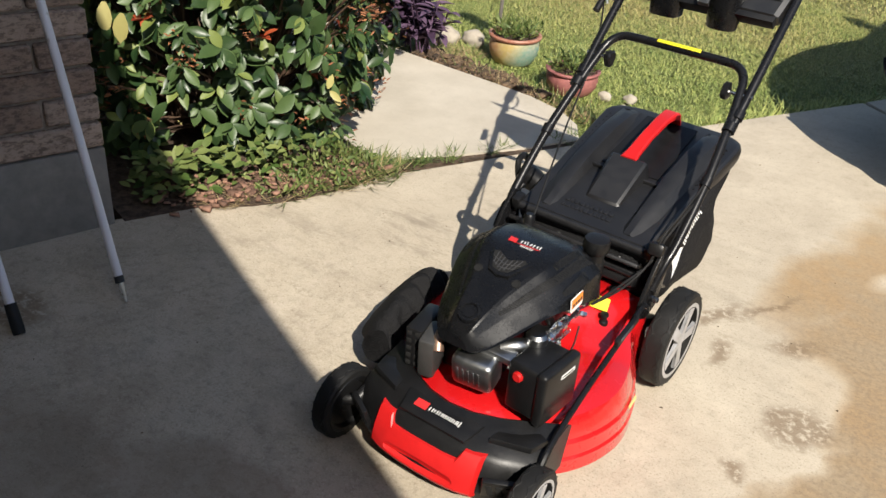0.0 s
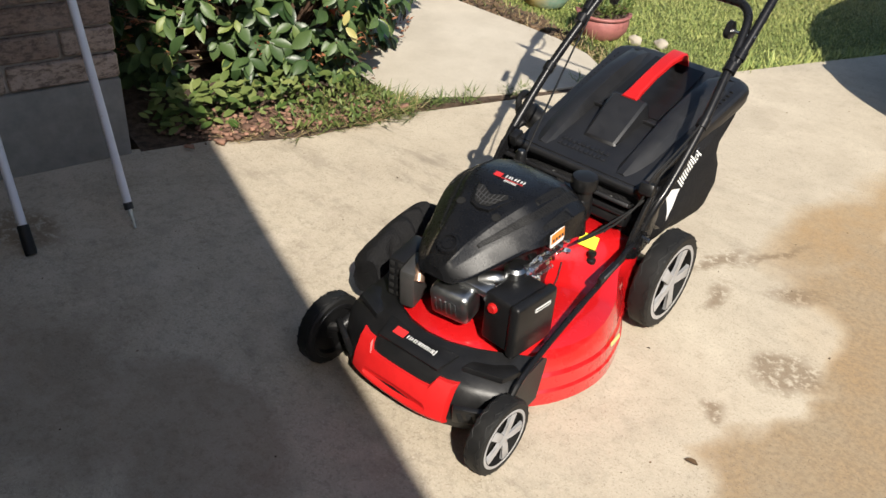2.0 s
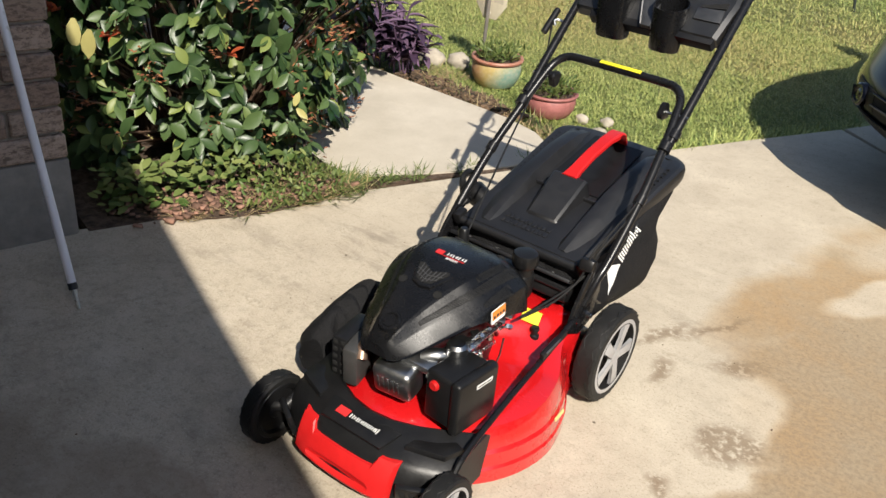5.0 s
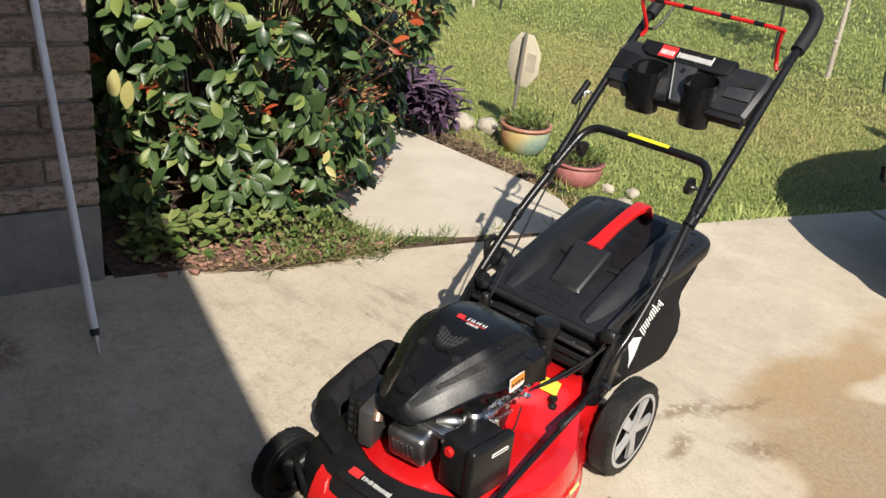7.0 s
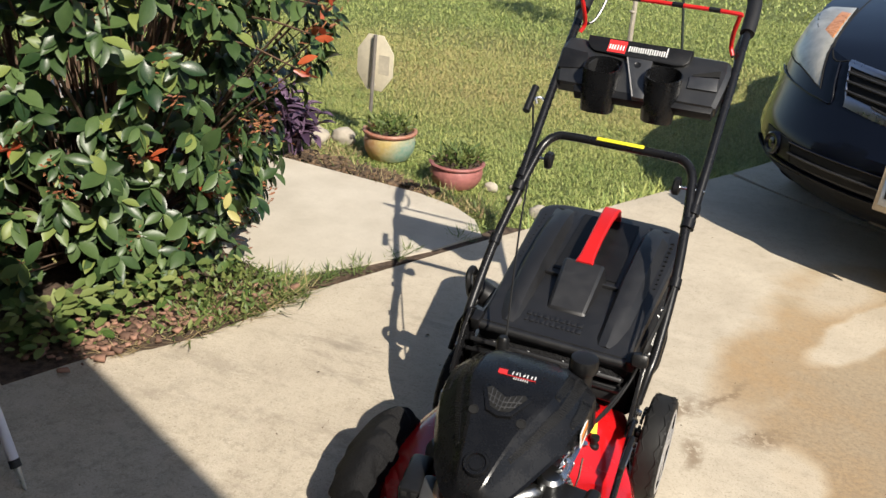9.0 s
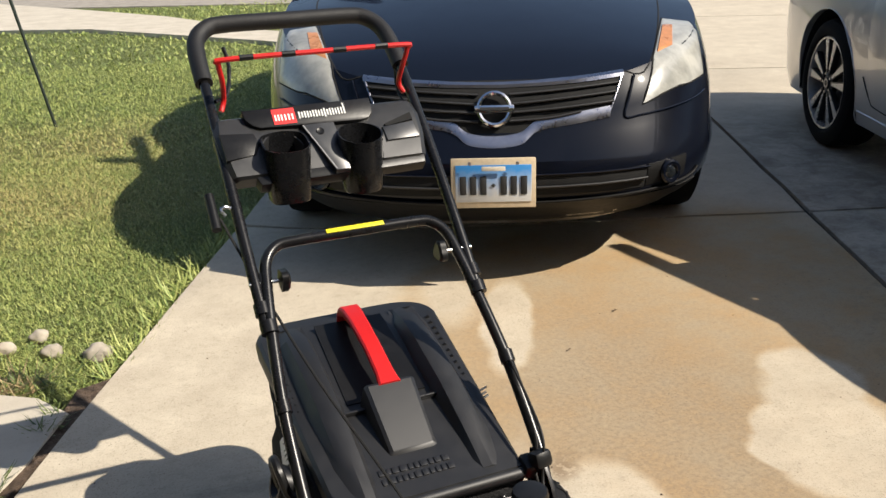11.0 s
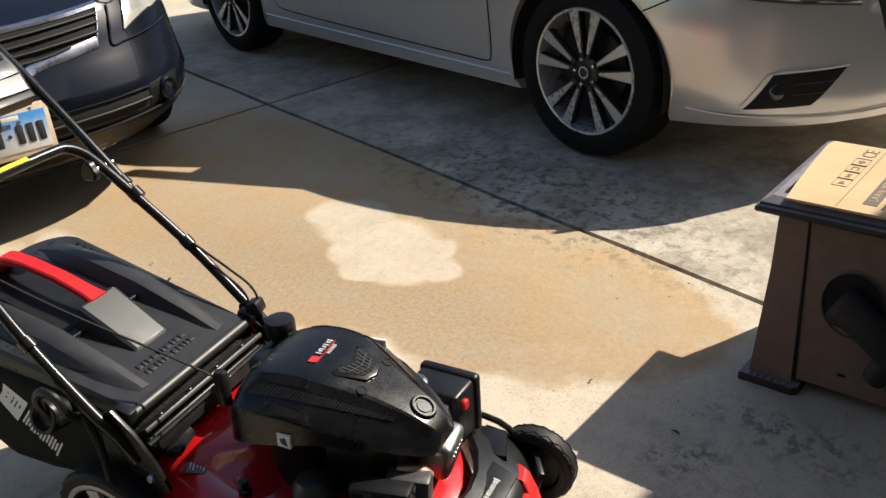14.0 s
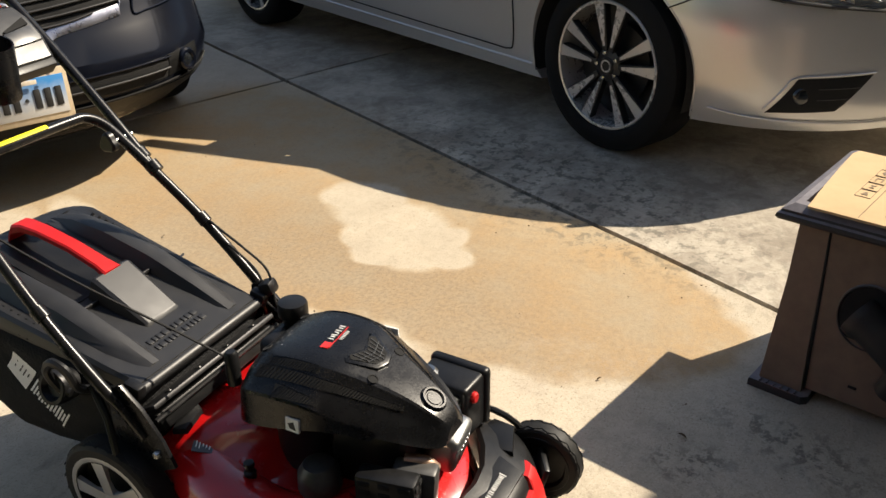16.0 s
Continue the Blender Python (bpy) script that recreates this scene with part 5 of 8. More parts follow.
tongue = part("centre_tongue", prism([(-0.040, 0.024), (0.024, 0.024), (0.030, -0.088), (0.002, -0.088)], 0.018, 0.031, CAD, bevel=0.003), CADDY_SHEEN, caddy, "black centre tongue with sky sheen in its colour")
part("tongue_edge", tube([CAD @ Vector((-0.038, 0.022, 0.0305)), CAD @ Vector((0.003, -0.086, 0.0305))], 0.0018, 6), SATIN_EDGE, tongue)
part("tongue_dimple", lathe([(0, 0.0008), (0.006, 0.0008), (0.0075, 0.0016), (0.0085, 0.0), (0, 0)], 14, CAD @ Matrix.Translation((-0.008, 0.004, 0.0308))), BLACK, tongue)
part("side_pad", prism([(0.116, -0.002), (0.182, 0.004), (0.186, -0.034), (0.118, -0.036)], 0.018, 0.0315, CAD, bevel=0.003), CADDY_SHEEN, caddy, "black pad with sky sheen in its colour")
part("pad_recess", prism([(0.122, 0.004), (0.182, 0.026), (0.183, 0.008), (0.124, -0.001)], 0.020, 0.0300, CAD), HOLE, caddy)
part("pad_recess", prism([(-0.197, 0.024), (-0.134, 0.018), (-0.126, -0.008), (-0.138, -0.030), (-0.194, -0.038)][::-1], 0.018, 0.0298, CAD, bevel=0.002), BLACK, caddy)
part("lower_rail", prism([(-0.150, -0.062), (0.190, -0.060), (0.186, -0.088), (-0.140, -0.092)][::-1], -0.010, 0.018, CAD, bevel=0.004), BLACK, caddy)
outline = [(-0.146, 0.071), (-0.143, 0.048), (-0.132, 0.034), (-0.118, 0.026), (0.078, 0.020), (0.096, 0.024), (0.106, 0.036), (0.109, 0.071)]
panel = part("logo_panel", prism(outline, 0.012, 0.0315, CAD, bevel=0.003), BLACK, caddy, "black logo strip")
part("badge_square", prism([(-0.091, 0.029), (-0.047, 0.029), (-0.047, 0.065), (-0.091, 0.065)], 0.0315, 0.0325, CAD), RED_INK, panel)
bm = bmesh.new()
for i, (x, w, hgt, dy) in enumerate(((-0.086, 0.003, 0.014, 0), (-0.080, 0.003, 0.014, 0), (-0.074, 0.003, 0.014, 0), (-0.067, 0.003, 0.014, 0), (-0.060, 0.003, 0.014, 0), (-0.053, 0.003, 0.014, 0))):
    add(bm, rbox(w, hgt, 0.0010, 0, CAD @ Matrix.Translation((x, 0.044 + dy, 0.0328))))
for i in range(17):
    tall = i in (9, 16)
    add(bm, rbox(0.0027, 0.026 if i == 16 else 0.020 if tall else (0.016, 0.013, 0.016)[i % 3], 0.0012, 0, CAD @ Matrix.Translation((-0.039 + i * 0.0056, 0.046 + (0.005 if i == 16 else 0.0), 0.0320))))
part("badge_bars", bm, WHITE_INK, panel)

# starter rope with its T-grip on the right tube
gpos = Vector((-0.215, 0.645, 0.752))
part("starter_grip", tube([gpos + Vector((-0.03, -0.028, -0.026)), gpos + Vector((-0.03, 0.028, 0.026))], [0.009, 0.009], 10), BLACK, mower, "black starter T-grip")
part("rope_guide", tube(spline([gpos + Vector((0.012, 0, 0)), gpos + Vector((-0.006, 0.004, 0.006)), gpos + Vector((-0.016, -0.006, 0.004)), gpos + Vector((-0.010, -0.012, -0.006))], 5), 0.0035, 8), ZINC, mower)
part("rope_stop", rbox(0.012, 0.022, 0.03, 0.004, pose(-0.188, 0.545, 0.640, -45, 0, 0)), BLACK, mower)
part("starter_rope", tube(spline([gpos + Vector((-0.02, -0.01, -0.01)), (-0.196, 0.545, 0.637), (-0.145, 0.35, 0.512), (-0.075, 0.115, 0.382), (-0.068, 0.085, 0.366)], 6), 0.0024, 6), RUBBER, mower, "thin black starter rope")
part("rope_eyelet", lathe([(0, 0.066), (0.008, 0.066), (0.0125, 0.060), (0.013, 0.0), (0, 0)], 14, Matrix.Translation((-0.072, 0.088, 0.325))), BLACK, mower)
# control cables down the left tube
for k, off in enumerate((0.0, 0.012)):
    pts = [(0.203, 0.50, 0.598), (0.206, 0.385, 0.494), (0.205, 0.335 + off, 0.460 - off), (0.200, 0.268 + off * 1.5, 0.425 - off), (0.192, 0.208 + off * 2, 0.388 - off), (0.180, 0.185 + off * 2, 0.322), (0.160, 0.12, 0.285 + off), (0.134, 0.03, 0.275)]
    part("control_cable", tube(spline(pts, 6), 0.0026, 7), RUBBER, mower)
part("cable_clip", rbox(0.035, 0.03, 0.03, 0.008, pose(0.185, 0.205, 0.355, -20, 0, 10)), BLACK, mower)

# the folding handle leans back a little: everything on it sinks with its distance from the hinge
ON_HANDLE = ("lower_handle", "crossbar_label", "upper_handle", "tube_clip", "clamp_knob", "red_bail", "second_bail", "bail_cable", "cup_caddy", "starter_grip", "rope_guide", "rope_stop", "starter_rope", "control_cable")
for ob in mower.children:
    if ob.name.split(".")[0] in ON_HANDLE:
        for o in (ob, *ob.children_recursive):
            for v in o.data.vertices:
                v.co.z -= 0.055 * max(0.0, v.co.y - 0.19)

# ---- parked cars ----
def car_paint(name, base, metal, rough, flake, coat=1.0, spec=0.5, ior=1.5):
    s = Mat(name, base, rough, metal, Coat_Weight=coat, Coat_Roughness=0.04, Coat_IOR=ior, Specular_IOR_Level=spec)
    s.put("Base Color", s.mix(s.ramp(s.noise(900, 2, 0.6, s.pos(True)), 0.35, 0.7), tuple(c * 0.95 for c in base), flake))
    d = s.noise(5, 5, 0.6, s.pos(True))
    s.put("Roughness", s.ramp(d, 0.35, 0.7, rough, rough + 0.05))
    return s.m


NAVY = car_paint("navy_black_paint", (0.0025, 0.003, 0.006), 0.0, 0.30, (0.004, 0.006, 0.013), 1.0, 0.08, 1.34)
SILVER = car_paint("silver_paint", (0.60, 0.592, 0.58), 0.50, 0.28, (0.69, 0.68, 0.67))
CHROME = plain("chrome", (0.75, 0.75, 0.76), 0.10, metal=1.0, grain=0.02, bump=0)
SATIN = plain("satin_chrome", (0.42, 0.42, 0.47), 0.30, metal=1.0, grain=0.03, bump=0)
TRIM = plain("black_trim", (0.021, 0.021, 0.022), 0.5, grain=0.08, bump=0.05)
TYRE = plain("tyre_rubber", (0.009, 0.009, 0.009), 0.85, grain=0.12, scale=50, bump=0.1, Specular_IOR_Level=0.2)
GLASS = plain("tinted_glass", (0.012, 0.014, 0.016), 0.04, grain=0.02, bump=0, Coat_Weight=0.5)
HAZE = Mat("hazed_lamp_plastic", (0.55, 0.52, 0.42), 0.30, Coat_Weight=0.8, Coat_Roughness=0.15)
HAZE.put("Base Color", HAZE.mix(HAZE.ramp(HAZE.noise(9, 5, 0.6, HAZE.pos(True)), 0.35, 0.65), (0.24, 0.24, 0.215), (0.50, 0.49, 0.44)))
HAZE = HAZE.m
SOFT_AMBER = plain("faded_amber_lens", (0.60, 0.25, 0.085), 0.3, grain=0.12, scale=25, bump=0, Coat_Weight=0.6)
AMBER = plain("amber_lens", (0.50, 0.17, 0.035), 0.22, grain=0.06, bump=0, Coat_Weight=0.6)
CLEAR = plain("lamp_reflector", (0.24, 0.245, 0.25), 0.12, metal=0.5, grain=0.22, scale=22, bump=0.1, Coat_Weight=1.0)
MACHINED = plain("machined_alloy", (0.56, 0.56, 0.56), 0.28, metal=0.55, grain=0.012, bump=0.01)
DARK_ALLOY = plain("dark_alloy", (0.011, 0.011, 0.012), 0.40, grain=0.05)


class Car:
    """A body in its own axes: x across, y back from the nose, z up."""

    def __init__(self, wide, nose, belt, length, depth, power=2.4, tail=0.75):
        self.wide, self.nose, self.belt, self.length, self.depth, self.power, self.tail = wide, nose, belt, length, depth, power, tail

    def front(self, x, z, off=0.0):
        """The front skin at (x, z), pushed out by off."""
        def y_at(xx, zz):
            w = lerp(self.wide, zz)
            a = min(0.9995, abs(xx) / w)
            return lerp(self.nose, zz) + self.depth * (1 - (1 - a ** self.power) ** (1 / self.power))
        p = Vector((x, y_at(x, z), z))
        if off:
            e = 0.004
            tx = Vector((e, y_at(x + e, z) - y_at(x - e, z), 0)) * 1.0
            tx.x = 2 * e
            tz = Vector((0, y_at(x, z + e) - y_at(x, z - e), 2 * e))
            n = tx.cross(tz).normalized()
            if n.y > 0:
                n = -n
            p = p + n * off
        return p

    def side(self, y, z, off=0.0, sx=-1):
        w = lerp(self.wide, z)
        d = (y - lerp(self.nose, z)) / self.depth
        if d < 1:
            w *= (1 - (1 - max(0, d)) ** self.power) ** (1 / self.power)
        return Vector((sx * (w + off), y, z))

    def ring(self, f, q=1.0, n=30, z_low=0.20, crown=0.0):
        pts = []
        for j in range(4 * n):
            a = 2 * math.pi * j / (4 * n)
            cx_, sy = math.cos(a), math.sin(a)
            z = z_low + f * 0.5
            for _ in range(4):
                w, y0 = lerp(self.wide, z), lerp(self.nose, z)
                e = 2 / self.power
                x = w * math.copysign(abs(cx_) ** e, cx_)
                if sy < 0:
                    y = y0 + self.depth * (1 - abs(sy) ** e)
                else:
                    y = self.length - self.tail + self.tail * abs(sy) ** e
                z = z_low + f * (lerp(self.belt, y) - z_low)
            pts.append(Vector((x * q, y, z + crown * (1 - q * q))))
        # straight flanks between the rounded ends
        return pts

    def lid(self, q):
        """A ring of the upper skin, drawn in from the shoulder line."""
        mid, out = self.length / 2, []
        for p in self.ring(1.0):
            y = mid + (p.y - mid) * (1 - 0.42 * (1 - q))
            out.append(Vector((p.x * q, y, lerp(self.belt, y) + 0.055 * (1 - q * q))))
        return out

    def ribbon(self, line, half_h, off=0.004, thick=0.012, k=6):
        """A flat band on the front skin through (a, z) points."""
        rings = []
        for p in spline([(a, 0, z) for a, z in line], k):
            lo_, hi_ = self.front(p.x, p.z - half_h, off), self.front(p.x, p.z + half_h, off)
            md_ = self.front(p.x, p.z, off + 0.004)
            back = Vector((0, thick, 0))
            rings.append([lo_ + back, lo_, md_, hi_, hi_ + back])
        return loft(rings)

    def body(self, cuts):
        fs = [0.0, 0.12, 0.25, 0.40, 0.55, 0.70, 0.83, 0.93, 1.0]
        rings = [self.ring(f) for f in fs]
        lo = [Vector((p.x * 0.9, p.y, 0.19)) for p in rings[0]]
        rings = [lo] + rings + [self.lid(q) for q in (0.97, 0.9, 0.8, 0.68, 0.54, 0.4, 0.26, 0.13, 0.02)]
        bm = loft(rings)
        ob = new("tmp_body", mesh_of("tmp_body", bm, NAVY))
        gone = [ob]
        for y, r in cuts:
            for sx in (-1, 1):
                cyl = lathe([(r, -0.26), (r, 0.26)], 48, Matrix.Translation((sx * 0.86, y, 0.335)) @ pose(0, 0, 0, 0, 90, 0))
                co = new("tmp_cut", mesh_of("tmp_cut", cyl, NAVY))
                gone.append(co)
                md = ob.modifiers.new("cut", "BOOLEAN")
                md.operation, md.object, md.solver = "DIFFERENCE", co, "EXACT"
        dg = bpy.context.evaluated_depsgraph_get()
        me = bpy.data.meshes.new_from_object(ob.evaluated_get(dg))
        for g_ in gone:
            old = g_.data
            bpy.data.objects.remove(g_)
            bpy.data.meshes.remove(old)
        out = bmesh.new()
        out.from_mesh(me)
        bpy.data.meshes.remove(me)
        return out

    def patch(self, corners, off=0.004, thick=0.02, nu=10, nv=6, where="front", sx=-1):
        """A shell over a four-cornered region of the skin: corners (a, z) go round."""
        (a0, z0), (a1, z1), (a2, z2), (a3, z3) = corners
        put = self.front if where == "front" else (lambda a, z, o: self.side(a, z, o, sx))
        rows_o, rows_i = [], []
        for j in range(nv + 1):
            t = j / nv
            ro, ri = [], []
            for i in range(nu + 1):
                s_ = i / nu
                a = (1 - t) * ((1 - s_) * a0 + s_ * a1) + t * ((1 - s_) * a3 + s_ * a2)
                z = (1 - t) * ((1 - s_) * z0 + s_ * z1) + t * ((1 - s_) * z3 + s_ * z2)
                rim = 0.35 if i in (0, nu) or j in (0, nv) else 1.0
                ro.append(put(a, z, off * rim))
                ri.append(put(a, z, off - thick))
            rows_o.append(ro)
            rows_i.append(ri)
        bm = bmesh.new()
        vo = [[bm.verts.new(p) for p in r] for r in rows_o]
        vi = [[bm.verts.new(p) for p in r] for r in rows_i]
        for j in range(nv):
            for i in range(nu):
                bm.faces.new((vo[j][i], vo[j][i + 1], vo[j + 1][i + 1], vo[j + 1][i]))
                bm.faces.new((vi[j][i], vi[j + 1][i], vi[j + 1][i + 1], vi[j][i + 1]))
        for j in range(nv):
            bm.faces.new((vo[j][0], vo[j + 1][0], vi[j + 1][0], vi[j][0]))
            bm.faces.new((vo[j][nu], vi[j][nu], vi[j + 1][nu], vo[j + 1][nu]))
        for i in range(nu):
            bm.faces.new((vo[0][i], vi[0][i], vi[0][i + 1], vo[0][i + 1]))
            bm.faces.new((vo[nv][i], vo[nv][i + 1], vi[nv][i + 1], vi[nv][i]))
        return bm

    def strip(self, line, r, off=0.002, n=8, flat=1.0, where="front", sx=-1, k=5):
        """A bar that follows the skin through (a, z) points."""
        pts = spline([(a, 0, z) for a, z in line], k)
        put = self.front if where == "front" else (lambda a, z, o: self.side(a, z, o, sx))
        return tube([put(p.x, p.z, off) for p in pts], r, n, True, flat)


def car_wheel(root, at, side, spokes, r=0.332, wd=0.215, rim_r=0.232):
    """side -1: the outer face looks to -x."""
    prof = [(rim_r, -wd / 2), (r * 0.90, -wd / 2), (r * 0.97, -wd * 0.44), (r, -wd * 0.30), (r, wd * 0.30), (r * 0.97, wd * 0.44), (r * 0.90, wd / 2), (r * 0.80, wd * 0.53), (rim_r + 0.006, wd * 0.5), (rim_r, wd * 0.46)]
    wheel = part("wheel", lathe(prof, 56, None, True), TYRE, root, "black tyre on dark ten-spoke alloy wheel")
    wheel.matrix_basis = Matrix.Translation(at) @ pose(0, 0, 0, 0, 90 * side, 0)
    z0 = wd * 0.46
    part("rim", lathe([(rim_r, -wd / 2), (rim_r, z0), (rim_r - 0.004, z0 + 0.004), (rim_r - 0.012, z0 + 0.002), (rim_r - 0.018, z0 - 0.03), (rim_r - 0.02, -wd / 2)], 56, None, True), MACHINED, wheel)
    part("brake_disc", lathe([(0, z0 - 0.085), (0.15, z0 - 0.085), (0.15, z0 - 0.075), (0, z0 - 0.075)], 40), DARK_ALLOY, wheel)
    part("barrel", lathe([(0, z0 - 0.12), (rim_r - 0.018, z0 - 0.12), (rim_r - 0.018, z0 - 0.115), (0, z0 - 0.115)], 40), DARK_ALLOY, wheel)
    for j in range(spokes):
        pair = (j % 2 - 0.5) * 9
        a = 360 * (j + 0.5) / spokes + pair
        t = radians(-pair * 0.9)
        wide_o, wide_i = 0.029, 0.011
        out = [(0.055, -wide_i), (rim_r - 0.012, -wide_o * 0.9), (rim_r - 0.008, wide_o * 0.9), (0.055, wide_i)]
        bm = prism(out, z0 - 0.035, z0 - 0.006, pose(0, 0, 0, 0, 0, a), bevel=0.003)
        sp = part("spoke", bm, DARK_ALLOY, wheel)
        face = [(0.075, -wide_i * 0.45), (rim_r - 0.014, -wide_o * 0.74), (rim_r - 0.010, wide_o * 0.74), (0.075, wide_i * 0.45)]
        part("spoke_face", prism(face, z0 - 0.006, z0 - 0.0035, pose(0, 0, 0, 0, 0, a)), MACHINED, sp)
    part("hub", lathe([(0, z0 - 0.004), (0.030, z0 - 0.004), (0.034, z0 - 0.010), (0.062, z0 - 0.016), (0.066, z0 - 0.04), (0, z0 - 0.04)], 32), DARK_ALLOY, wheel)
    part("hub_emblem", lathe([(0.018, z0 - 0.003), (0.024, z0 - 0.003), (0.024, z0 - 0.001), (0.018, z0 - 0.001)], 24, None, True), MACHINED, wheel)
    for j in range(5):
        a = 2 * math.pi * j / 5 + 0.3
        part("lug_nut", lathe([(0, 0.012), (0.008, 0.010), (0.009, 0.0), (0, 0)], 8, Matrix.Translation((0.050 * math.cos(a), 0.050 * math.sin(a), z0 - 0.014))), ZINC, wheel)
    return wheel


def cabin(car, root, y0, y1, r0, r1, z_top, paint, lean=0.20):
    """Glass house with roof and pillars; y0..y1 at the belt, r0..r1 at the roof."""
    def sec(t, grow=0.0):
        ya, yb = y0 + (r0 - y0) * t, y1 + (r1 - y1) * t
        hw = 0.80 - lean * t + grow
        out = []
        for j in range(32):
            a = 2 * math.pi * j / 32
            c_, s_ = math.cos(a), math.sin(a)
            e = 0.55
            yy = (ya + yb) / 2 + (yb - ya) / 2 * math.copysign(abs(s_) ** e, s_)
            out.append(Vector((hw * math.copysign(abs(c_) ** e, c_), yy, lerp(car.belt, yy) + 0.02 + (z_top - lerp(car.belt, yy) - 0.02) * t)))
        return out
    part("window", loft([sec(0.0), sec(0.35), sec(0.7), sec(0.93)]), GLASS, root, "dark tinted glass")
    rings = [sec(0.90, 0.006), sec(0.96, 0.006)]
    top = sec(1.0)
    cen = sum(top, Vector()) / len(top)
    for k in (0.97, 0.8, 0.5, 0.15):
        rings.append([cen + (p - cen) * k + Vector((0, 0, 0.035 * (1 - k))) for p in top])
    part("roof", loft(rings), paint, root)
    for sx in (-1, 1):
        for a, b in (((sx * 0.79, y0 + 0.12), (sx * 0.62, r0 + 0.10)), ((sx * 0.80, (y0 + y1) / 2 + 0.1), (sx * 0.615, (r0 + r1) / 2 + 0.1)), ((sx * 0.79, y1 - 0.15), (sx * 0.62, r1 - 0.12))):
            part("pillar", tube([(a[0], a[1], lerp(car.belt, a[1])), (b[0], b[1], z_top - 0.02)], 0.035, 8), paint, root)


# black sedan, nose towards the mower
dark = Car(wide=[(0.19, 0.82), (0.28, 0.885), (0.40, 0.91), (0.60, 0.918), (0.75, 0.905), (0.88, 0.875), (1.05, 0.80)],
           nose=[(0.18, 0.20), (0.225, 0.16), (0.28, 0.075), (0.325, 0.012), (0.40, 0.0), (0.46, 0.012), (0.50, 0.055), (0.56, 0.095), (0.64, 0.125), (0.70, 0.165), (0.80, 0.26), (1.0, 0.5)],
           belt=[(0.0, 0.675), (0.16, 0.695), (0.35, 0.755), (0.6, 0.805), (0.95, 0.865), (1.35, 0.915), (2.2, 0.93), (3.6, 0.98), (4.8, 1.0)], length=4.80, depth=0.94, power=2.85)
MB = Matrix.Translation((0.781, 1.585, 0)) @ pose(0, 0, 0, 0, 0, -24.0) @ Matrix.Diagonal((0.945, 0.97, 0.97, 1))
sedan = thing("sedan", "dark navy-black sedan with clouded headlights parked on driveway", "car", "parked cars", m=MB)
shell = part("body", dark.body([(0.98, 0.375), (3.75, 0.375)]), NAVY, sedan, "glossy navy-black body", angle=30)
bm = bmesh.new()
bm.from_mesh(shell.data)
HOOD = BVHTree.FromBMesh(bm)
bm.free()
cabin(dark, sedan, 1.30, 4.25, 2.05, 3.35, 1.44, NAVY)
for y in (0.98, 3.75):
    for sx in (-1, 1):
        car_wheel(sedan, (sx * 0.79, y, 0.332), sx, 10)
part("underbody", rbox(1.46, 3.3, 0.10, 0.02, Matrix.Translation((0, 2.45, 0.20))), TRIM, sedan)
# lamp outline on the body: inner and outer edge points from top to bottom
LAMP = (((0.690, 0.700, 0.835), (0.795, 0.690, 0.826)), ((0.585, 0.330, 0.745), (0.806, 0.560, 0.748)), ((0.527, 0.190, 0.612), (0.806, 0.470, 0.660)))


def grid_point(grid, sx, s_, t):
    k, f = (0, t * 2) if t < 0.5 else (1, t * 2 - 1)
    a, b_ = (Vector(grid[k][e]).lerp(Vector(grid[k + 1][e]), f) for e in (0, 1))
    p = a.lerp(b_, s_)
    return Vector((sx * p.x, p.y, p.z))


def snap(p, off):
    hit, normal, _, _ = HOOD.find_nearest(p)
    return hit + normal * off


def on_body(grid, sx, s0, s1, t0, t1, off, n=12):
    """A thin shell lying on the body between two edges."""
    rings = []
    for j in range(n + 1):
        ps = [grid_point(grid, sx, s0 + (s1 - s0) * i / n, t0 + (t1 - t0) * j / n) for i in range(n + 1)]
        rings.append([snap(p, off if 0 < i < n and 0 < j < n else off * 0.4) for i, p in enumerate(ps)] + [snap(p, -0.012) for p in reversed(ps)])
    return loft(rings)


# grille
gr = part("grille", dark.patch([(-0.452, 0.708), (0.452, 0.708), (0.398, 0.590), (-0.398, 0.590)], 0.004, 0.02, 24, 4), HOLE, sedan, "dark grille with chrome surround")
part("grille_mesh", dark.patch([(-0.20, 0.690), (0.20, 0.690), (0.16, 0.545), (-0.16, 0.545)], 0.005, 0.02, 12, 4), HOLE, gr)
for z, hw in ((0.676, 0.440), (0.649, 0.428), (0.622, 0.416), (0.595, 0.30)):
    for sx in (-1, 1):
        part("grille_slat", dark.strip([(sx * 0.055, z - 0.014), (sx * 0.2, z - 0.006), (sx * hw, z + 0.010)], 0.0070, 0.010, 8, 0.6), TRIM, gr)
part("chrome_top", dark.ribbon([(-0.460, 0.713), (-0.25, 0.699), (0, 0.692), (0.25, 0.699), (0.460, 0.713)], 0.0085, 0.006), SATIN, gr, "satin chrome top bar")
part("chrome_wing", dark.ribbon([(-0.405, 0.600), (-0.27, 0.583), (-0.150, 0.565), (-0.092, 0.528), (0, 0.517), (0.092, 0.528), (0.150, 0.565), (0.27, 0.583), (0.405, 0.600)], 0.018, 0.006), SATIN, gr, "satin chrome lower wing")
for sx in (-1, 1):
    part("grille_end", dark.strip([(sx * 0.456, 0.712), (sx * 0.405, 0.602)], 0.004, 0.003, 8), SATIN, gr)
p0 = dark.front(0, 0.618, 0.022)
mt = Matrix.Translation(p0) @ pose(0, 0, 0, 70, 0, 0)
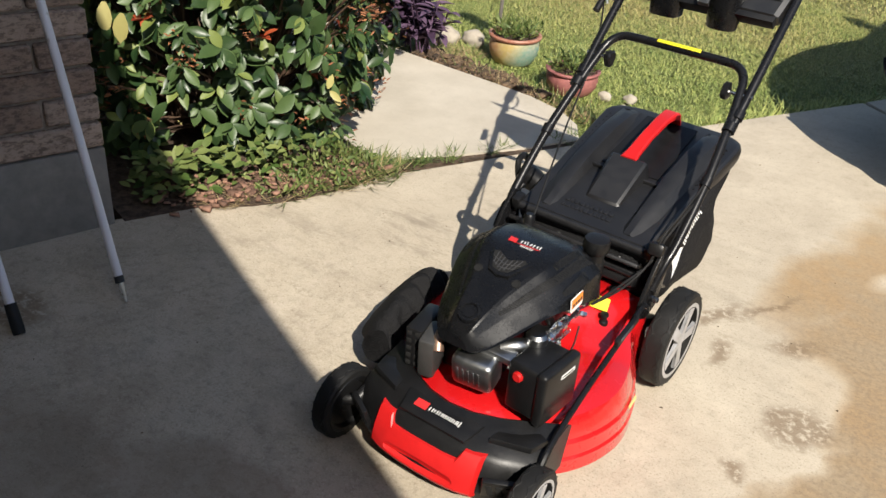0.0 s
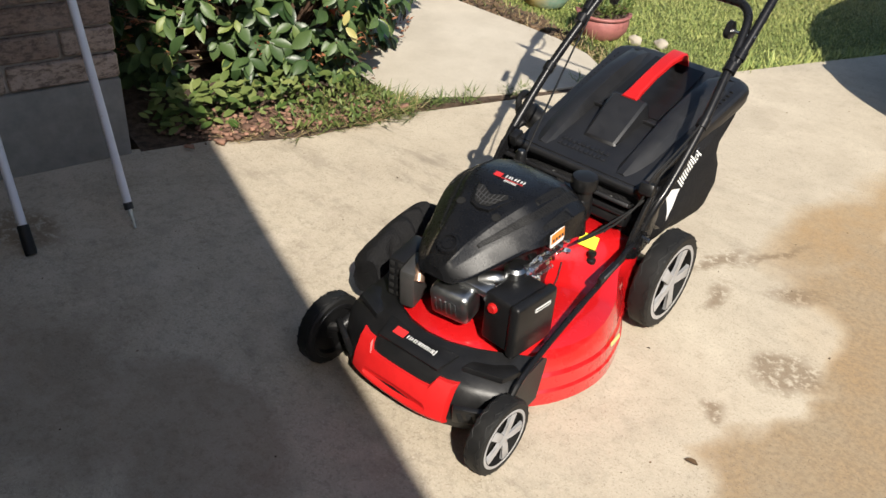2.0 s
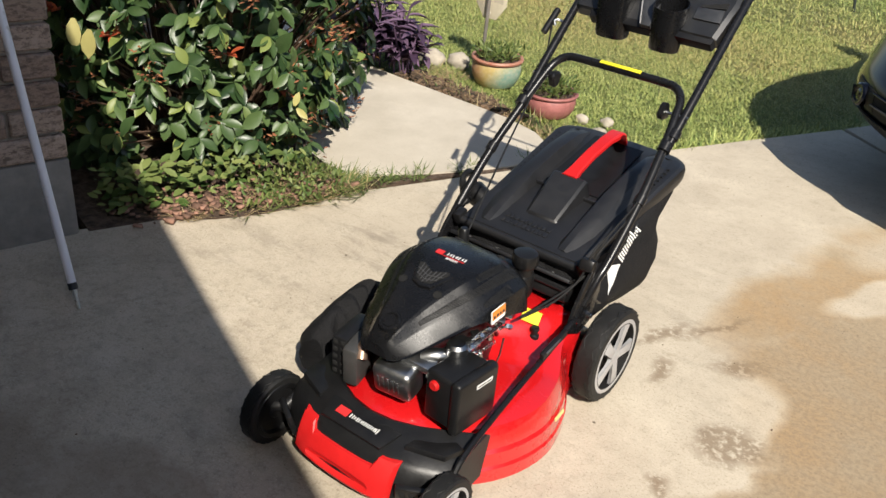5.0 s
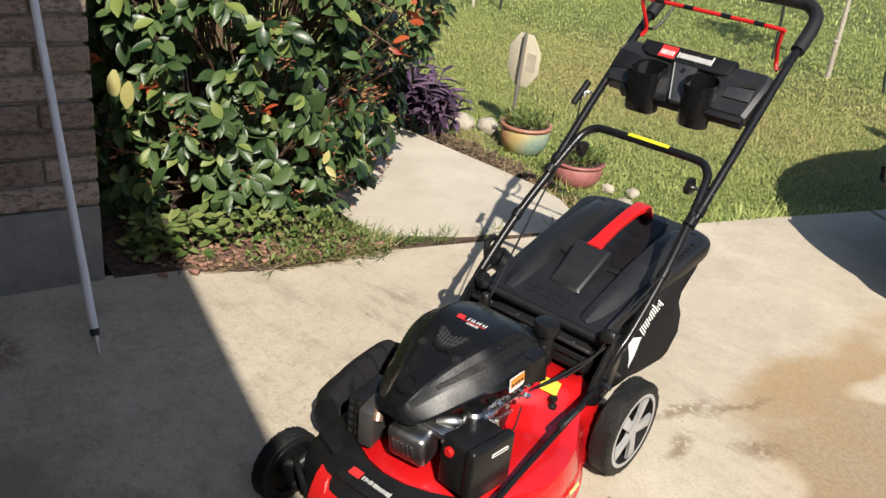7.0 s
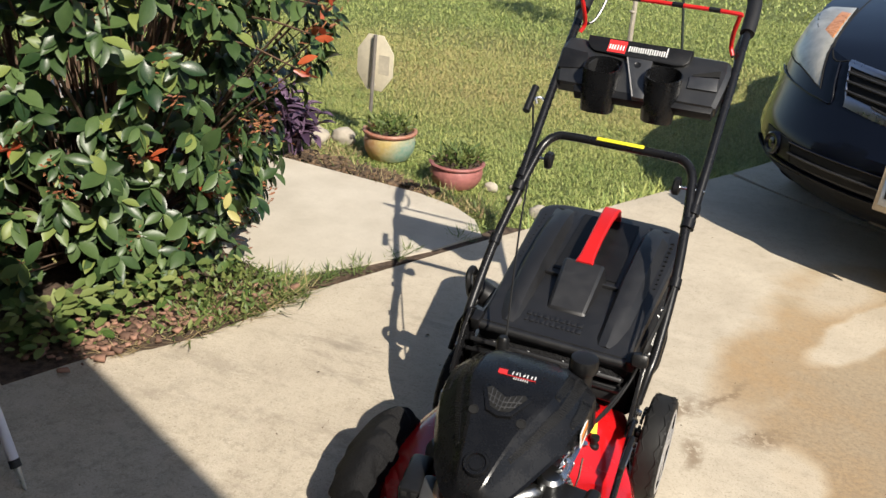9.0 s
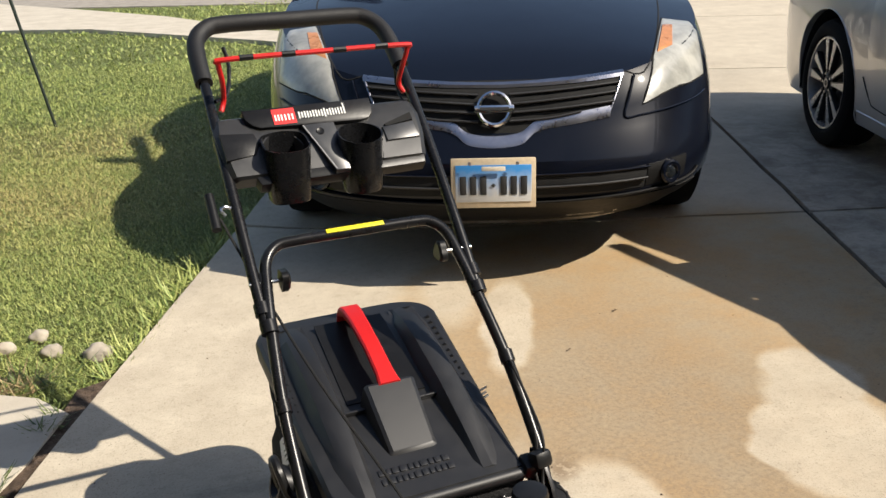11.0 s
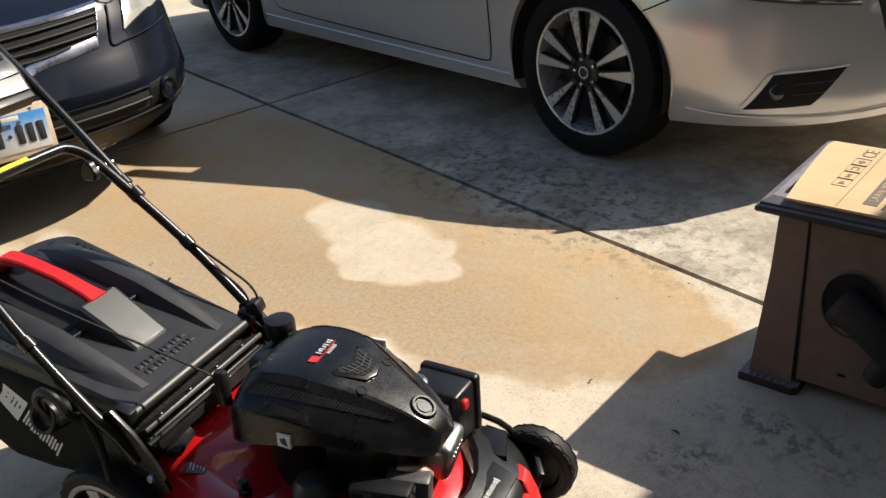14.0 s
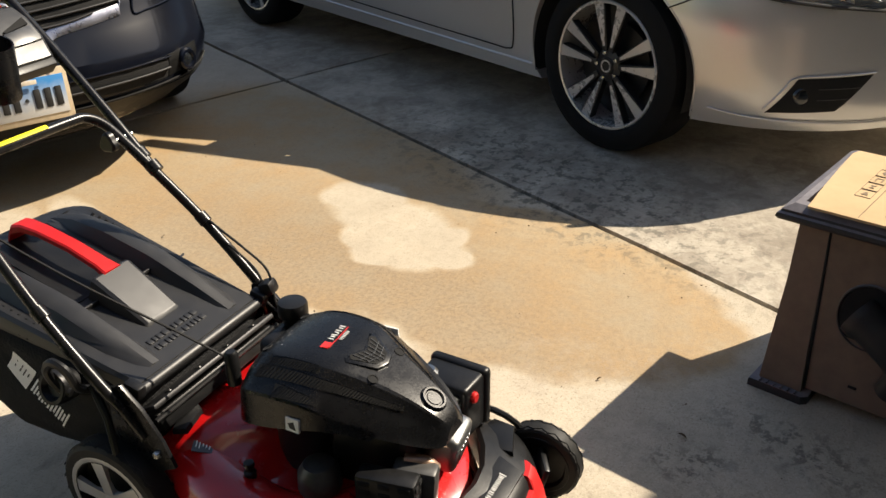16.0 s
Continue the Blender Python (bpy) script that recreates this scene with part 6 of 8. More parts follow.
part("emblem_ring", lathe([(0.046, -0.006), (0.061, -0.006), (0.063, 0.0), (0.061, 0.008), (0.054, 0.011), (0.047, 0.008)], 36, mt, True), CHROME, gr, "round chrome emblem")
part("emblem_bar", rbox(0.138, 0.026, 0.012, 0.004, mt @ Matrix.Translation((0, 0, 0.006))), CHROME, gr)
part("emblem_print", rbox(0.100, 0.010, 0.002, 0.0, mt @ Matrix.Translation((0, 0, 0.0128))), DARK_INK, gr)
# number plate: beige frame, blue to white field, dark bars in place of characters
yp = dark.front(0, 0.385).y - 0.018
plate_ob = part("number_plate", rbox(0.322, 0.012, 0.178, 0.004, Matrix.Translation((0.012, yp, 0.398)) @ pose(0, 0, 0, -6, 0, 0)), plain("beige_plate_frame", (0.58, 0.47, 0.32), 0.45, grain=0.06), sedan, "beige-framed number plate with blue sky print")
FIELD = Mat("plate_field", rough=0.4)
sxyz = FIELD.node("ShaderNodeSeparateXYZ")
FIELD.feed(sxyz.inputs[0], FIELD.pos(True))
FIELD.put("Base Color", FIELD.mix(FIELD.ramp(FIELD.math("ADD", sxyz.outputs[2], FIELD.math("MULTIPLY", FIELD.noise(30, 4, 0.6, FIELD.pos(True)), 0.05)), 0.375, 0.475), (0.62, 0.62, 0.60), (0.04, 0.23, 0.55)))
part("plate_field", rbox(0.288, 0.004, 0.132, 0.001, Matrix.Translation((0.012, yp - 0.0075, 0.398)) @ pose(0, 0, 0, -6, 0, 0)), FIELD.m, plate_ob)
for i in range(7):
    if i == 3:
        bm = rbox(0.012, 0.003, 0.012, 0.0, Matrix.Translation((0.012, yp - 0.011, 0.392)) @ pose(0, 0, 0, -6, 45, 0))
    else:
        bm = rbox(0.024, 0.003, 0.066, 0.003, Matrix.Translation((0.012 + (i - 3) * 0.0385, yp - 0.011, 0.392)) @ pose(0, 0, 0, -6, 0, 0))
    part("plate_bar", bm, DARK_INK, plate_ob)
part("plate_header", rbox(0.09, 0.002, 0.016, 0.001, Matrix.Translation((0.012, yp - 0.0145, 0.454)) @ pose(0, 0, 0, -6, 0, 0)), plain("plate_header", (0.70, 0.62, 0.50), 0.5), plate_ob)
for sx in (-1, 1):
    part("plate_screw", lathe([(0, 0.003), (0.006, 0.002), (0.007, 0), (0, 0)], 10, Matrix.Translation((0.012 + sx * 0.09, yp - 0.0165, 0.474)) @ pose(0, 0, 0, 90, 0, 0)), SATIN, plate_ob)
plate_ob.matrix_basis = Matrix.Translation((-0.008, 0, 0.402)) @ Matrix.Diagonal((0.90, 1, 0.94, 1)) @ Matrix.Translation((-0.012, 0, -0.398))
# lower intake, lip, fog lamps
intake = part("lower_intake", dark.patch([(-0.535, 0.418), (0.535, 0.418), (0.525, 0.350), (-0.525, 0.350)], 0.003, 0.02, 24, 3), HOLE, sedan)
part("intake_bar", dark.strip([(-0.53, 0.388), (0, 0.380), (0.53, 0.388)], 0.007, 0.010, 8, 0.6), TRIM, intake)
part("intake_brow", dark.strip([(-0.54, 0.422), (0, 0.420), (0.54, 0.422)], 0.006, 0.006, 8, 0.6), NAVY, intake)
VALANCE = plain("grey_black_bumper_plastic", (0.012, 0.012, 0.012), 0.5, grain=0.1, scale=40, bump=0.05, Specular_IOR_Level=0.15)
part("valance", dark.patch([(-0.76, 0.318), (0.76, 0.318), (0.72, 0.205), (-0.72, 0.205)], 0.005, 0.02, 40, 5), VALANCE, sedan, "dull grey-black lower bumper")
part("front_lip", dark.strip([(-0.75, 0.372), (-0.70, 0.345), (-0.50, 0.333), (-0.2, 0.325), (0.2, 0.325), (0.50, 0.333), (0.70, 0.345), (0.75, 0.372)], 0.009, 0.004, 8, 0.6), VALANCE, sedan)
for sx in (-1, 1):
    well = part("fog_well", dark.patch([(sx * 0.540, 0.428), (sx * 0.695, 0.436), (sx * 0.688, 0.362), (sx * 0.530, 0.352)], 0.003, 0.02, 8, 6), VALANCE, sedan)
    p = dark.front(sx * 0.618, 0.394, 0.010)
    part("fog_lamp", lathe([(0, 0.004), (0.022, 0.004), (0.026, 0.010), (0.036, 0.012), (0.042, 0.006), (0.044, -0.03), (0, -0.03)], 28, Matrix.Translation(p) @ pose(0, 0, 0, 86, 0, sx * 24)), NAVY, well)
    part("fog_lens", lathe([(0, 0.009), (0.016, 0.008), (0.024, 0.004), (0, 0.004)], 24, Matrix.Translation(p) @ pose(0, 0, 0, 86, 0, sx * 24)), GLASS, well)
    lamp = part("headlight", on_body(LAMP, sx, 0, 1, 0, 1, 0.007), HAZE, sedan, "clouded yellowish headlight")
    part("turn_signal", on_body(LAMP, sx, 0.05, 0.40, 0.10, 0.50, 0.0095), SOFT_AMBER, lamp, "faded amber turn signal")
    edge = [snap(grid_point(LAMP, sx, 0, t), 0.002) for t in np.linspace(0, 1, 12)] + [snap(grid_point(LAMP, sx, t, 1), 0.002) for t in np.linspace(0.1, 1, 8)]
    part("lamp_seam", tube(edge, 0.0035, 6), HOLE, lamp)
    part("bumper_crease", dark.strip([(sx * 0.500, 0.705), (sx * 0.480, 0.650), (sx * 0.459, 0.580), (sx * 0.52, 0.580), (sx * 0.60, 0.586), (sx * 0.737, 0.600), (sx * 0.80, 0.612)], 0.004, 0.004, 6), NAVY, sedan)
    hood_pts = [(sx * 0.45, 0.235), (sx * 0.56, 0.285), (sx * 0.655, 0.60), (sx * 0.73, 1.0), (sx * 0.74, 1.30)]
    line = []
    for p in spline([(a, b_, 0) for a, b_ in hood_pts], 6):
        hit = HOOD.ray_cast(Vector((p.x, p.y, 3)), Vector((0, 0, -1)))[0]
        line.append(hit + Vector((0, 0, -0.001)))
    part("hood_seam", tube(line, 0.0035, 6), HOLE, sedan)
part("wiper_cowl", rbox(1.35, 0.12, 0.03, 0.01, Matrix.Translation((0, 1.33, 0.945))), TRIM, sedan)

# silver sedan on the next slab
pale_car = Car(wide=[(0.19, 0.850), (0.24, 0.876), (0.32, 0.885), (0.45, 0.900), (0.60, 0.915), (0.75, 0.910), (0.88, 0.885), (1.05, 0.82)],
               nose=[(0.18, 0.055), (0.22, 0.015), (0.30, 0.0), (0.42, 0.01), (0.55, 0.02), (0.64, 0.03), (0.70, 0.09), (0.80, 0.22), (1.0, 0.5)],
               belt=[(0.0, 0.69), (0.2, 0.735), (0.5, 0.805), (0.95, 0.87), (1.4, 0.925), (2.2, 0.955), (3.6, 1.0), (4.85, 1.02)], length=4.86, depth=1.0, power=2.5)
MS = Matrix.Translation((2.486, -1.064, 0)) @ pose(0, 0, 0, 0, 0, -24.0) @ Matrix.Scale(0.97, 4)
silver = thing("sedan", "silver sedan with dark ten-spoke wheels parked on driveway", "car", "parked cars", m=MS)
part("body", pale_car.body([(0.94, 0.379), (3.70, 0.385)]), SILVER, silver, "metallic silver body", angle=30)
cabin(pale_car, silver, 1.05, 4.35, 1.68, 3.42, 1.53, SILVER, 0.13)
for y, yc, ra in ((0.93, 0.94, 0.379), (3.70, 3.70, 0.385)):
    for sx in (-1, 1):
        car_wheel(silver, (sx * 0.788, y, 0.334), sx, 10, r=0.334, rim_r=0.244)
        arc = [pale_car.side(yc - ra * math.cos(a), 0.335 + ra * math.sin(a), 0.0, sx) for a in np.linspace(-0.32, math.pi + 0.32, 40)]
        part("arch_lip", tube(arc, 0.003, 8), SILVER, silver)
        well = lathe([(ra - 0.0025, -0.162), (ra - 0.0025, 0.10), (ra - 0.018, 0.12), (0.02, 0.12)], 48, Matrix.Translation((sx * 0.72, yc, 0.335)) @ pose(0, 0, 0, 0, -90 * sx, 0))
        bmesh.ops.delete(well, geom=[v for v in well.verts if v.co.z < 0.215], context="VERTS")
        part("wheel_well", well, HOLE, silver)
part("underbody", rbox(1.40, 3.5, 0.10, 0.02, Matrix.Translation((0, 2.75, 0.185))), TRIM, silver)
for sx in (-1, 1):
    part("door", pale_car.patch([(1.430, 0.88), (2.50, 0.90), (2.50, 0.315), (1.445, 0.304)], 0.0045, 0.016, 16, 14, "side", sx), SILVER, silver)
    part("door", pale_car.patch([(2.506, 0.90), (3.22, 0.92), (3.16, 0.335), (2.506, 0.315)], 0.003, 0.012, 12, 14, "side", sx), SILVER, silver)
    part("door_gap", pale_car.strip([(1.422, 0.90), (1.424, 0.5), (1.436, 0.328), (1.475, 0.296), (1.60, 0.296), (2.5, 0.308), (3.06, 0.324), (3.15, 0.352), (3.23, 0.45)], 0.003, 0.0005, 6, 1.0, "side", sx, 6), HOLE, silver)
    part("sill", pale_car.strip([(1.33, 0.256), (2.2, 0.262), (3.30, 0.270)], 0.008, -0.006, 8, 0.9, "side", sx), SILVER, silver)
    part("fender_gap", pale_car.strip([(0.675, 0.590), (0.55, 0.650), (0.43, 0.705), (0.34, 0.735)], 0.0028, 0.0006, 6, 1.0, "side", sx), HOLE, silver)
    hl = part("headlight", pale_car.patch([(sx * 0.818, 0.806), (sx * 0.46, 0.735), (sx * 0.48, 0.618), (sx * 0.770, 0.662)], 0.007, 0.03, 14, 8), CLEAR, silver, "clear swept headlight with amber corner")
    part("headlight_amber", pale_car.patch([(sx * 0.806, 0.782), (sx * 0.770, 0.752), (sx * 0.712, 0.662), (sx * 0.768, 0.668)], 0.0095, 0.006, 8, 6), AMBER, hl)
    part("headlight_frame", pale_car.strip([(sx * 0.824, 0.812), (sx * 0.800, 0.725), (sx * 0.770, 0.657), (sx * 0.66, 0.634), (sx * 0.47, 0.611)], 0.006, 0.005, 8), TRIM, hl)
    p = pale_car.front(sx * 0.665, 0.704, 0.012)
    part("projector", lathe([(0, 0.012), (0.018, 0.010), (0.026, 0.004), (0.030, 0.004), (0.030, -0.01), (0, -0.01)], 26, Matrix.Translation(p) @ pose(0, 0, 0, 84, 0, sx * 34)), GLASS, hl)
    part("projector_ring", lathe([(0.030, -0.008), (0.030, 0.006), (0.036, 0.008), (0.042, 0.004), (0.042, -0.008)], 28, Matrix.Translation(p) @ pose(0, 0, 0, 84, 0, sx * 34), True), CHROME, hl)
    for k, (x, z, w_) in enumerate(((0.590, 0.690, 0.060), (0.545, 0.668, 0.075), (0.520, 0.700, 0.050), (0.600, 0.652, 0.050))):
        part("reflector_facet", pale_car.patch([(sx * (x + w_ * 0.5), z + 0.012), (sx * (x - w_ * 0.5), z + 0.002), (sx * (x - w_ * 0.3), z - 0.014), (sx * (x + w_ * 0.35), z - 0.004)], 0.010 + 0.002 * (k % 2), 0.008, 4, 3), CHROME if k % 2 else HOLE, hl)
    part("reflector_bar", pale_car.patch([(sx * 0.62, 0.690), (sx * 0.50, 0.650), (sx * 0.50, 0.634), (sx * 0.615, 0.662)], 0.0095, 0.006, 6, 3), CHROME, hl)
    vent = part("bumper_vent", pale_car.patch([(sx * 0.688, 0.394), (sx * 0.495, 0.408), (sx * 0.590, 0.284), (sx * 0.735, 0.270)], 0.004, 0.02, 12, 6), HOLE, silver, "dark bumper vent")
    p = pale_car.front(sx * 0.672, 0.336, 0.006)
    part("fog_lamp", lathe([(0, 0.003), (0.020, 0.002), (0.030, -0.004), (0.033, -0.01), (0, -0.01)], 20, Matrix.Translation(p) @ pose(0, 0, 0, 86, 0, sx * 30)), GLASS, vent)
    for z in (0.325, 0.362):
        part("vent_blade", pale_car.strip([(sx * 0.640, z - 0.002), (sx * (0.560 if z < 0.34 else 0.530), z + 0.003)], 0.003, 0.003, 6, 0.6), TRIM, vent)
    part("vent_trim", pale_car.strip([(sx * 0.742, 0.280), (sx * 0.712, 0.360), (sx * 0.690, 0.398), (sx * 0.60, 0.407), (sx * 0.492, 0.412)], 0.0035, 0.003, 8), SILVER, vent)
    part("bumper_edge", pale_car.strip([(sx * 0.815, 0.262), (sx * 0.76, 0.248), (sx * 0.65, 0.240), (sx * 0.4, 0.236), (sx * 0.05, 0.234)], 0.0035, 0.0005, 8), SILVER, silver)
part("grille", pale_car.patch([(-0.42, 0.665), (0.42, 0.665), (0.34, 0.44), (-0.34, 0.44)], 0.004, 0.02, 16, 8), TRIM, silver)
for car_root, car, y in ((sedan, dark, 1.72), (silver, pale_car, 1.70)):
    for sx in (-1, 1):
        z = lerp(car.belt, y) + 0.05
        # Silver mirror oversized, its root stretched forward to fill out the ground shadow.
        big, shade_fill = (1.0, 0.0) if car is dark else (1.45, 1.0)
        hous = [[(sx * (0.87 - 0.12 * shade_fill + k * (0.23 - 0.06 * shade_fill)), y + dy * (h + 2.4 * shade_fill * (1 - k)) - 0.02 - 0.20 * shade_fill * (1 - k), z + dz * h * big) for dy, dz in ((-0.05, -0.05), (0.05, -0.06), (0.06, 0.04), (0.03, 0.07), (-0.03, 0.06))] for k, h in ((0.0, 0.5), (0.25, 0.95), (0.7, 1.05), (1.0, 0.75))]
        part("side_mirror", loft(hous), NAVY if car is dark else SILVER, car_root)

# ---- plants ----
def leaf_template(w, curl=0.10, fold=0.06, n=4, blunt=False):
    """A leaf along +y, one unit long, folded at its midrib; blunt: widest near its tip."""
    vs, fs = [], []
    for i in range(n + 1):
        t = i / n
        if blunt:
            hw = w * lerp([(0, 0.10), (0.2, 0.58), (0.4, 0.93), (0.6, 1.0), (0.8, 0.70), (1.0, 0.06)], t)
        else:
            hw = w * math.sin(math.pi * min(1, t * 0.92 + 0.06)) ** 0.8 * (1 if i < n else 0.15)
        z = -curl * t * t
        vs += [(-hw, t, z + fold * hw / w), (0, t, z), (hw, t, z + fold * hw / w)]
    for i in range(n):
        o = 3 * i
        fs += [(o, o + 1, o + 4, o + 3), (o + 1, o + 2, o + 5, o + 4)]
    return vs, fs


def unit(rng):
    while True:
        v = Vector((rng.uniform(-1, 1), rng.uniform(-1, 1), rng.uniform(-1, 1)))
        if 0.05 < v.length < 1:
            return v.normalized()


rng = random.Random(21)
BUSH = Vector((-1.70, 0.60, 0))
BR = [(0.0, 0.53), (0.10, 0.59), (0.30, 0.61), (0.60, 0.60), (0.85, 0.68), (1.10, 0.74), (1.40, 0.72), (1.75, 0.55), (2.05, 0.20)]


def bush_radius(z, a):
    lump = 1 + 0.15 * noise.noise(Vector((math.cos(a) * 1.7, math.sin(a) * 1.7, z * 2.2))) + 0.11 * noise.noise(Vector((math.cos(a) * 5, math.sin(a) * 5, z * 6)))
    lump += 0.24 * math.exp(-((math.remainder(a - 0.29, 2 * math.pi) / 0.30) ** 2)) * lerp([(0.40, 0), (0.6, 1), (1.0, 1), (1.3, 0.3)], z)
    return lerp(BR, z) * lump


bush = thing("shrub", "dense glossy green shrub with red young leaves beside brick wall", "shrub")
green, red, yellow, rusty, stems = [], [], [], [], []
for i in range(1450):
    z = rng.uniform(0.06, 2.0) if i > 640 else rng.uniform(0.03, 1.2)
    a = rng.uniform(0, 2 * math.pi) if i % 3 else rng.uniform(-2.2, 1.5)
    depth = rng.random() ** 1.7
    r = bush_radius(z, a) * (1.04 - 0.42 * depth)
    tip = BUSH + Vector((r * math.cos(a), r * math.sin(a), z))
    out = Vector((math.cos(a), math.sin(a), 0.30 + 0.3 * (z - 0.8))).normalized()
    axis = (out + 0.55 * unit(rng) + Vector((0, 0, 0.25))).normalized()
    roll = rng.random()
    shallow = depth < 0.25
    kind = "red" if roll < 0.10 and shallow else "rusty" if (roll < 0.34 or (abs(math.remainder(a - 0.29, 2 * math.pi)) < 0.25 and 0.45 < z < 0.9 and roll < 0.6)) and shallow else "yellow" if roll > 0.993 else "green"
    n = {"green": rng.randint(5, 8), "red": rng.randint(3, 5), "rusty": rng.randint(12, 20), "yellow": rng.randint(1, 2)}[kind]
    for j in range(n):
        b_ = 2 * math.pi * j / n * 1.618 + rng.uniform(-0.4, 0.4)
        side = axis.cross(Vector((0.2, 0.1, 1))).normalized()
        other = axis.cross(side)
        spread = rng.uniform(0.55, 1.25) if kind == "green" else rng.uniform(0.2, 0.7)
        d = (axis * (0.5 if kind == "green" else 1.0) + spread * (math.cos(b_) * side + math.sin(b_) * other) + Vector((0, 0, -0.45 if kind == "green" else 0.10))).normalized()
        size = rng.triangular(0.034, 0.094, 0.060) if kind == "green" else rng.uniform(0.030, 0.062) if kind == "red" else rng.uniform(0.010, 0.026)
        at = tip - axis * rng.uniform(0.0, 0.06) + (0.030 * unit(rng) if kind == "rusty" else Vector())
        up = (out + Vector((0, 0, 0.7)) + 0.5 * unit(rng)).normalized()
        {"green": green, "red": red, "rusty": rusty, "yellow": yellow}[kind].append(frame_of(at, d, up, size, rng.uniform(0.85, 1.15)))
    if i % 5 == 0:
        base_pt = BUSH + Vector((0.18 * math.cos(a), 0.18 * math.sin(a), 0.0))
        mid = BUSH + Vector((0.55 * r * math.cos(a + 0.2), 0.55 * r * math.sin(a + 0.2), 0.55 * z))
        stems.append((base_pt, mid, tip))
# a red-leaved shoot that reaches over the walk
for at, count in ((Vector((-0.810, 0.610, 0.875)), 9), (Vector((-0.835, 0.630, 0.790)), 7), (Vector((-0.870, 0.600, 0.700)), 6)):
    for j in range(count):
        d = (unit(rng) + Vector((0.7, 0.0, 0.5))).normalized()
        (red if j % 3 else rusty).append(frame_of(at + 0.020 * unit(rng), d, unit(rng), rng.uniform(0.035, 0.065) if j % 3 else 0.022, 1.0))
    stems.append((BUSH + Vector((0.1, 0, 0.3)), BUSH.lerp(at, 0.6) + Vector((0, 0, 0.3)), at))
lv, lf = leaf_template(0.255, 0.24, 0.10, 6, True)
crown = new("crown", scatter("crown", lv, lf, green, LEAF))
crown.parent = bush
tagged(crown, "glossy dark green leaves", kind="stuff")
ob = new("young_leaves", scatter("young_leaves", *leaf_template(0.20, 0.15), red, LEAF_RED))
ob.parent = bush
tagged(ob, "bright red young leaves", kind="stuff")
ob = new("dry_sprays", scatter("dry_sprays", *leaf_template(0.16, 0.2, 0.05, 2), rusty, RUST))
ob.parent = bush
tagged(ob, "rusty dried flower sprays", kind="stuff")
# two large pale leaves and a low yellow sprig
for q, d in (((-1.455, 0.025, 0.56), (0.0, -0.1, -1)), ((-1.378, 0.025, 0.545), (-0.15, -0.1, -1)), ((-1.065, 0.53, 0.275), (0.6, 0.2, -0.5)), ((-1.055, 0.54, 0.27), (0.3, 0.2, -0.9)), ((-1.065, 0.52, 0.285), (0.1, 0.3, 0.9))):
    yellow.append(frame_of(q, d, (0.6, -0.7, 0.2), 0.092 if q[2] > 0.5 else 0.048, 1.0))
ob = new("pale_leaves", scatter("pale_leaves", *leaf_template(0.24), yellow, LEAF_YELLOW))
ob.parent = bush
tagged(ob, "a few pale yellow leaves", kind="stuff")
for k, (base_pt, mid, tip) in enumerate(stems[::9]):
    part("branch", tube(spline([base_pt, mid, tip], 4), [0.010 - 0.0009 * i for i in range(9)], 6), STEM, bush)
bm = bmesh.new()
for base_pt, mid, tip in stems:
    add(bm, tube(spline([base_pt, mid, tip], 4), [0.006 - 0.0005 * i for i in range(9)], 4))
tagged(part("twig", bm, STEM, bush), kind="stuff")

# purple strap-leaved plant
rng = random.Random(5)
purple = thing("purple_plant", "low purple-leaved plant at the edge of the walk", "plant")
leaves, bm = [], bmesh.new()
for i in range(75):
    c0 = Vector((-1.80 + rng.uniform(-0.20, 0.22), 1.76 + rng.uniform(-0.13, 0.13), 0.0))
    if c0.y < 1.68:
        c0.y += 0.1
    h = rng.uniform(0.10, 0.28) * (1.15 - 1.2 * abs(c0.x + 1.80))
    top = c0 + Vector((rng.uniform(-0.05, 0.07), rng.uniform(-0.10, 0.05), h))
    add(bm, tube([c0, (c0 + top) / 2 + Vector((0, 0, 0.01)), top], 0.004, 5))
    for j in range(7):
        a = rng.uniform(0, 2 * math.pi)
        t = rng.uniform(0.35, 1.0)
        d = Vector((math.cos(a), math.sin(a), rng.uniform(0.0, 0.9))).normalized()
        leaves.append(frame_of(c0.lerp(top, t), d, (0, 0, 1), rng.uniform(0.07, 0.13), 1.0))
ob = new("leaves", scatter("leaves", *leaf_template(0.17, 0.35, 0.10), leaves, LEAF_PURPLE))
ob.parent = purple
tagged(ob, kind="stuff")
tagged(part("stalk", bm, LEAF_PURPLE, purple), kind="stuff")

# clay pots with feathery green plants
g1 = Mat("glazed_pot", rough=0.5)
v = g1.pos(True)
sep = g1.node("ShaderNodeSeparateXYZ")
g1.feed(sep.inputs[0], v)
band = g1.math("ADD", sep.outputs[0], g1.math("MULTIPLY", g1.noise(14, 5, 0.7, v), 0.12))
col = g1.mix(g1.ramp(band, -0.04, 0.08), (0.40, 0.12, 0.08), (0.44, 0.33, 0.12))
col = g1.mix(g1.ramp(g1.math("ADD", band, g1.math("MULTIPLY", sep.outputs[2], -0.5)), 0.06, 0.13), col, (0.18, 0.30, 0.24))
col = g1.mix(g1.ramp(sep.outputs[2], 0.105, 0.112), col, (0.36, 0.13, 0.08))
g1.put("Base Color", g1.mix(g1.ramp(g1.noise(50, 4, 0.7, v), 0.4, 0.7, 0, 0.4), col, (0.55, 0.45, 0.35)))
g1.bump(g1.noise(60, 4, 0.6, v), 0.4, 0.004)
POT_A = g1.m
POT_B = plain("rose_glazed_pot", (0.33, 0.125, 0.115), 0.5, grain=0.12, scale=45, bump=0.4)


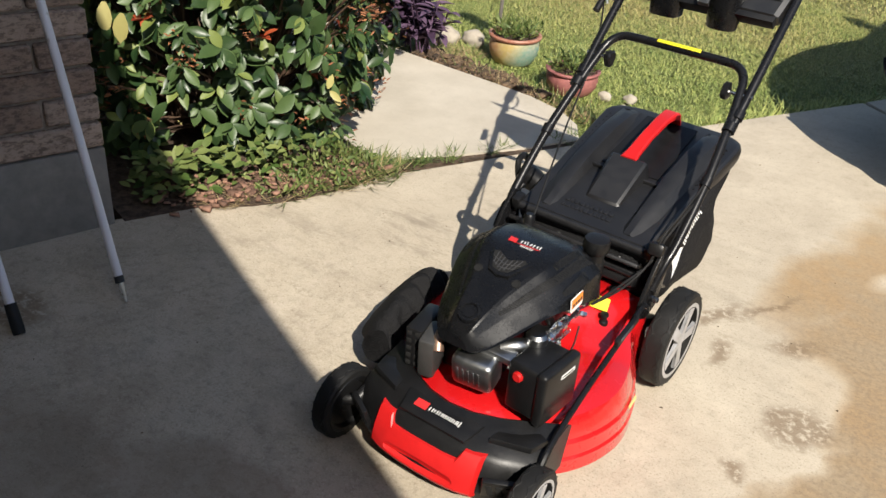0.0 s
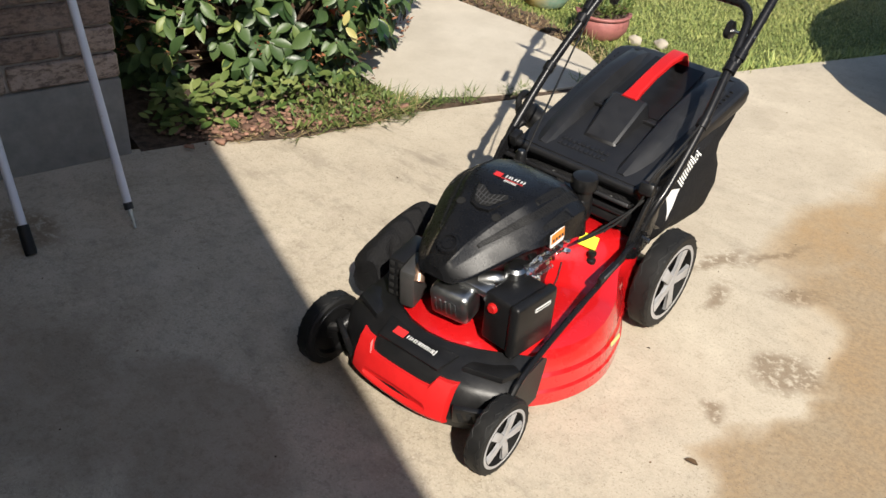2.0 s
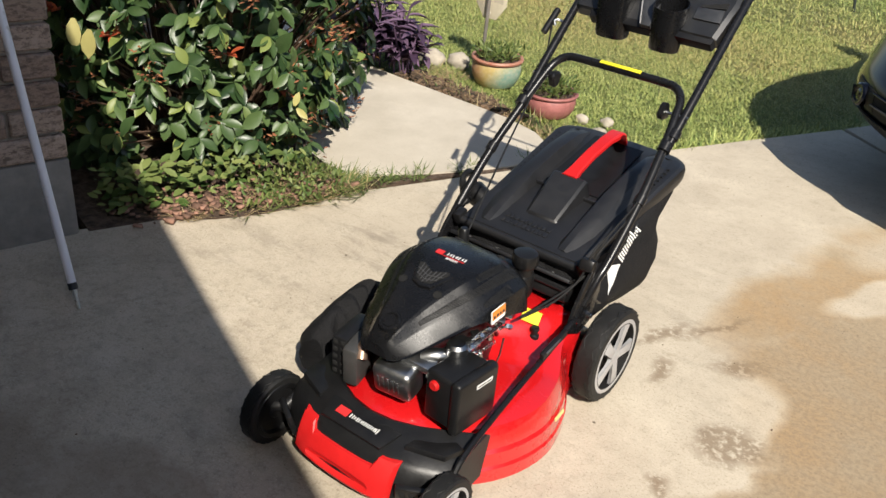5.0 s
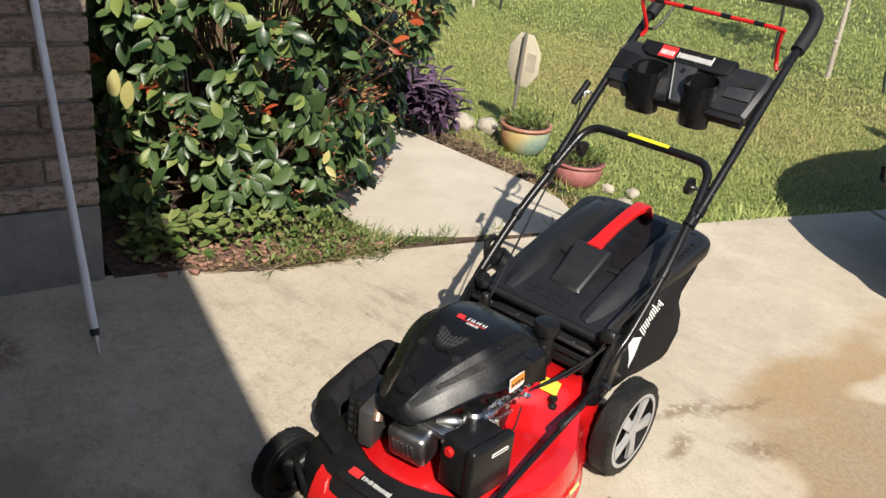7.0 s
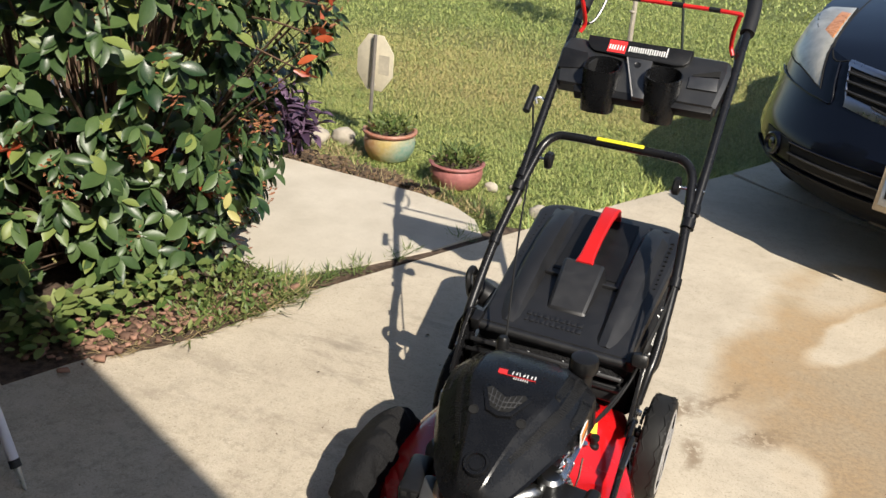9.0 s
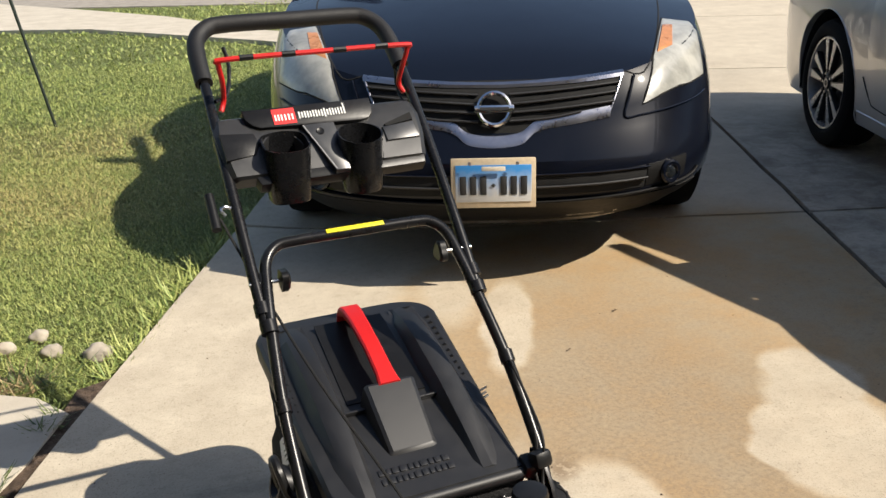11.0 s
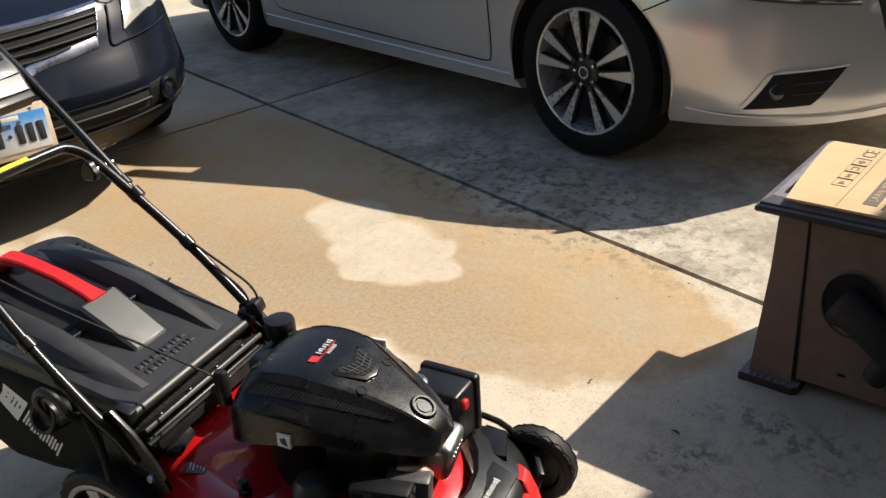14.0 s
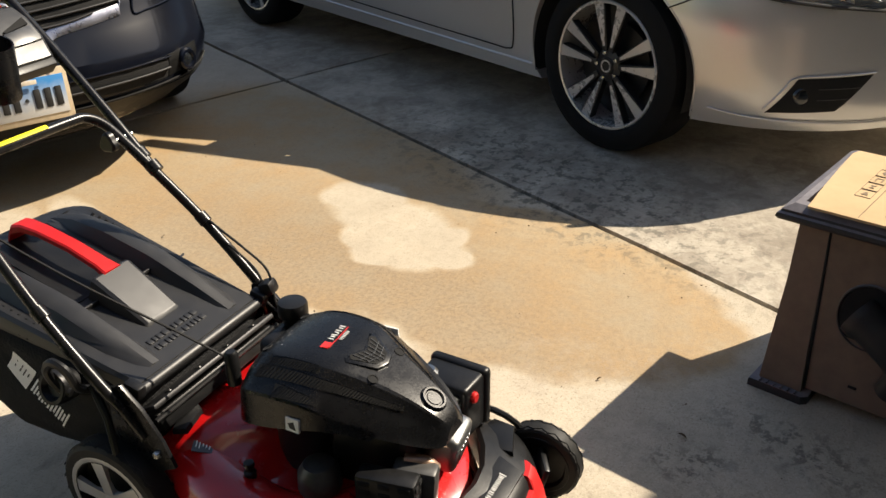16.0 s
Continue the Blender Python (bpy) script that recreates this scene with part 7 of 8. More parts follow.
def clay_pot(at, r, h, material, label, seed):
    root = thing("flower_pot", label, "flower pot", "pots on the lawn", m=Matrix.Translation(at))
    prof = [(0, 0), (r * 0.76, 0), (r * 0.80, 0.004), (r * 0.95, h * 0.30), (r * 1.00, h * 0.55), (r * 0.97, h * 0.80), (r * 0.93, h * 0.86), (r * 1.04, h * 0.90), (r * 1.06, h * 0.96), (r * 1.03, h), (r * 0.93, h), (r * 0.90, h * 0.92), (r * 0.86, h * 0.85), (0, h * 0.84)]
    part("pot", lathe(prof, 40), material, root)
    bm = lathe([(0, h * 0.86), (r * 0.87, h * 0.86), (r * 0.87, h * 0.87), (0, h * 0.90)], 24)
    part("soil", bm, SOIL, root)
    rng = random.Random(seed)
    ts = []
    for i in range(420):
        a, q = rng.uniform(0, 2 * math.pi), rng.random() ** 0.6
        base_pt = Vector((q * r * 0.7 * math.cos(a), q * r * 0.7 * math.sin(a), h * 0.88))
        d = Vector((math.cos(a) * q * 0.8 + rng.uniform(-0.5, 0.5), math.sin(a) * q * 0.8 + rng.uniform(-0.5, 0.5), 1.0))
        at2 = base_pt + d.normalized() * rng.uniform(0, 0.07)
        ts.append(frame_of(at2, d + 0.9 * unit(rng), unit(rng), rng.uniform(0.022, 0.042), 1.0))
    ob = new("foliage", scatter("foliage", *leaf_template(0.14, 0.2, 0.05, 2), ts, WEED))
    ob.parent = root
    tagged(ob, kind="stuff")
    return root


clay_pot((-1.290, 2.020, -0.030), 0.116, 0.128, POT_A, "rainbow-glazed clay pot with feathery green plant", 3)
clay_pot((-0.905, 1.880, -0.030), 0.112, 0.100, POT_B, "rose-brown clay pot with feathery green plant", 8)

# lawn blades near the camera
rng = np.random.default_rng(12)


def inside(x, y):
    """Lawn side of the driveway edge and of the walk."""
    u, v = x * DR.x + y * DR.y, x * DN.x + y * DN.y
    top = np.interp(x, [-3.2, -2.3, -1.8, -1.55, -1.19, -0.95, -0.81, -0.69, -0.60], [2.02, 1.86, 1.80, 1.81, 1.79, 1.72, 1.64, 1.54, 1.40])
    return (u < -1.105 + 0.025 * np.clip(v - 0.8, 0, 3) + 0.02 * np.sin(v * 9)) & (y > top)


blade_v = [(-0.5, 0, 0), (0.5, 0, 0), (0.35, 0.55, 0.03), (-0.35, 0.55, 0.03), (0.0, 1.0, 0.16)]
blade_f = [(0, 1, 2, 3), (3, 2, 4)]


def blades(count, x0, x1, y0, y1, lo, hi, wide):
    x, y = rng.uniform(x0, x1, count), rng.uniform(y0, y1, count)
    k = inside(x, y)
    x, y = x[k], y[k]
    n = len(x)
    a, tilt, size = rng.uniform(0, 2 * np.pi, n), rng.uniform(0.45, 1.4, n), rng.uniform(lo, hi, n)
    m = np.zeros((n, 4, 4))
    ya = np.stack([np.cos(a) * np.sin(tilt), np.sin(a) * np.sin(tilt), np.cos(tilt)], 1)
    xa = np.stack([-np.sin(a), np.cos(a), np.zeros(n)], 1)
    za = np.cross(xa, ya)
    m[:, :3, 0], m[:, :3, 1], m[:, :3, 2] = xa * wide, ya * size[:, None], za * size[:, None]
    m[:, 0, 3], m[:, 1, 3], m[:, 2, 3], m[:, 3, 3] = x, y, rng.uniform(-0.045, -0.028, n), 1
    return m


ms = np.concatenate([blades(290000, -4.6, 0.9, 1.5, 4.4, 0.011, 0.028, 0.0025), blades(140000, -7.5, 2.3, 4.4, 7.6, 0.015, 0.034, 0.0045), blades(32000, -10.0, 4.0, 7.6, 12.5, 0.03, 0.055, 0.011)])
ob = new("grass", scatter("grass", blade_v, blade_f, ms, BLADE))
tagged(ob, "short green and straw-coloured lawn grass", "grass", kind="stuff")


def tuft(name, centres, count, lo, hi, wide, material, label, seed, flat=0.9):
    r2 = random.Random(seed)
    ts = []
    for cx_, cy_, rad, z in centres:
        for i in range(count):
            a, q = r2.uniform(0, 2 * math.pi), r2.random() ** 0.5 * rad
            b_ = r2.uniform(0, 2 * math.pi)
            d = Vector((math.cos(b_), math.sin(b_), r2.uniform(0.08, flat)))
            size = r2.uniform(lo, hi)
            ts.append(frame_of((cx_ + q * math.cos(a), cy_ + q * math.sin(a), z), d, (0, 0, 1), size, wide / size))
    o = new(name, scatter(name, blade_v, blade_f, ts, material))
    return tagged(o, label, "weeds", kind="stuff")


seam = [(-0.96 + 0.40 * t + 0.015 * math.sin(t * 20), 0.66 + 0.80 * t, 0.045 * (0.5 + 0.5 * math.sin(t * 17) ** 2), -0.004) for t in np.linspace(0, 1.0, 26)]
tuft("seam_weeds", seam[:9] + seam[12:15] + seam[20:23], 20, 0.03, 0.075, 0.0042, WEED, "grassy weeds growing in the walk seam", 31, 0.5)
tuft("bed_grass", [(-1.015, 0.44, 0.07, 0.0), (-0.955, 0.54, 0.07, 0.0), (-0.915, 0.64, 0.06, 0.0), (-1.055, 0.54, 0.10, 0.0), (-0.985, 0.60, 0.09, 0.0), (-1.085, 0.40, 0.10, 0.0), (-1.045, 0.32, 0.08, 0.0), (-0.955, 0.68, 0.06, 0.003), (-1.025, 0.64, 0.09, 0.0)], 60, 0.05, 0.125, 0.0042, WEED, "long trailing grass at the bed edge", 32, 0.34)
tuft("edge_grass", [(-0.46 + t * 0.62, 1.60 + t * 1.26, 0.035, -0.03) for t in np.linspace(0, 1.0, 26)], 20, 0.05, 0.10, 0.005, BLADE, "ragged grass along the driveway edge", 33, 0.9)
tuft("dry_grass", [(-1.45 + 0.09 * i, 1.74 - 0.016 * i, 0.065, -0.03) for i in range(9)], 60, 0.05, 0.12, 0.004, STRAW, "dry straw along the walk", 34, 0.5)
tuft("pot_grass", [(-1.36 + 0.085 * i, 1.74 - 0.012 * i, 0.06, -0.03) for i in range(10)], 26, 0.05, 0.11, 0.005, WEED, "green grass in front of the pots", 35, 0.8)
tuft("bed_straw", [(-1.02, 0.46, 0.10, 0.005), (-0.98, 0.56, 0.08, 0.005), (-1.08, 0.30, 0.10, 0.005), (-1.15, 0.15, 0.08, 0.005), (-0.94, 0.66, 0.07, 0.005), (-0.98, 0.48, 0.07, 0.005), (-1.75, 1.60, 0.10, -0.02), (-1.55, 1.88, 0.10, -0.02), (-1.45, 1.90, 0.08, -0.02)], 60, 0.04, 0.12, 0.003, STRAW, "dry straw lying on the bed", 36, 0.25)
# small leafy weeds under the shrub
rng = random.Random(44)
ts = []
for i in range(230):
    t = rng.random() ** 1.5 * 0.8
    q = Vector((-1.30 + 0.25 * t + rng.uniform(-0.10, 0.06), 0.02 + 0.55 * t + rng.uniform(-0.06, 0.06), rng.uniform(0.01, 0.13)))
    d = unit(rng)
    d.z = abs(d.z) * 0.6
    ts.append(frame_of(q, d, (0.3, -0.3, 1), rng.uniform(0.025, 0.055), 1.0))
for i in range(560):
    a, q = rng.uniform(0, 6.283), rng.random() ** 0.6
    p = Vector((-1.03 + 0.13 * q * math.cos(a) - 0.3 * (i % 3 == 0) * rng.random() * 0.4, 0.52 + 0.17 * q * math.sin(a) - (i % 3 == 0) * rng.random() * 0.2, rng.uniform(0.01, 0.15 * (1.1 - q))))
    d = unit(rng)
    d.z = abs(d.z) + 0.2
    ts.append(frame_of(p, d, unit(rng), rng.uniform(0.016, 0.034), 0.7))
ob = new("ground_weeds", scatter("ground_weeds", *leaf_template(0.26, 0.2, 0.05, 3), ts, WEED))
tagged(ob, "small leafy weeds under the shrub", "weeds", kind="stuff")
# wood chips and fallen leaves on the bed
chip_v = [(-0.5, -0.5, 0), (0.5, -0.4, 0), (0.45, 0.5, 0), (-0.4, 0.45, 0), (-0.4, -0.4, 0.3), (0.42, -0.35, 0.3), (0.36, 0.42, 0.25), (-0.34, 0.38, 0.3)]
chip_f = [(0, 1, 5, 4), (1, 2, 6, 5), (2, 3, 7, 6), (3, 0, 4, 7), (4, 5, 6, 7), (3, 2, 1, 0)]
ts = []
for i in range(430):
    t = rng.random()
    q = Vector((-1.20 + 0.26 * t + rng.uniform(-0.16, 0.04), 0.00 + 0.60 * t + rng.uniform(-0.06, 0.10), 0.006 + rng.uniform(0, 0.012)))
    ts.append(frame_of(q, (math.cos(i), math.sin(i), rng.uniform(-0.2, 0.3)), (rng.uniform(-0.3, 0.3), rng.uniform(-0.3, 0.3), 1), rng.uniform(0.008, 0.036), rng.uniform(0.3, 0.9)))
ob = new("wood_chips", scatter("wood_chips", chip_v, chip_f, ts, CHIP))
tagged(ob, "reddish wood chips scattered on the bed", "mulch", kind="stuff")

# dark mulch and dry bits between the walk and the lawn
ts = []
for i in range(420):
    x = rng.uniform(-1.62, -0.92)
    q = Vector((x, 1.665 - 0.06 * (x + 1.5) + 0.145 * rng.random() * (1.0 if x < -1.1 else 0.6), -0.018 + rng.uniform(0, 0.014)))
    ts.append(frame_of(q, (math.cos(i), math.sin(i), rng.uniform(-0.2, 0.4)), (rng.uniform(-0.4, 0.4), rng.uniform(-0.4, 0.4), 1), rng.uniform(0.010, 0.042), rng.uniform(0.25, 0.8)))
ob = new("bark_mulch", scatter("bark_mulch", chip_v, chip_f, ts, MULCH))
tagged(ob, "dark bark mulch between walk and lawn", "mulch", kind="stuff")

# young tree with two dark stakes
sap = thing("young_tree", "thin young tree tied between dark stakes on the lawn", "tree", m=Matrix.Translation((0.125, -0.03, 0)))
BARK = plain("pale_bark", (0.42, 0.37, 0.30), 0.85, grain=0.12, own=False)
part("trunk", tube(spline([(-1.085, 5.36, -0.05), (-1.09, 5.36, 0.35), (-1.10, 5.37, 0.75), (-1.085, 5.37, 1.15), (-1.09, 5.38, 1.5)], 4), [0.020 - 0.0008 * i for i in range(17)], 8), BARK, sap)
for z in (0.22, 0.55):
    part("knot", lathe([(0.018, -0.012), (0.026, -0.004), (0.026, 0.006), (0.016, 0.014)], 10, Matrix.Translation((-1.094, 5.362, z))), BARK, sap)
rng = random.Random(9)
ts, bm = [], bmesh.new()
for i in range(14):
    a, z = i * 2.4, 0.86 + 0.045 * i
    end = Vector((-1.09 + 0.30 * math.cos(a) * (1.2 - 0.05 * i), 5.37 + 0.30 * math.sin(a) * (1.2 - 0.05 * i), z + 0.18))
    add(bm, tube([(-1.09, 5.37, z), (Vector((-1.09, 5.37, z)) + end) / 2 + Vector((0, 0, 0.03)), end], [0.007, 0.005, 0.003], 5))
    for j in range(38):
        q = Vector((-1.09, 5.37, z)).lerp(end, rng.uniform(0.35, 1.05)) + 0.06 * unit(rng)
        ts.append(frame_of(q, unit(rng), unit(rng), rng.uniform(0.04, 0.075), 1.0))
part("limbs", bm, BARK, sap)
ob = new("crown", scatter("crown", *leaf_template(0.25), ts, WEED))
ob.parent = sap
tagged(ob, kind="stuff")
STAKE = plain("dark_green_stake", (0.018, 0.028, 0.022), 0.55, grain=0.1)


def stake(a, b_, label="dark metal garden stake pushed into the lawn", mat_=None, r=0.011):
    root = thing("garden_stake", label, "stake", "stakes on the lawn")
    part("post", tube([a, b_], r, 6), mat_ or STAKE, root)
    part("tip", lathe([(0, 0.02), (r * 1.25, 0.012), (r * 1.25, -0.02), (0, -0.02)], 8, Matrix.Translation(b_)), mat_ or STAKE, root)


stake((-1.430, 5.48, -0.08), (-1.480, 5.48, 1.05))
stake((-0.548, 5.28, -0.08), (-0.740, 5.29, 1.15))
stake((-3.50, 4.76, -0.08), (-3.50, 4.77, 0.9))
stake((-3.67, 4.61, -0.08), (-3.68, 4.62, 0.9), "pale wooden garden stake pushed into the lawn", BARK, 0.014)

# stones along the walk
STONE = plain("pale_limestone", (0.36, 0.32, 0.26), 0.9, grain=0.12, scale=30, own=False, bump=0.5)


def stone(x, y, z, sx_, sy_, sz_, seed):
    bm = bmesh.new()
    bmesh.ops.create_icosphere(bm, subdivisions=3, radius=1)
    for v in bm.verts:
        d = v.co.normalized()
        k = 1 + 0.28 * noise.noise(d * 1.6 + Vector((seed, 0, 0))) + 0.08 * noise.noise(d * 5 + Vector((seed, 3, 0)))
        v.co = Vector((x + d.x * sx_ * k, y + d.y * sy_ * k, z + d.z * sz_ * k))
    solid("stone", bm, STONE, "rough pale limestone lying in the grass", "stone", "stones along the lawn edge", angle=60)


for i, (x, y, r) in enumerate(((-0.622, 1.830, 0.034), (-0.492, 1.755, 0.042), (-0.758, 1.915, 0.030), (-1.68, 2.04, 0.066), (-1.57, 2.10, 0.060), (-1.85, 2.02, 0.06), (-0.66, 1.96, 0.030))):
    stone(x, y, -0.026 if i in (0, 1, 2, 6) else -0.016, r, r * 0.8, r * 0.75, i * 3.7)

# ---- sign, poles, storage stand ----
BEIGE = plain("cream_sign_back", (0.62, 0.56, 0.42), 0.6, grain=0.04)
GREYTUBE = plain("grey_stake", (0.22, 0.20, 0.18), 0.5, metal=0.4)
sign = thing("yard_sign", "small cream octagonal sign on a grey stake", "sign")
part("post", tube([(-1.452, 2.13, -0.06), (-1.445, 2.14, 0.47)], 0.009, 8), GREYTUBE, sign)
m = Matrix.Translation((-1.448, 2.152, 0.342)) @ pose(0, 0, 0, 90, 0, -3)
octo = [(0.136 * math.cos(math.pi / 8 + math.pi / 4 * k) * 0.74, 0.136 * math.sin(math.pi / 8 + math.pi / 4 * k)) for k in range(8)]
panel = part("panel", prism(octo, -0.004, 0.0, m, bevel=0.001), BEIGE, sign)
part("print_block", prism([(0.02, -0.045), (0.075, -0.045), (0.075, 0.04), (0.02, 0.04)], 0.0002, 0.0012, m), plain("faint_print", (0.50, 0.45, 0.35), 0.6), panel)
for dz in (-0.10, 0.11):
    part("fixing", lathe([(0, 0.014), (0.005, 0.012), (0.006, 0), (0, 0)], 8, m @ Matrix.Translation((0.0, dz, 0.0))), ZINC, sign)

WHITE_POLE = Mat("scuffed_white_paint", rough=0.45)
WHITE_POLE.put("Base Color", WHITE_POLE.mix(WHITE_POLE.ramp(WHITE_POLE.noise(26, 5, 0.7, WHITE_POLE.pos(True), (1, 1, 0.4)), 0.58, 0.70, 0, 0.75), (0.74, 0.72, 0.74), (0.33, 0.28, 0.22)))
WHITE_POLE = WHITE_POLE.m


def pole(base_pt, top_pt, tip, label):
    root = thing("pole", label, "pole", "poles against the wall")
    a, b_ = Vector(base_pt), Vector(top_pt)
    d = (b_ - a).normalized()
    part("shaft", tube([a + d * 0.055, a.lerp(b_, 0.5), b_], 0.0110, 14), WHITE_POLE, root)
    if tip == "pin":
        part("collar", tube([a + d * 0.05, a + d * 0.068], 0.0118, 12), TRIM, root, "black collar")
        part("pin", tube([a + Vector((0.004, 0, 0)), a + d * 0.055], [0.003, 0.008], 10), ZINC, root)
    else:
        part("foot_cap", tube([a, a + d * 0.012, a + d * 0.075], [0.0135, 0.015, 0.014], 12), RUBBER, root, "black rubber foot")


pole((-0.918, -0.377, 0.0), (-1.425, -0.250, 1.12), "pin", "scuffed white metal pole leaning on brick wall")
pole((-0.984, -0.621, 0.0), (-1.530, -0.470, 0.95), "cap", "scuffed white metal pole with black rubber foot")

# brown storage stand with a dark moulded rim, carton on top
RESIN = plain("brown_resin", (0.175, 0.125, 0.092), 0.6, grain=0.08, scale=30, bump=0.08)
d = Mat("dust_sheen_dark_resin", rough=0.42)
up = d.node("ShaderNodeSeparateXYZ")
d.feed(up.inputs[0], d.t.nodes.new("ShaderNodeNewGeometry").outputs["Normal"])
# Upward faces coloured paler: some dust, plus the rim's sky and sun sheen.
dust_sheen = d.math("MULTIPLY", d.ramp(up.outputs[2], 0.35, 0.85), d.ramp(d.noise(24, 5, 0.7, d.pos(True)), 0.25, 0.60, 0.45, 1.0))
d.put("Base Color", d.mix(dust_sheen, (0.035, 0.029, 0.030), (0.215, 0.20, 0.22)))
d.put("Roughness", d.ramp(dust_sheen, 0, 1, 0.35, 0.75))
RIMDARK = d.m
CARD = Mat("cardboard", rough=0.85)
CARD.put("Base Color", CARD.mix(CARD.ramp(CARD.noise(6, 4, 0.6, CARD.pos(True)), 0.35, 0.7), (0.50, 0.345, 0.185), (0.60, 0.43, 0.24)))
CARD.bump(CARD.noise(120, 2, 0.6, CARD.pos(True), (1, 14, 1)), 0.15, 0.001)
CARD = CARD.m
MC = Matrix.Translation((0.800, -0.695, 0)) @ pose(0, 0, 0, 0, 0, -13.8) @ Matrix.Diagonal((1, 1, 1.065, 1))          # x along the lit side, y towards the lawn
stand = thing("storage_stand", "brown resin stand with dark moulded rim on driveway", "stand", m=MC)
W_, D_, H_ = 0.388, 0.46, 0.40


def frustum(x0, x1, y0, y1, z0, z1, inset):
    return loft([[(x0, y0, z0), (x1, y0, z0), (x1, y1, z0), (x0, y1, z0)], [(x0 + inset, y0 + inset, z1), (x1 - inset, y0 + inset, z1), (x1 - inset, y1 - inset, z1), (x0 + inset, y1 - inset, z1)]])


bm = frustum(0.006, W_ - 0.006, -D_ + 0.006, -0.006, 0.028, H_ + 0.024, 0.012)
body = part("body", bm, RESIN, stand, "brown resin panelled body")
for x, y in ((0.0, 0.0), (W_, 0.0), (0.0, -D_), (W_, -D_)):
    sx, sy = (1 if x == 0 else -1), (1 if y < -0.1 else -1)
    leg = loft([[(x - sx * 0.004, y - sy * 0.004, 0.02), (x + sx * 0.092, y - sy * 0.004, 0.02), (x + sx * 0.092, y + sy * 0.092, 0.02), (x - sx * 0.004, y + sy * 0.092, 0.02)],
                [(x + sx * 0.020, y + sy * 0.020, 0.36), (x + sx * 0.078, y + sy * 0.020, 0.36), (x + sx * 0.078, y + sy * 0.078, 0.36), (x + sx * 0.020, y + sy * 0.078, 0.36)],
                [(x + sx * 0.042, y + sy * 0.020, 0.40), (x + sx * 0.078, y + sy * 0.020, 0.40), (x + sx * 0.078, y + sy * 0.078, 0.40), (x + sx * 0.042, y + sy * 0.078, 0.40)]])
    lg = part("leg", leg, RESIN, stand, angle=20)
    for a, b_ in (((x + sx * 0.0955, y + sy * 0.004), (x + sx * 0.0815, y + sy * 0.018)), ((x + sx * 0.004, y + sy * 0.0955), (x + sx * 0.018, y + sy * 0.0815))):
        part("leg_groove", tube([(a[0], a[1], 0.03), (b_[0], b_[1], 0.398)], 0.0032, 6), HOLE, lg)
    pad = [(-0.022, -0.022), (0.100, -0.022), (0.112, -0.010), (0.112, 0.085), (0.085, 0.112), (-0.010, 0.112), (-0.022, 0.100)]
    pad = [(x + sx * a, y + sy * b_) for a, b_ in pad]
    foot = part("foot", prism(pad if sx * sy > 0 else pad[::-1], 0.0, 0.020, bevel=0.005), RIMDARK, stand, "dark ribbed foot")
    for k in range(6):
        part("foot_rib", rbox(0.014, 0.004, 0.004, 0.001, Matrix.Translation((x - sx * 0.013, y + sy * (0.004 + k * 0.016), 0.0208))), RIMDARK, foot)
# moulded rim
rim_rows = []
for off, z in ((-0.004, 0.400), (0.020, 0.401), (0.024, 0.407), (0.022, 0.414), (0.016, 0.417), (0.015, 0.422), (-0.004, 0.433), (-0.020, 0.435), (-0.022, 0.425)):
    rim_rows.append([(-off, off, z), (W_ + off, off, z), (W_ + off, -D_ - off, z), (-off, -D_ - off, z)])
rim_rows.append(rim_rows[0])
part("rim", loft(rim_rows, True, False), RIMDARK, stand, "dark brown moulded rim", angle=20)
part("top", rbox(W_ - 0.05, D_ - 0.05, 0.02, 0.003, Matrix.Translation((W_ / 2, -D_ / 2, 0.416))), RESIN, stand)
# oval opening with a dark barrel inside on the shaded side
m = Matrix(((0, 0, -1, 0.014), (-1, 0, 0, -0.192), (0, 1, 0, 0.232), (0, 0, 0, 1)))
oval = [(0.062 * math.cos(a), 0.070 * math.sin(a)) for a in np.linspace(0, 2 * math.pi, 32, endpoint=False)]
hole = part("opening", prism(oval, -0.01, 0.0035, m), HOLE, body)
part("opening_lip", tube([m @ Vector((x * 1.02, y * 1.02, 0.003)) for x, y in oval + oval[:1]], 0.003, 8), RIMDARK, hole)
bend = spline([(-0.022, 0.004, 0.004), (0.030, -0.024, 0.016), (0.072, -0.058, 0.018), (0.088, -0.084, 0.018), (0.080, -0.112, 0.018), (0.066, -0.142, 0.018)], 5)
part("barrel", tube([m @ p for p in bend], [0.046] * 3 + [0.040 - 0.0007 * i for i in range(len(bend) - 3)], 16), TRIM, hole)
for y in (-0.192, -0.291):
    part("slot", rbox(0.006, 0.018, 0.006, 0.001, Matrix.Translation((0.0085, y, 0.069))), HOLE, body)

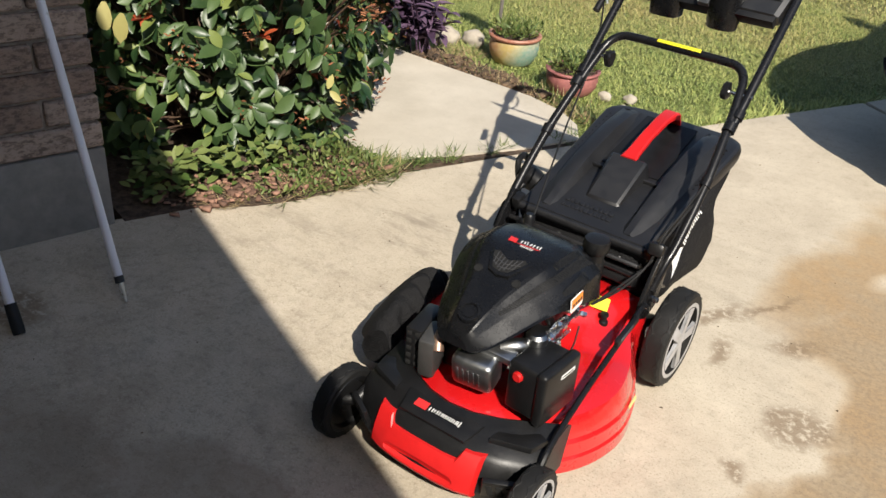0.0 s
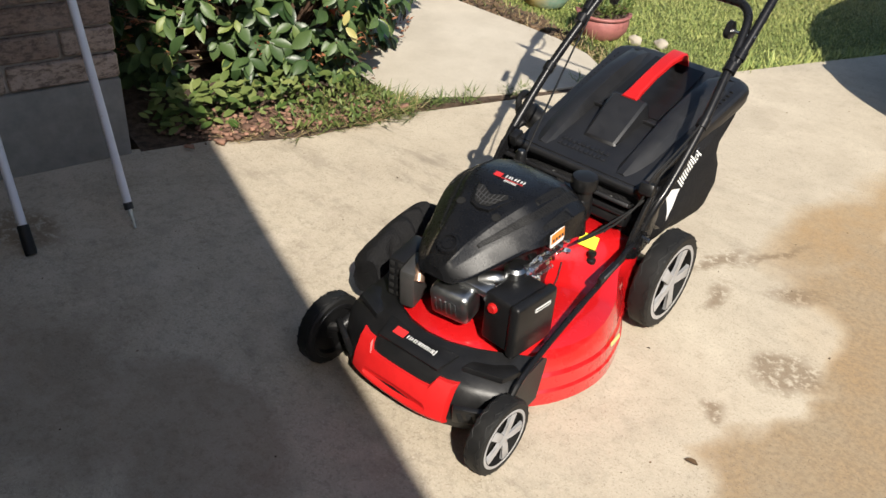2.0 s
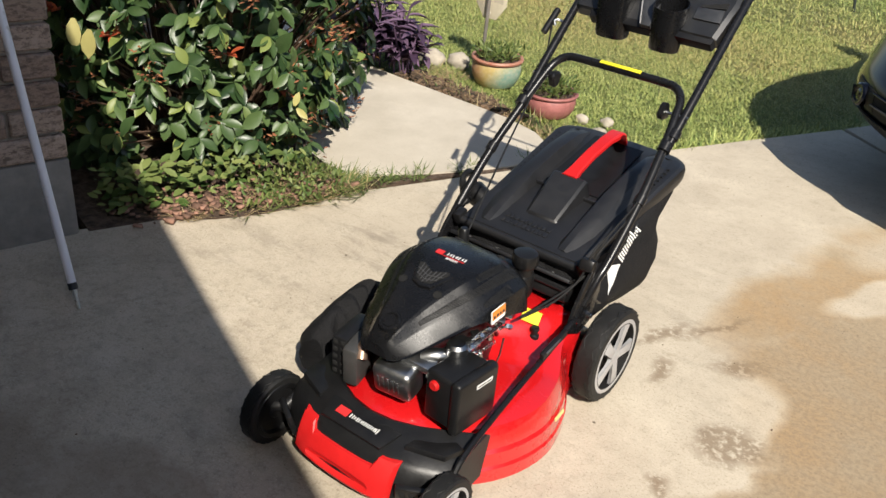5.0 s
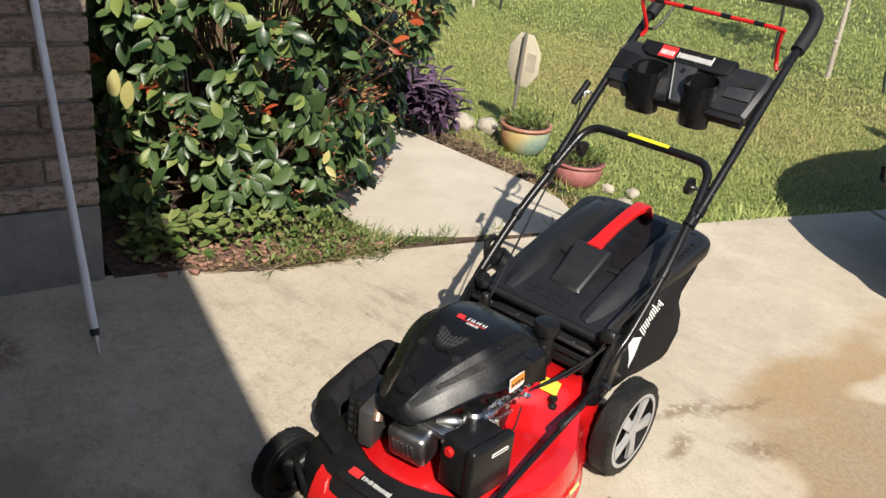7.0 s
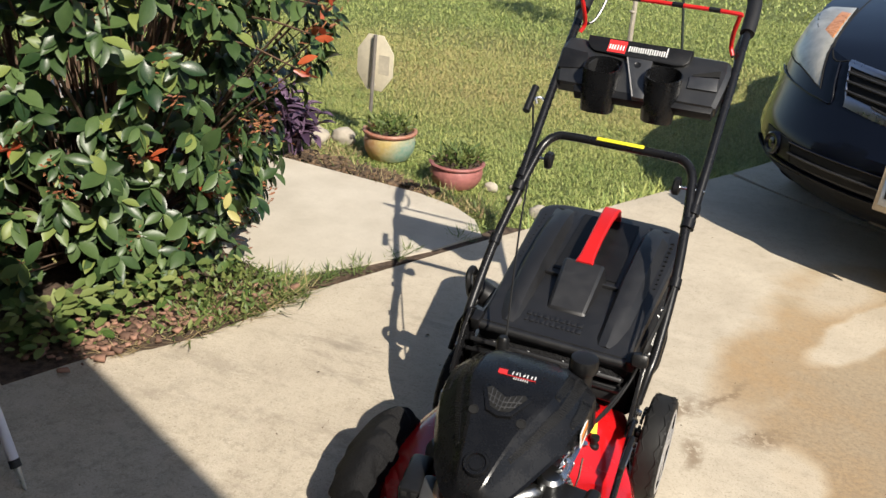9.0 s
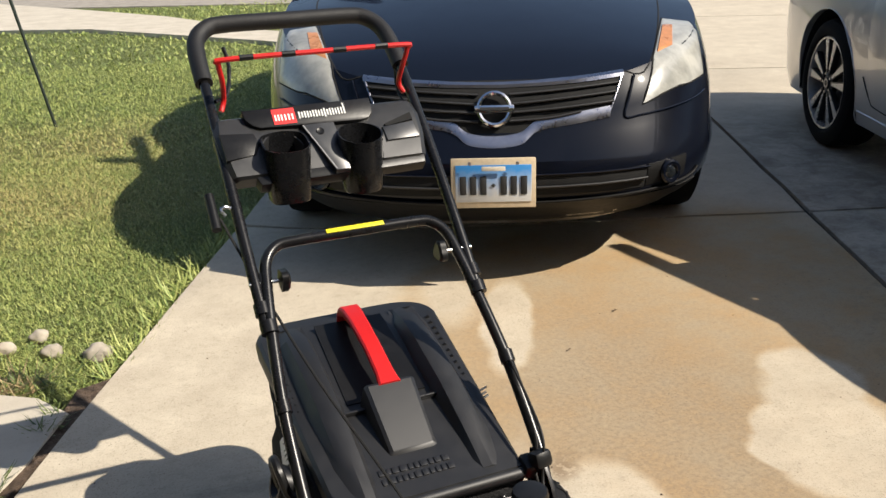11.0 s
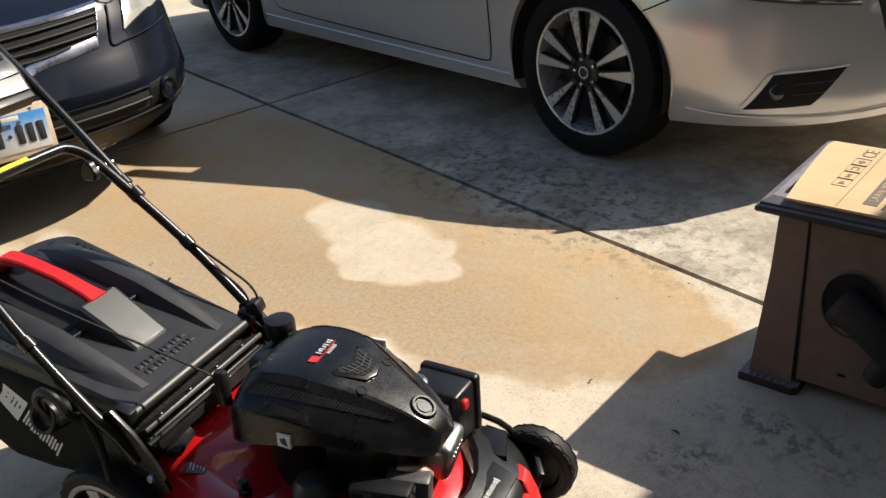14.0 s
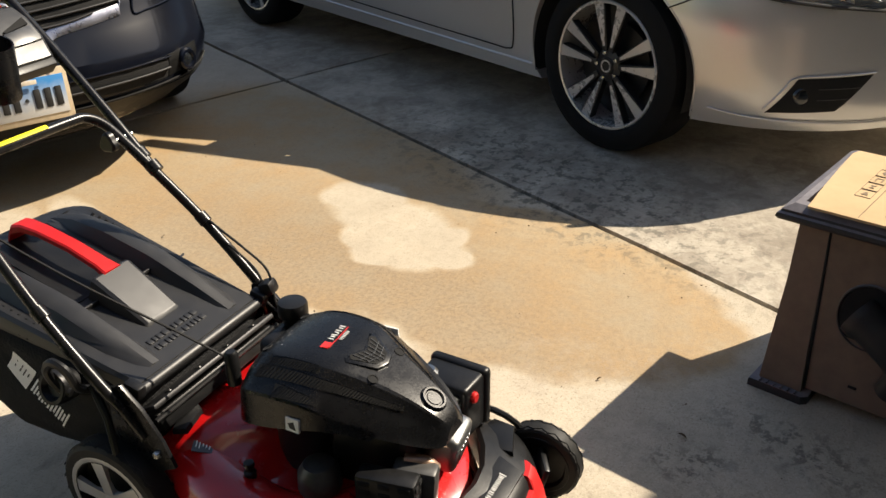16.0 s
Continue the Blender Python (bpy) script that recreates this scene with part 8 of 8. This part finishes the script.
carton = thing("carton_panel", "flat cardboard panel with printed symbols on the stand", "cardboard", m=MC)
bm = prism([(-0.012, -D_ + 0.012), (W_ - 0.024, -D_ + 0.012), (W_ - 0.026, -0.014), (W_ - 0.052, -0.006), (0.20, -0.016), (0.060, -0.028), (0.010, -0.034), (-0.016, -0.036)], 0.4355, 0.4405)
part("sheet", bm, CARD, carton)
z = 0.4411
PRINT = plain("brown_black_print", (0.20, 0.145, 0.09), 0.8, grain=0.05, bump=0)
for k in range(4):
    x0 = 0.098 + k * 0.045
    ring = [(x0, -0.090), (x0 + 0.041, -0.090), (x0 + 0.041, -0.122), (x0, -0.122)]
    for a, b_ in zip(ring, ring[1:] + ring[:1]):
        part("symbol_frame", tube([(a[0], a[1], z), (b_[0], b_[1], z)], 0.0007, 4), PRINT, carton)
    shapes = ([(0.012, -0.010), (0.012, 0.010), (0.036, 0.003), (0.036, -0.003)], [(0.010, -0.008), (0.010, 0.008), (0.022, 0.002), (0.036, 0.008), (0.036, -0.008), (0.022, -0.002)],
              [(0.010, -0.012), (0.010, -0.008), (0.034, -0.008), (0.034, 0.008), (0.010, 0.008), (0.010, 0.012), (0.038, 0.012), (0.038, -0.012)], [(0.010, -0.001), (0.026, -0.012), (0.036, -0.006), (0.038, 0.006), (0.026, 0.012), (0.010, 0.002)])[k]
    part("symbol", prism([(x0 + 0.0205 + (a - 0.0235) * 0.68, -0.106 + b_ * 0.66) for a, b_ in shapes], z - 0.0006, z + 0.0004), PRINT, carton)
part("fold_line", rbox(0.350, 0.0014, 0.0008, 0, Matrix.Translation((0.168, -0.1335, z - 0.0002))), PRINT, carton)
BAND = plain("grey_brown_print", (0.12, 0.095, 0.075), 0.8, grain=0.06, bump=0)
part("print_band", rbox(0.188, 0.028, 0.0008, 0, Matrix.Translation((0.122, -0.188, z - 0.0002))), BAND, carton)
for k, (x1, wd) in enumerate(((0.052, 0.05), (0.108, 0.035), (0.148, 0.06), (0.214, 0.04), (0.06, 0.045), (0.112, 0.06))):
    part("print_bar", rbox(wd, 0.0055, 0.0006, 0, Matrix.Translation((x1 + wd / 2 - 0.035, -0.215 - 0.012 * (k > 3), z - 0.0002))), BAND, carton)


# readable mark beside the symbols
def lettering(name, text, size, m_, material, parent):
    cu = bpy.data.curves.new(name, "FONT")
    cu.body, cu.size, cu.extrude = text, size, 0.0004
    ob = new(name, cu)
    dg = bpy.context.evaluated_depsgraph_get()
    me = bpy.data.meshes.new_from_object(ob.evaluated_get(dg))
    bpy.data.objects.remove(ob)
    bpy.data.curves.remove(cu)
    me.materials.clear()
    me.materials.append(material)
    out = new(name, me)
    out.parent = parent
    out.matrix_basis = m_
    return out


lettering("printed_mark", "CE", 0.042, pose(0.288, -0.122, z, 0, 0, 0), PRINT, carton)
CARD_INK = plain("pale_card_letters", (0.50, 0.38, 0.24), 0.8, grain=0.03, bump=0)
lettering("printed_words", "LAWN MOWER", 0.0225, pose(0.048, -0.1955, z + 0.0006, 0, 0, 0), CARD_INK, carton)

# litter on the concrete
rng = random.Random(77)
DRY = leaf_mat("dry_leaf", (0.05, 0.03, 0.018), (0.16, 0.10, 0.05), 0.8)
lv, lf = leaf_template(0.22, 0.3, 0.15, 3)
one = scatter("dry_leaf", lv, lf, [np.eye(4)], DRY)
for x, y, sz in ((0.545, -0.097, 0.030), (0.53, -0.57, 0.022), (0.655, -0.36, 0.014), (1.05, 1.27, 0.02), (0.30, 0.15, 0.012), (0.78, 1.10, 0.014), (-0.62, 0.30, 0.014), (-0.45, 0.62, 0.016)):
    ob = new("fallen_leaf", one)
    ob.matrix_world = Matrix.Translation((x, y, 0.006)) @ pose(0, 0, 0, rng.uniform(-10, 10), rng.uniform(-15, 15), rng.uniform(0, 360)) @ Matrix.Scale(sz, 4)
    tagged(ob, "small curled dry leaf on the concrete", "leaf", "fallen leaves")
ts = []
for i in range(110):
    x, y = rng.uniform(-0.9, 1.9), rng.uniform(-0.9, 1.9)
    ts.append(frame_of((x, y, 0.001), (math.cos(i), math.sin(i), 0.05), (0, 0, 1), rng.uniform(0.002, 0.005), rng.uniform(0.4, 0.9)))
ob = new("grit", scatter("grit", chip_v, chip_f, ts, DRY))
tagged(ob, "dark specks of grit on the concrete", "grit", kind="stuff")

# ---- bricks, last ----
def lay_bricks(root, m, length, rows_, skip_ends=True):
    bm = rbox(0.287, 0.10, 0.0665, 0.005, None, 1)
    long_brick = mesh_of("brick", bm, BRICK)
    bm = rbox(0.138, 0.10, 0.0665, 0.005, None, 1)
    half_brick = mesh_of("brick", bm, BRICK)
    r2 = random.Random(3)
    full, half_ = [], []
    for k in range(rows_):
        z = 0.233 + 0.038 + k * 0.0765
        x = 0.0
        first = k % 2
        while x < length - 0.05:
            wd = 0.138 if first else 0.287
            first = 0
            if x + wd > length:
                break
            jig = Matrix.Translation((x + wd / 2, -0.0485 + r2.uniform(-0.002, 0.0015), z)) @ pose(0, 0, 0, r2.uniform(-0.5, 0.5), 0, r2.uniform(-0.4, 0.4))
            (half_ if wd < 0.2 else full).append(m @ jig)
            x += wd + 0.0095
    pieces("brick", long_brick, root, full)
    pieces("brick", half_brick, root, half_)


lay_bricks(WALL_W, MW, 1.9, 25)
lay_bricks(WALL_F, MF, 1.2, 25)
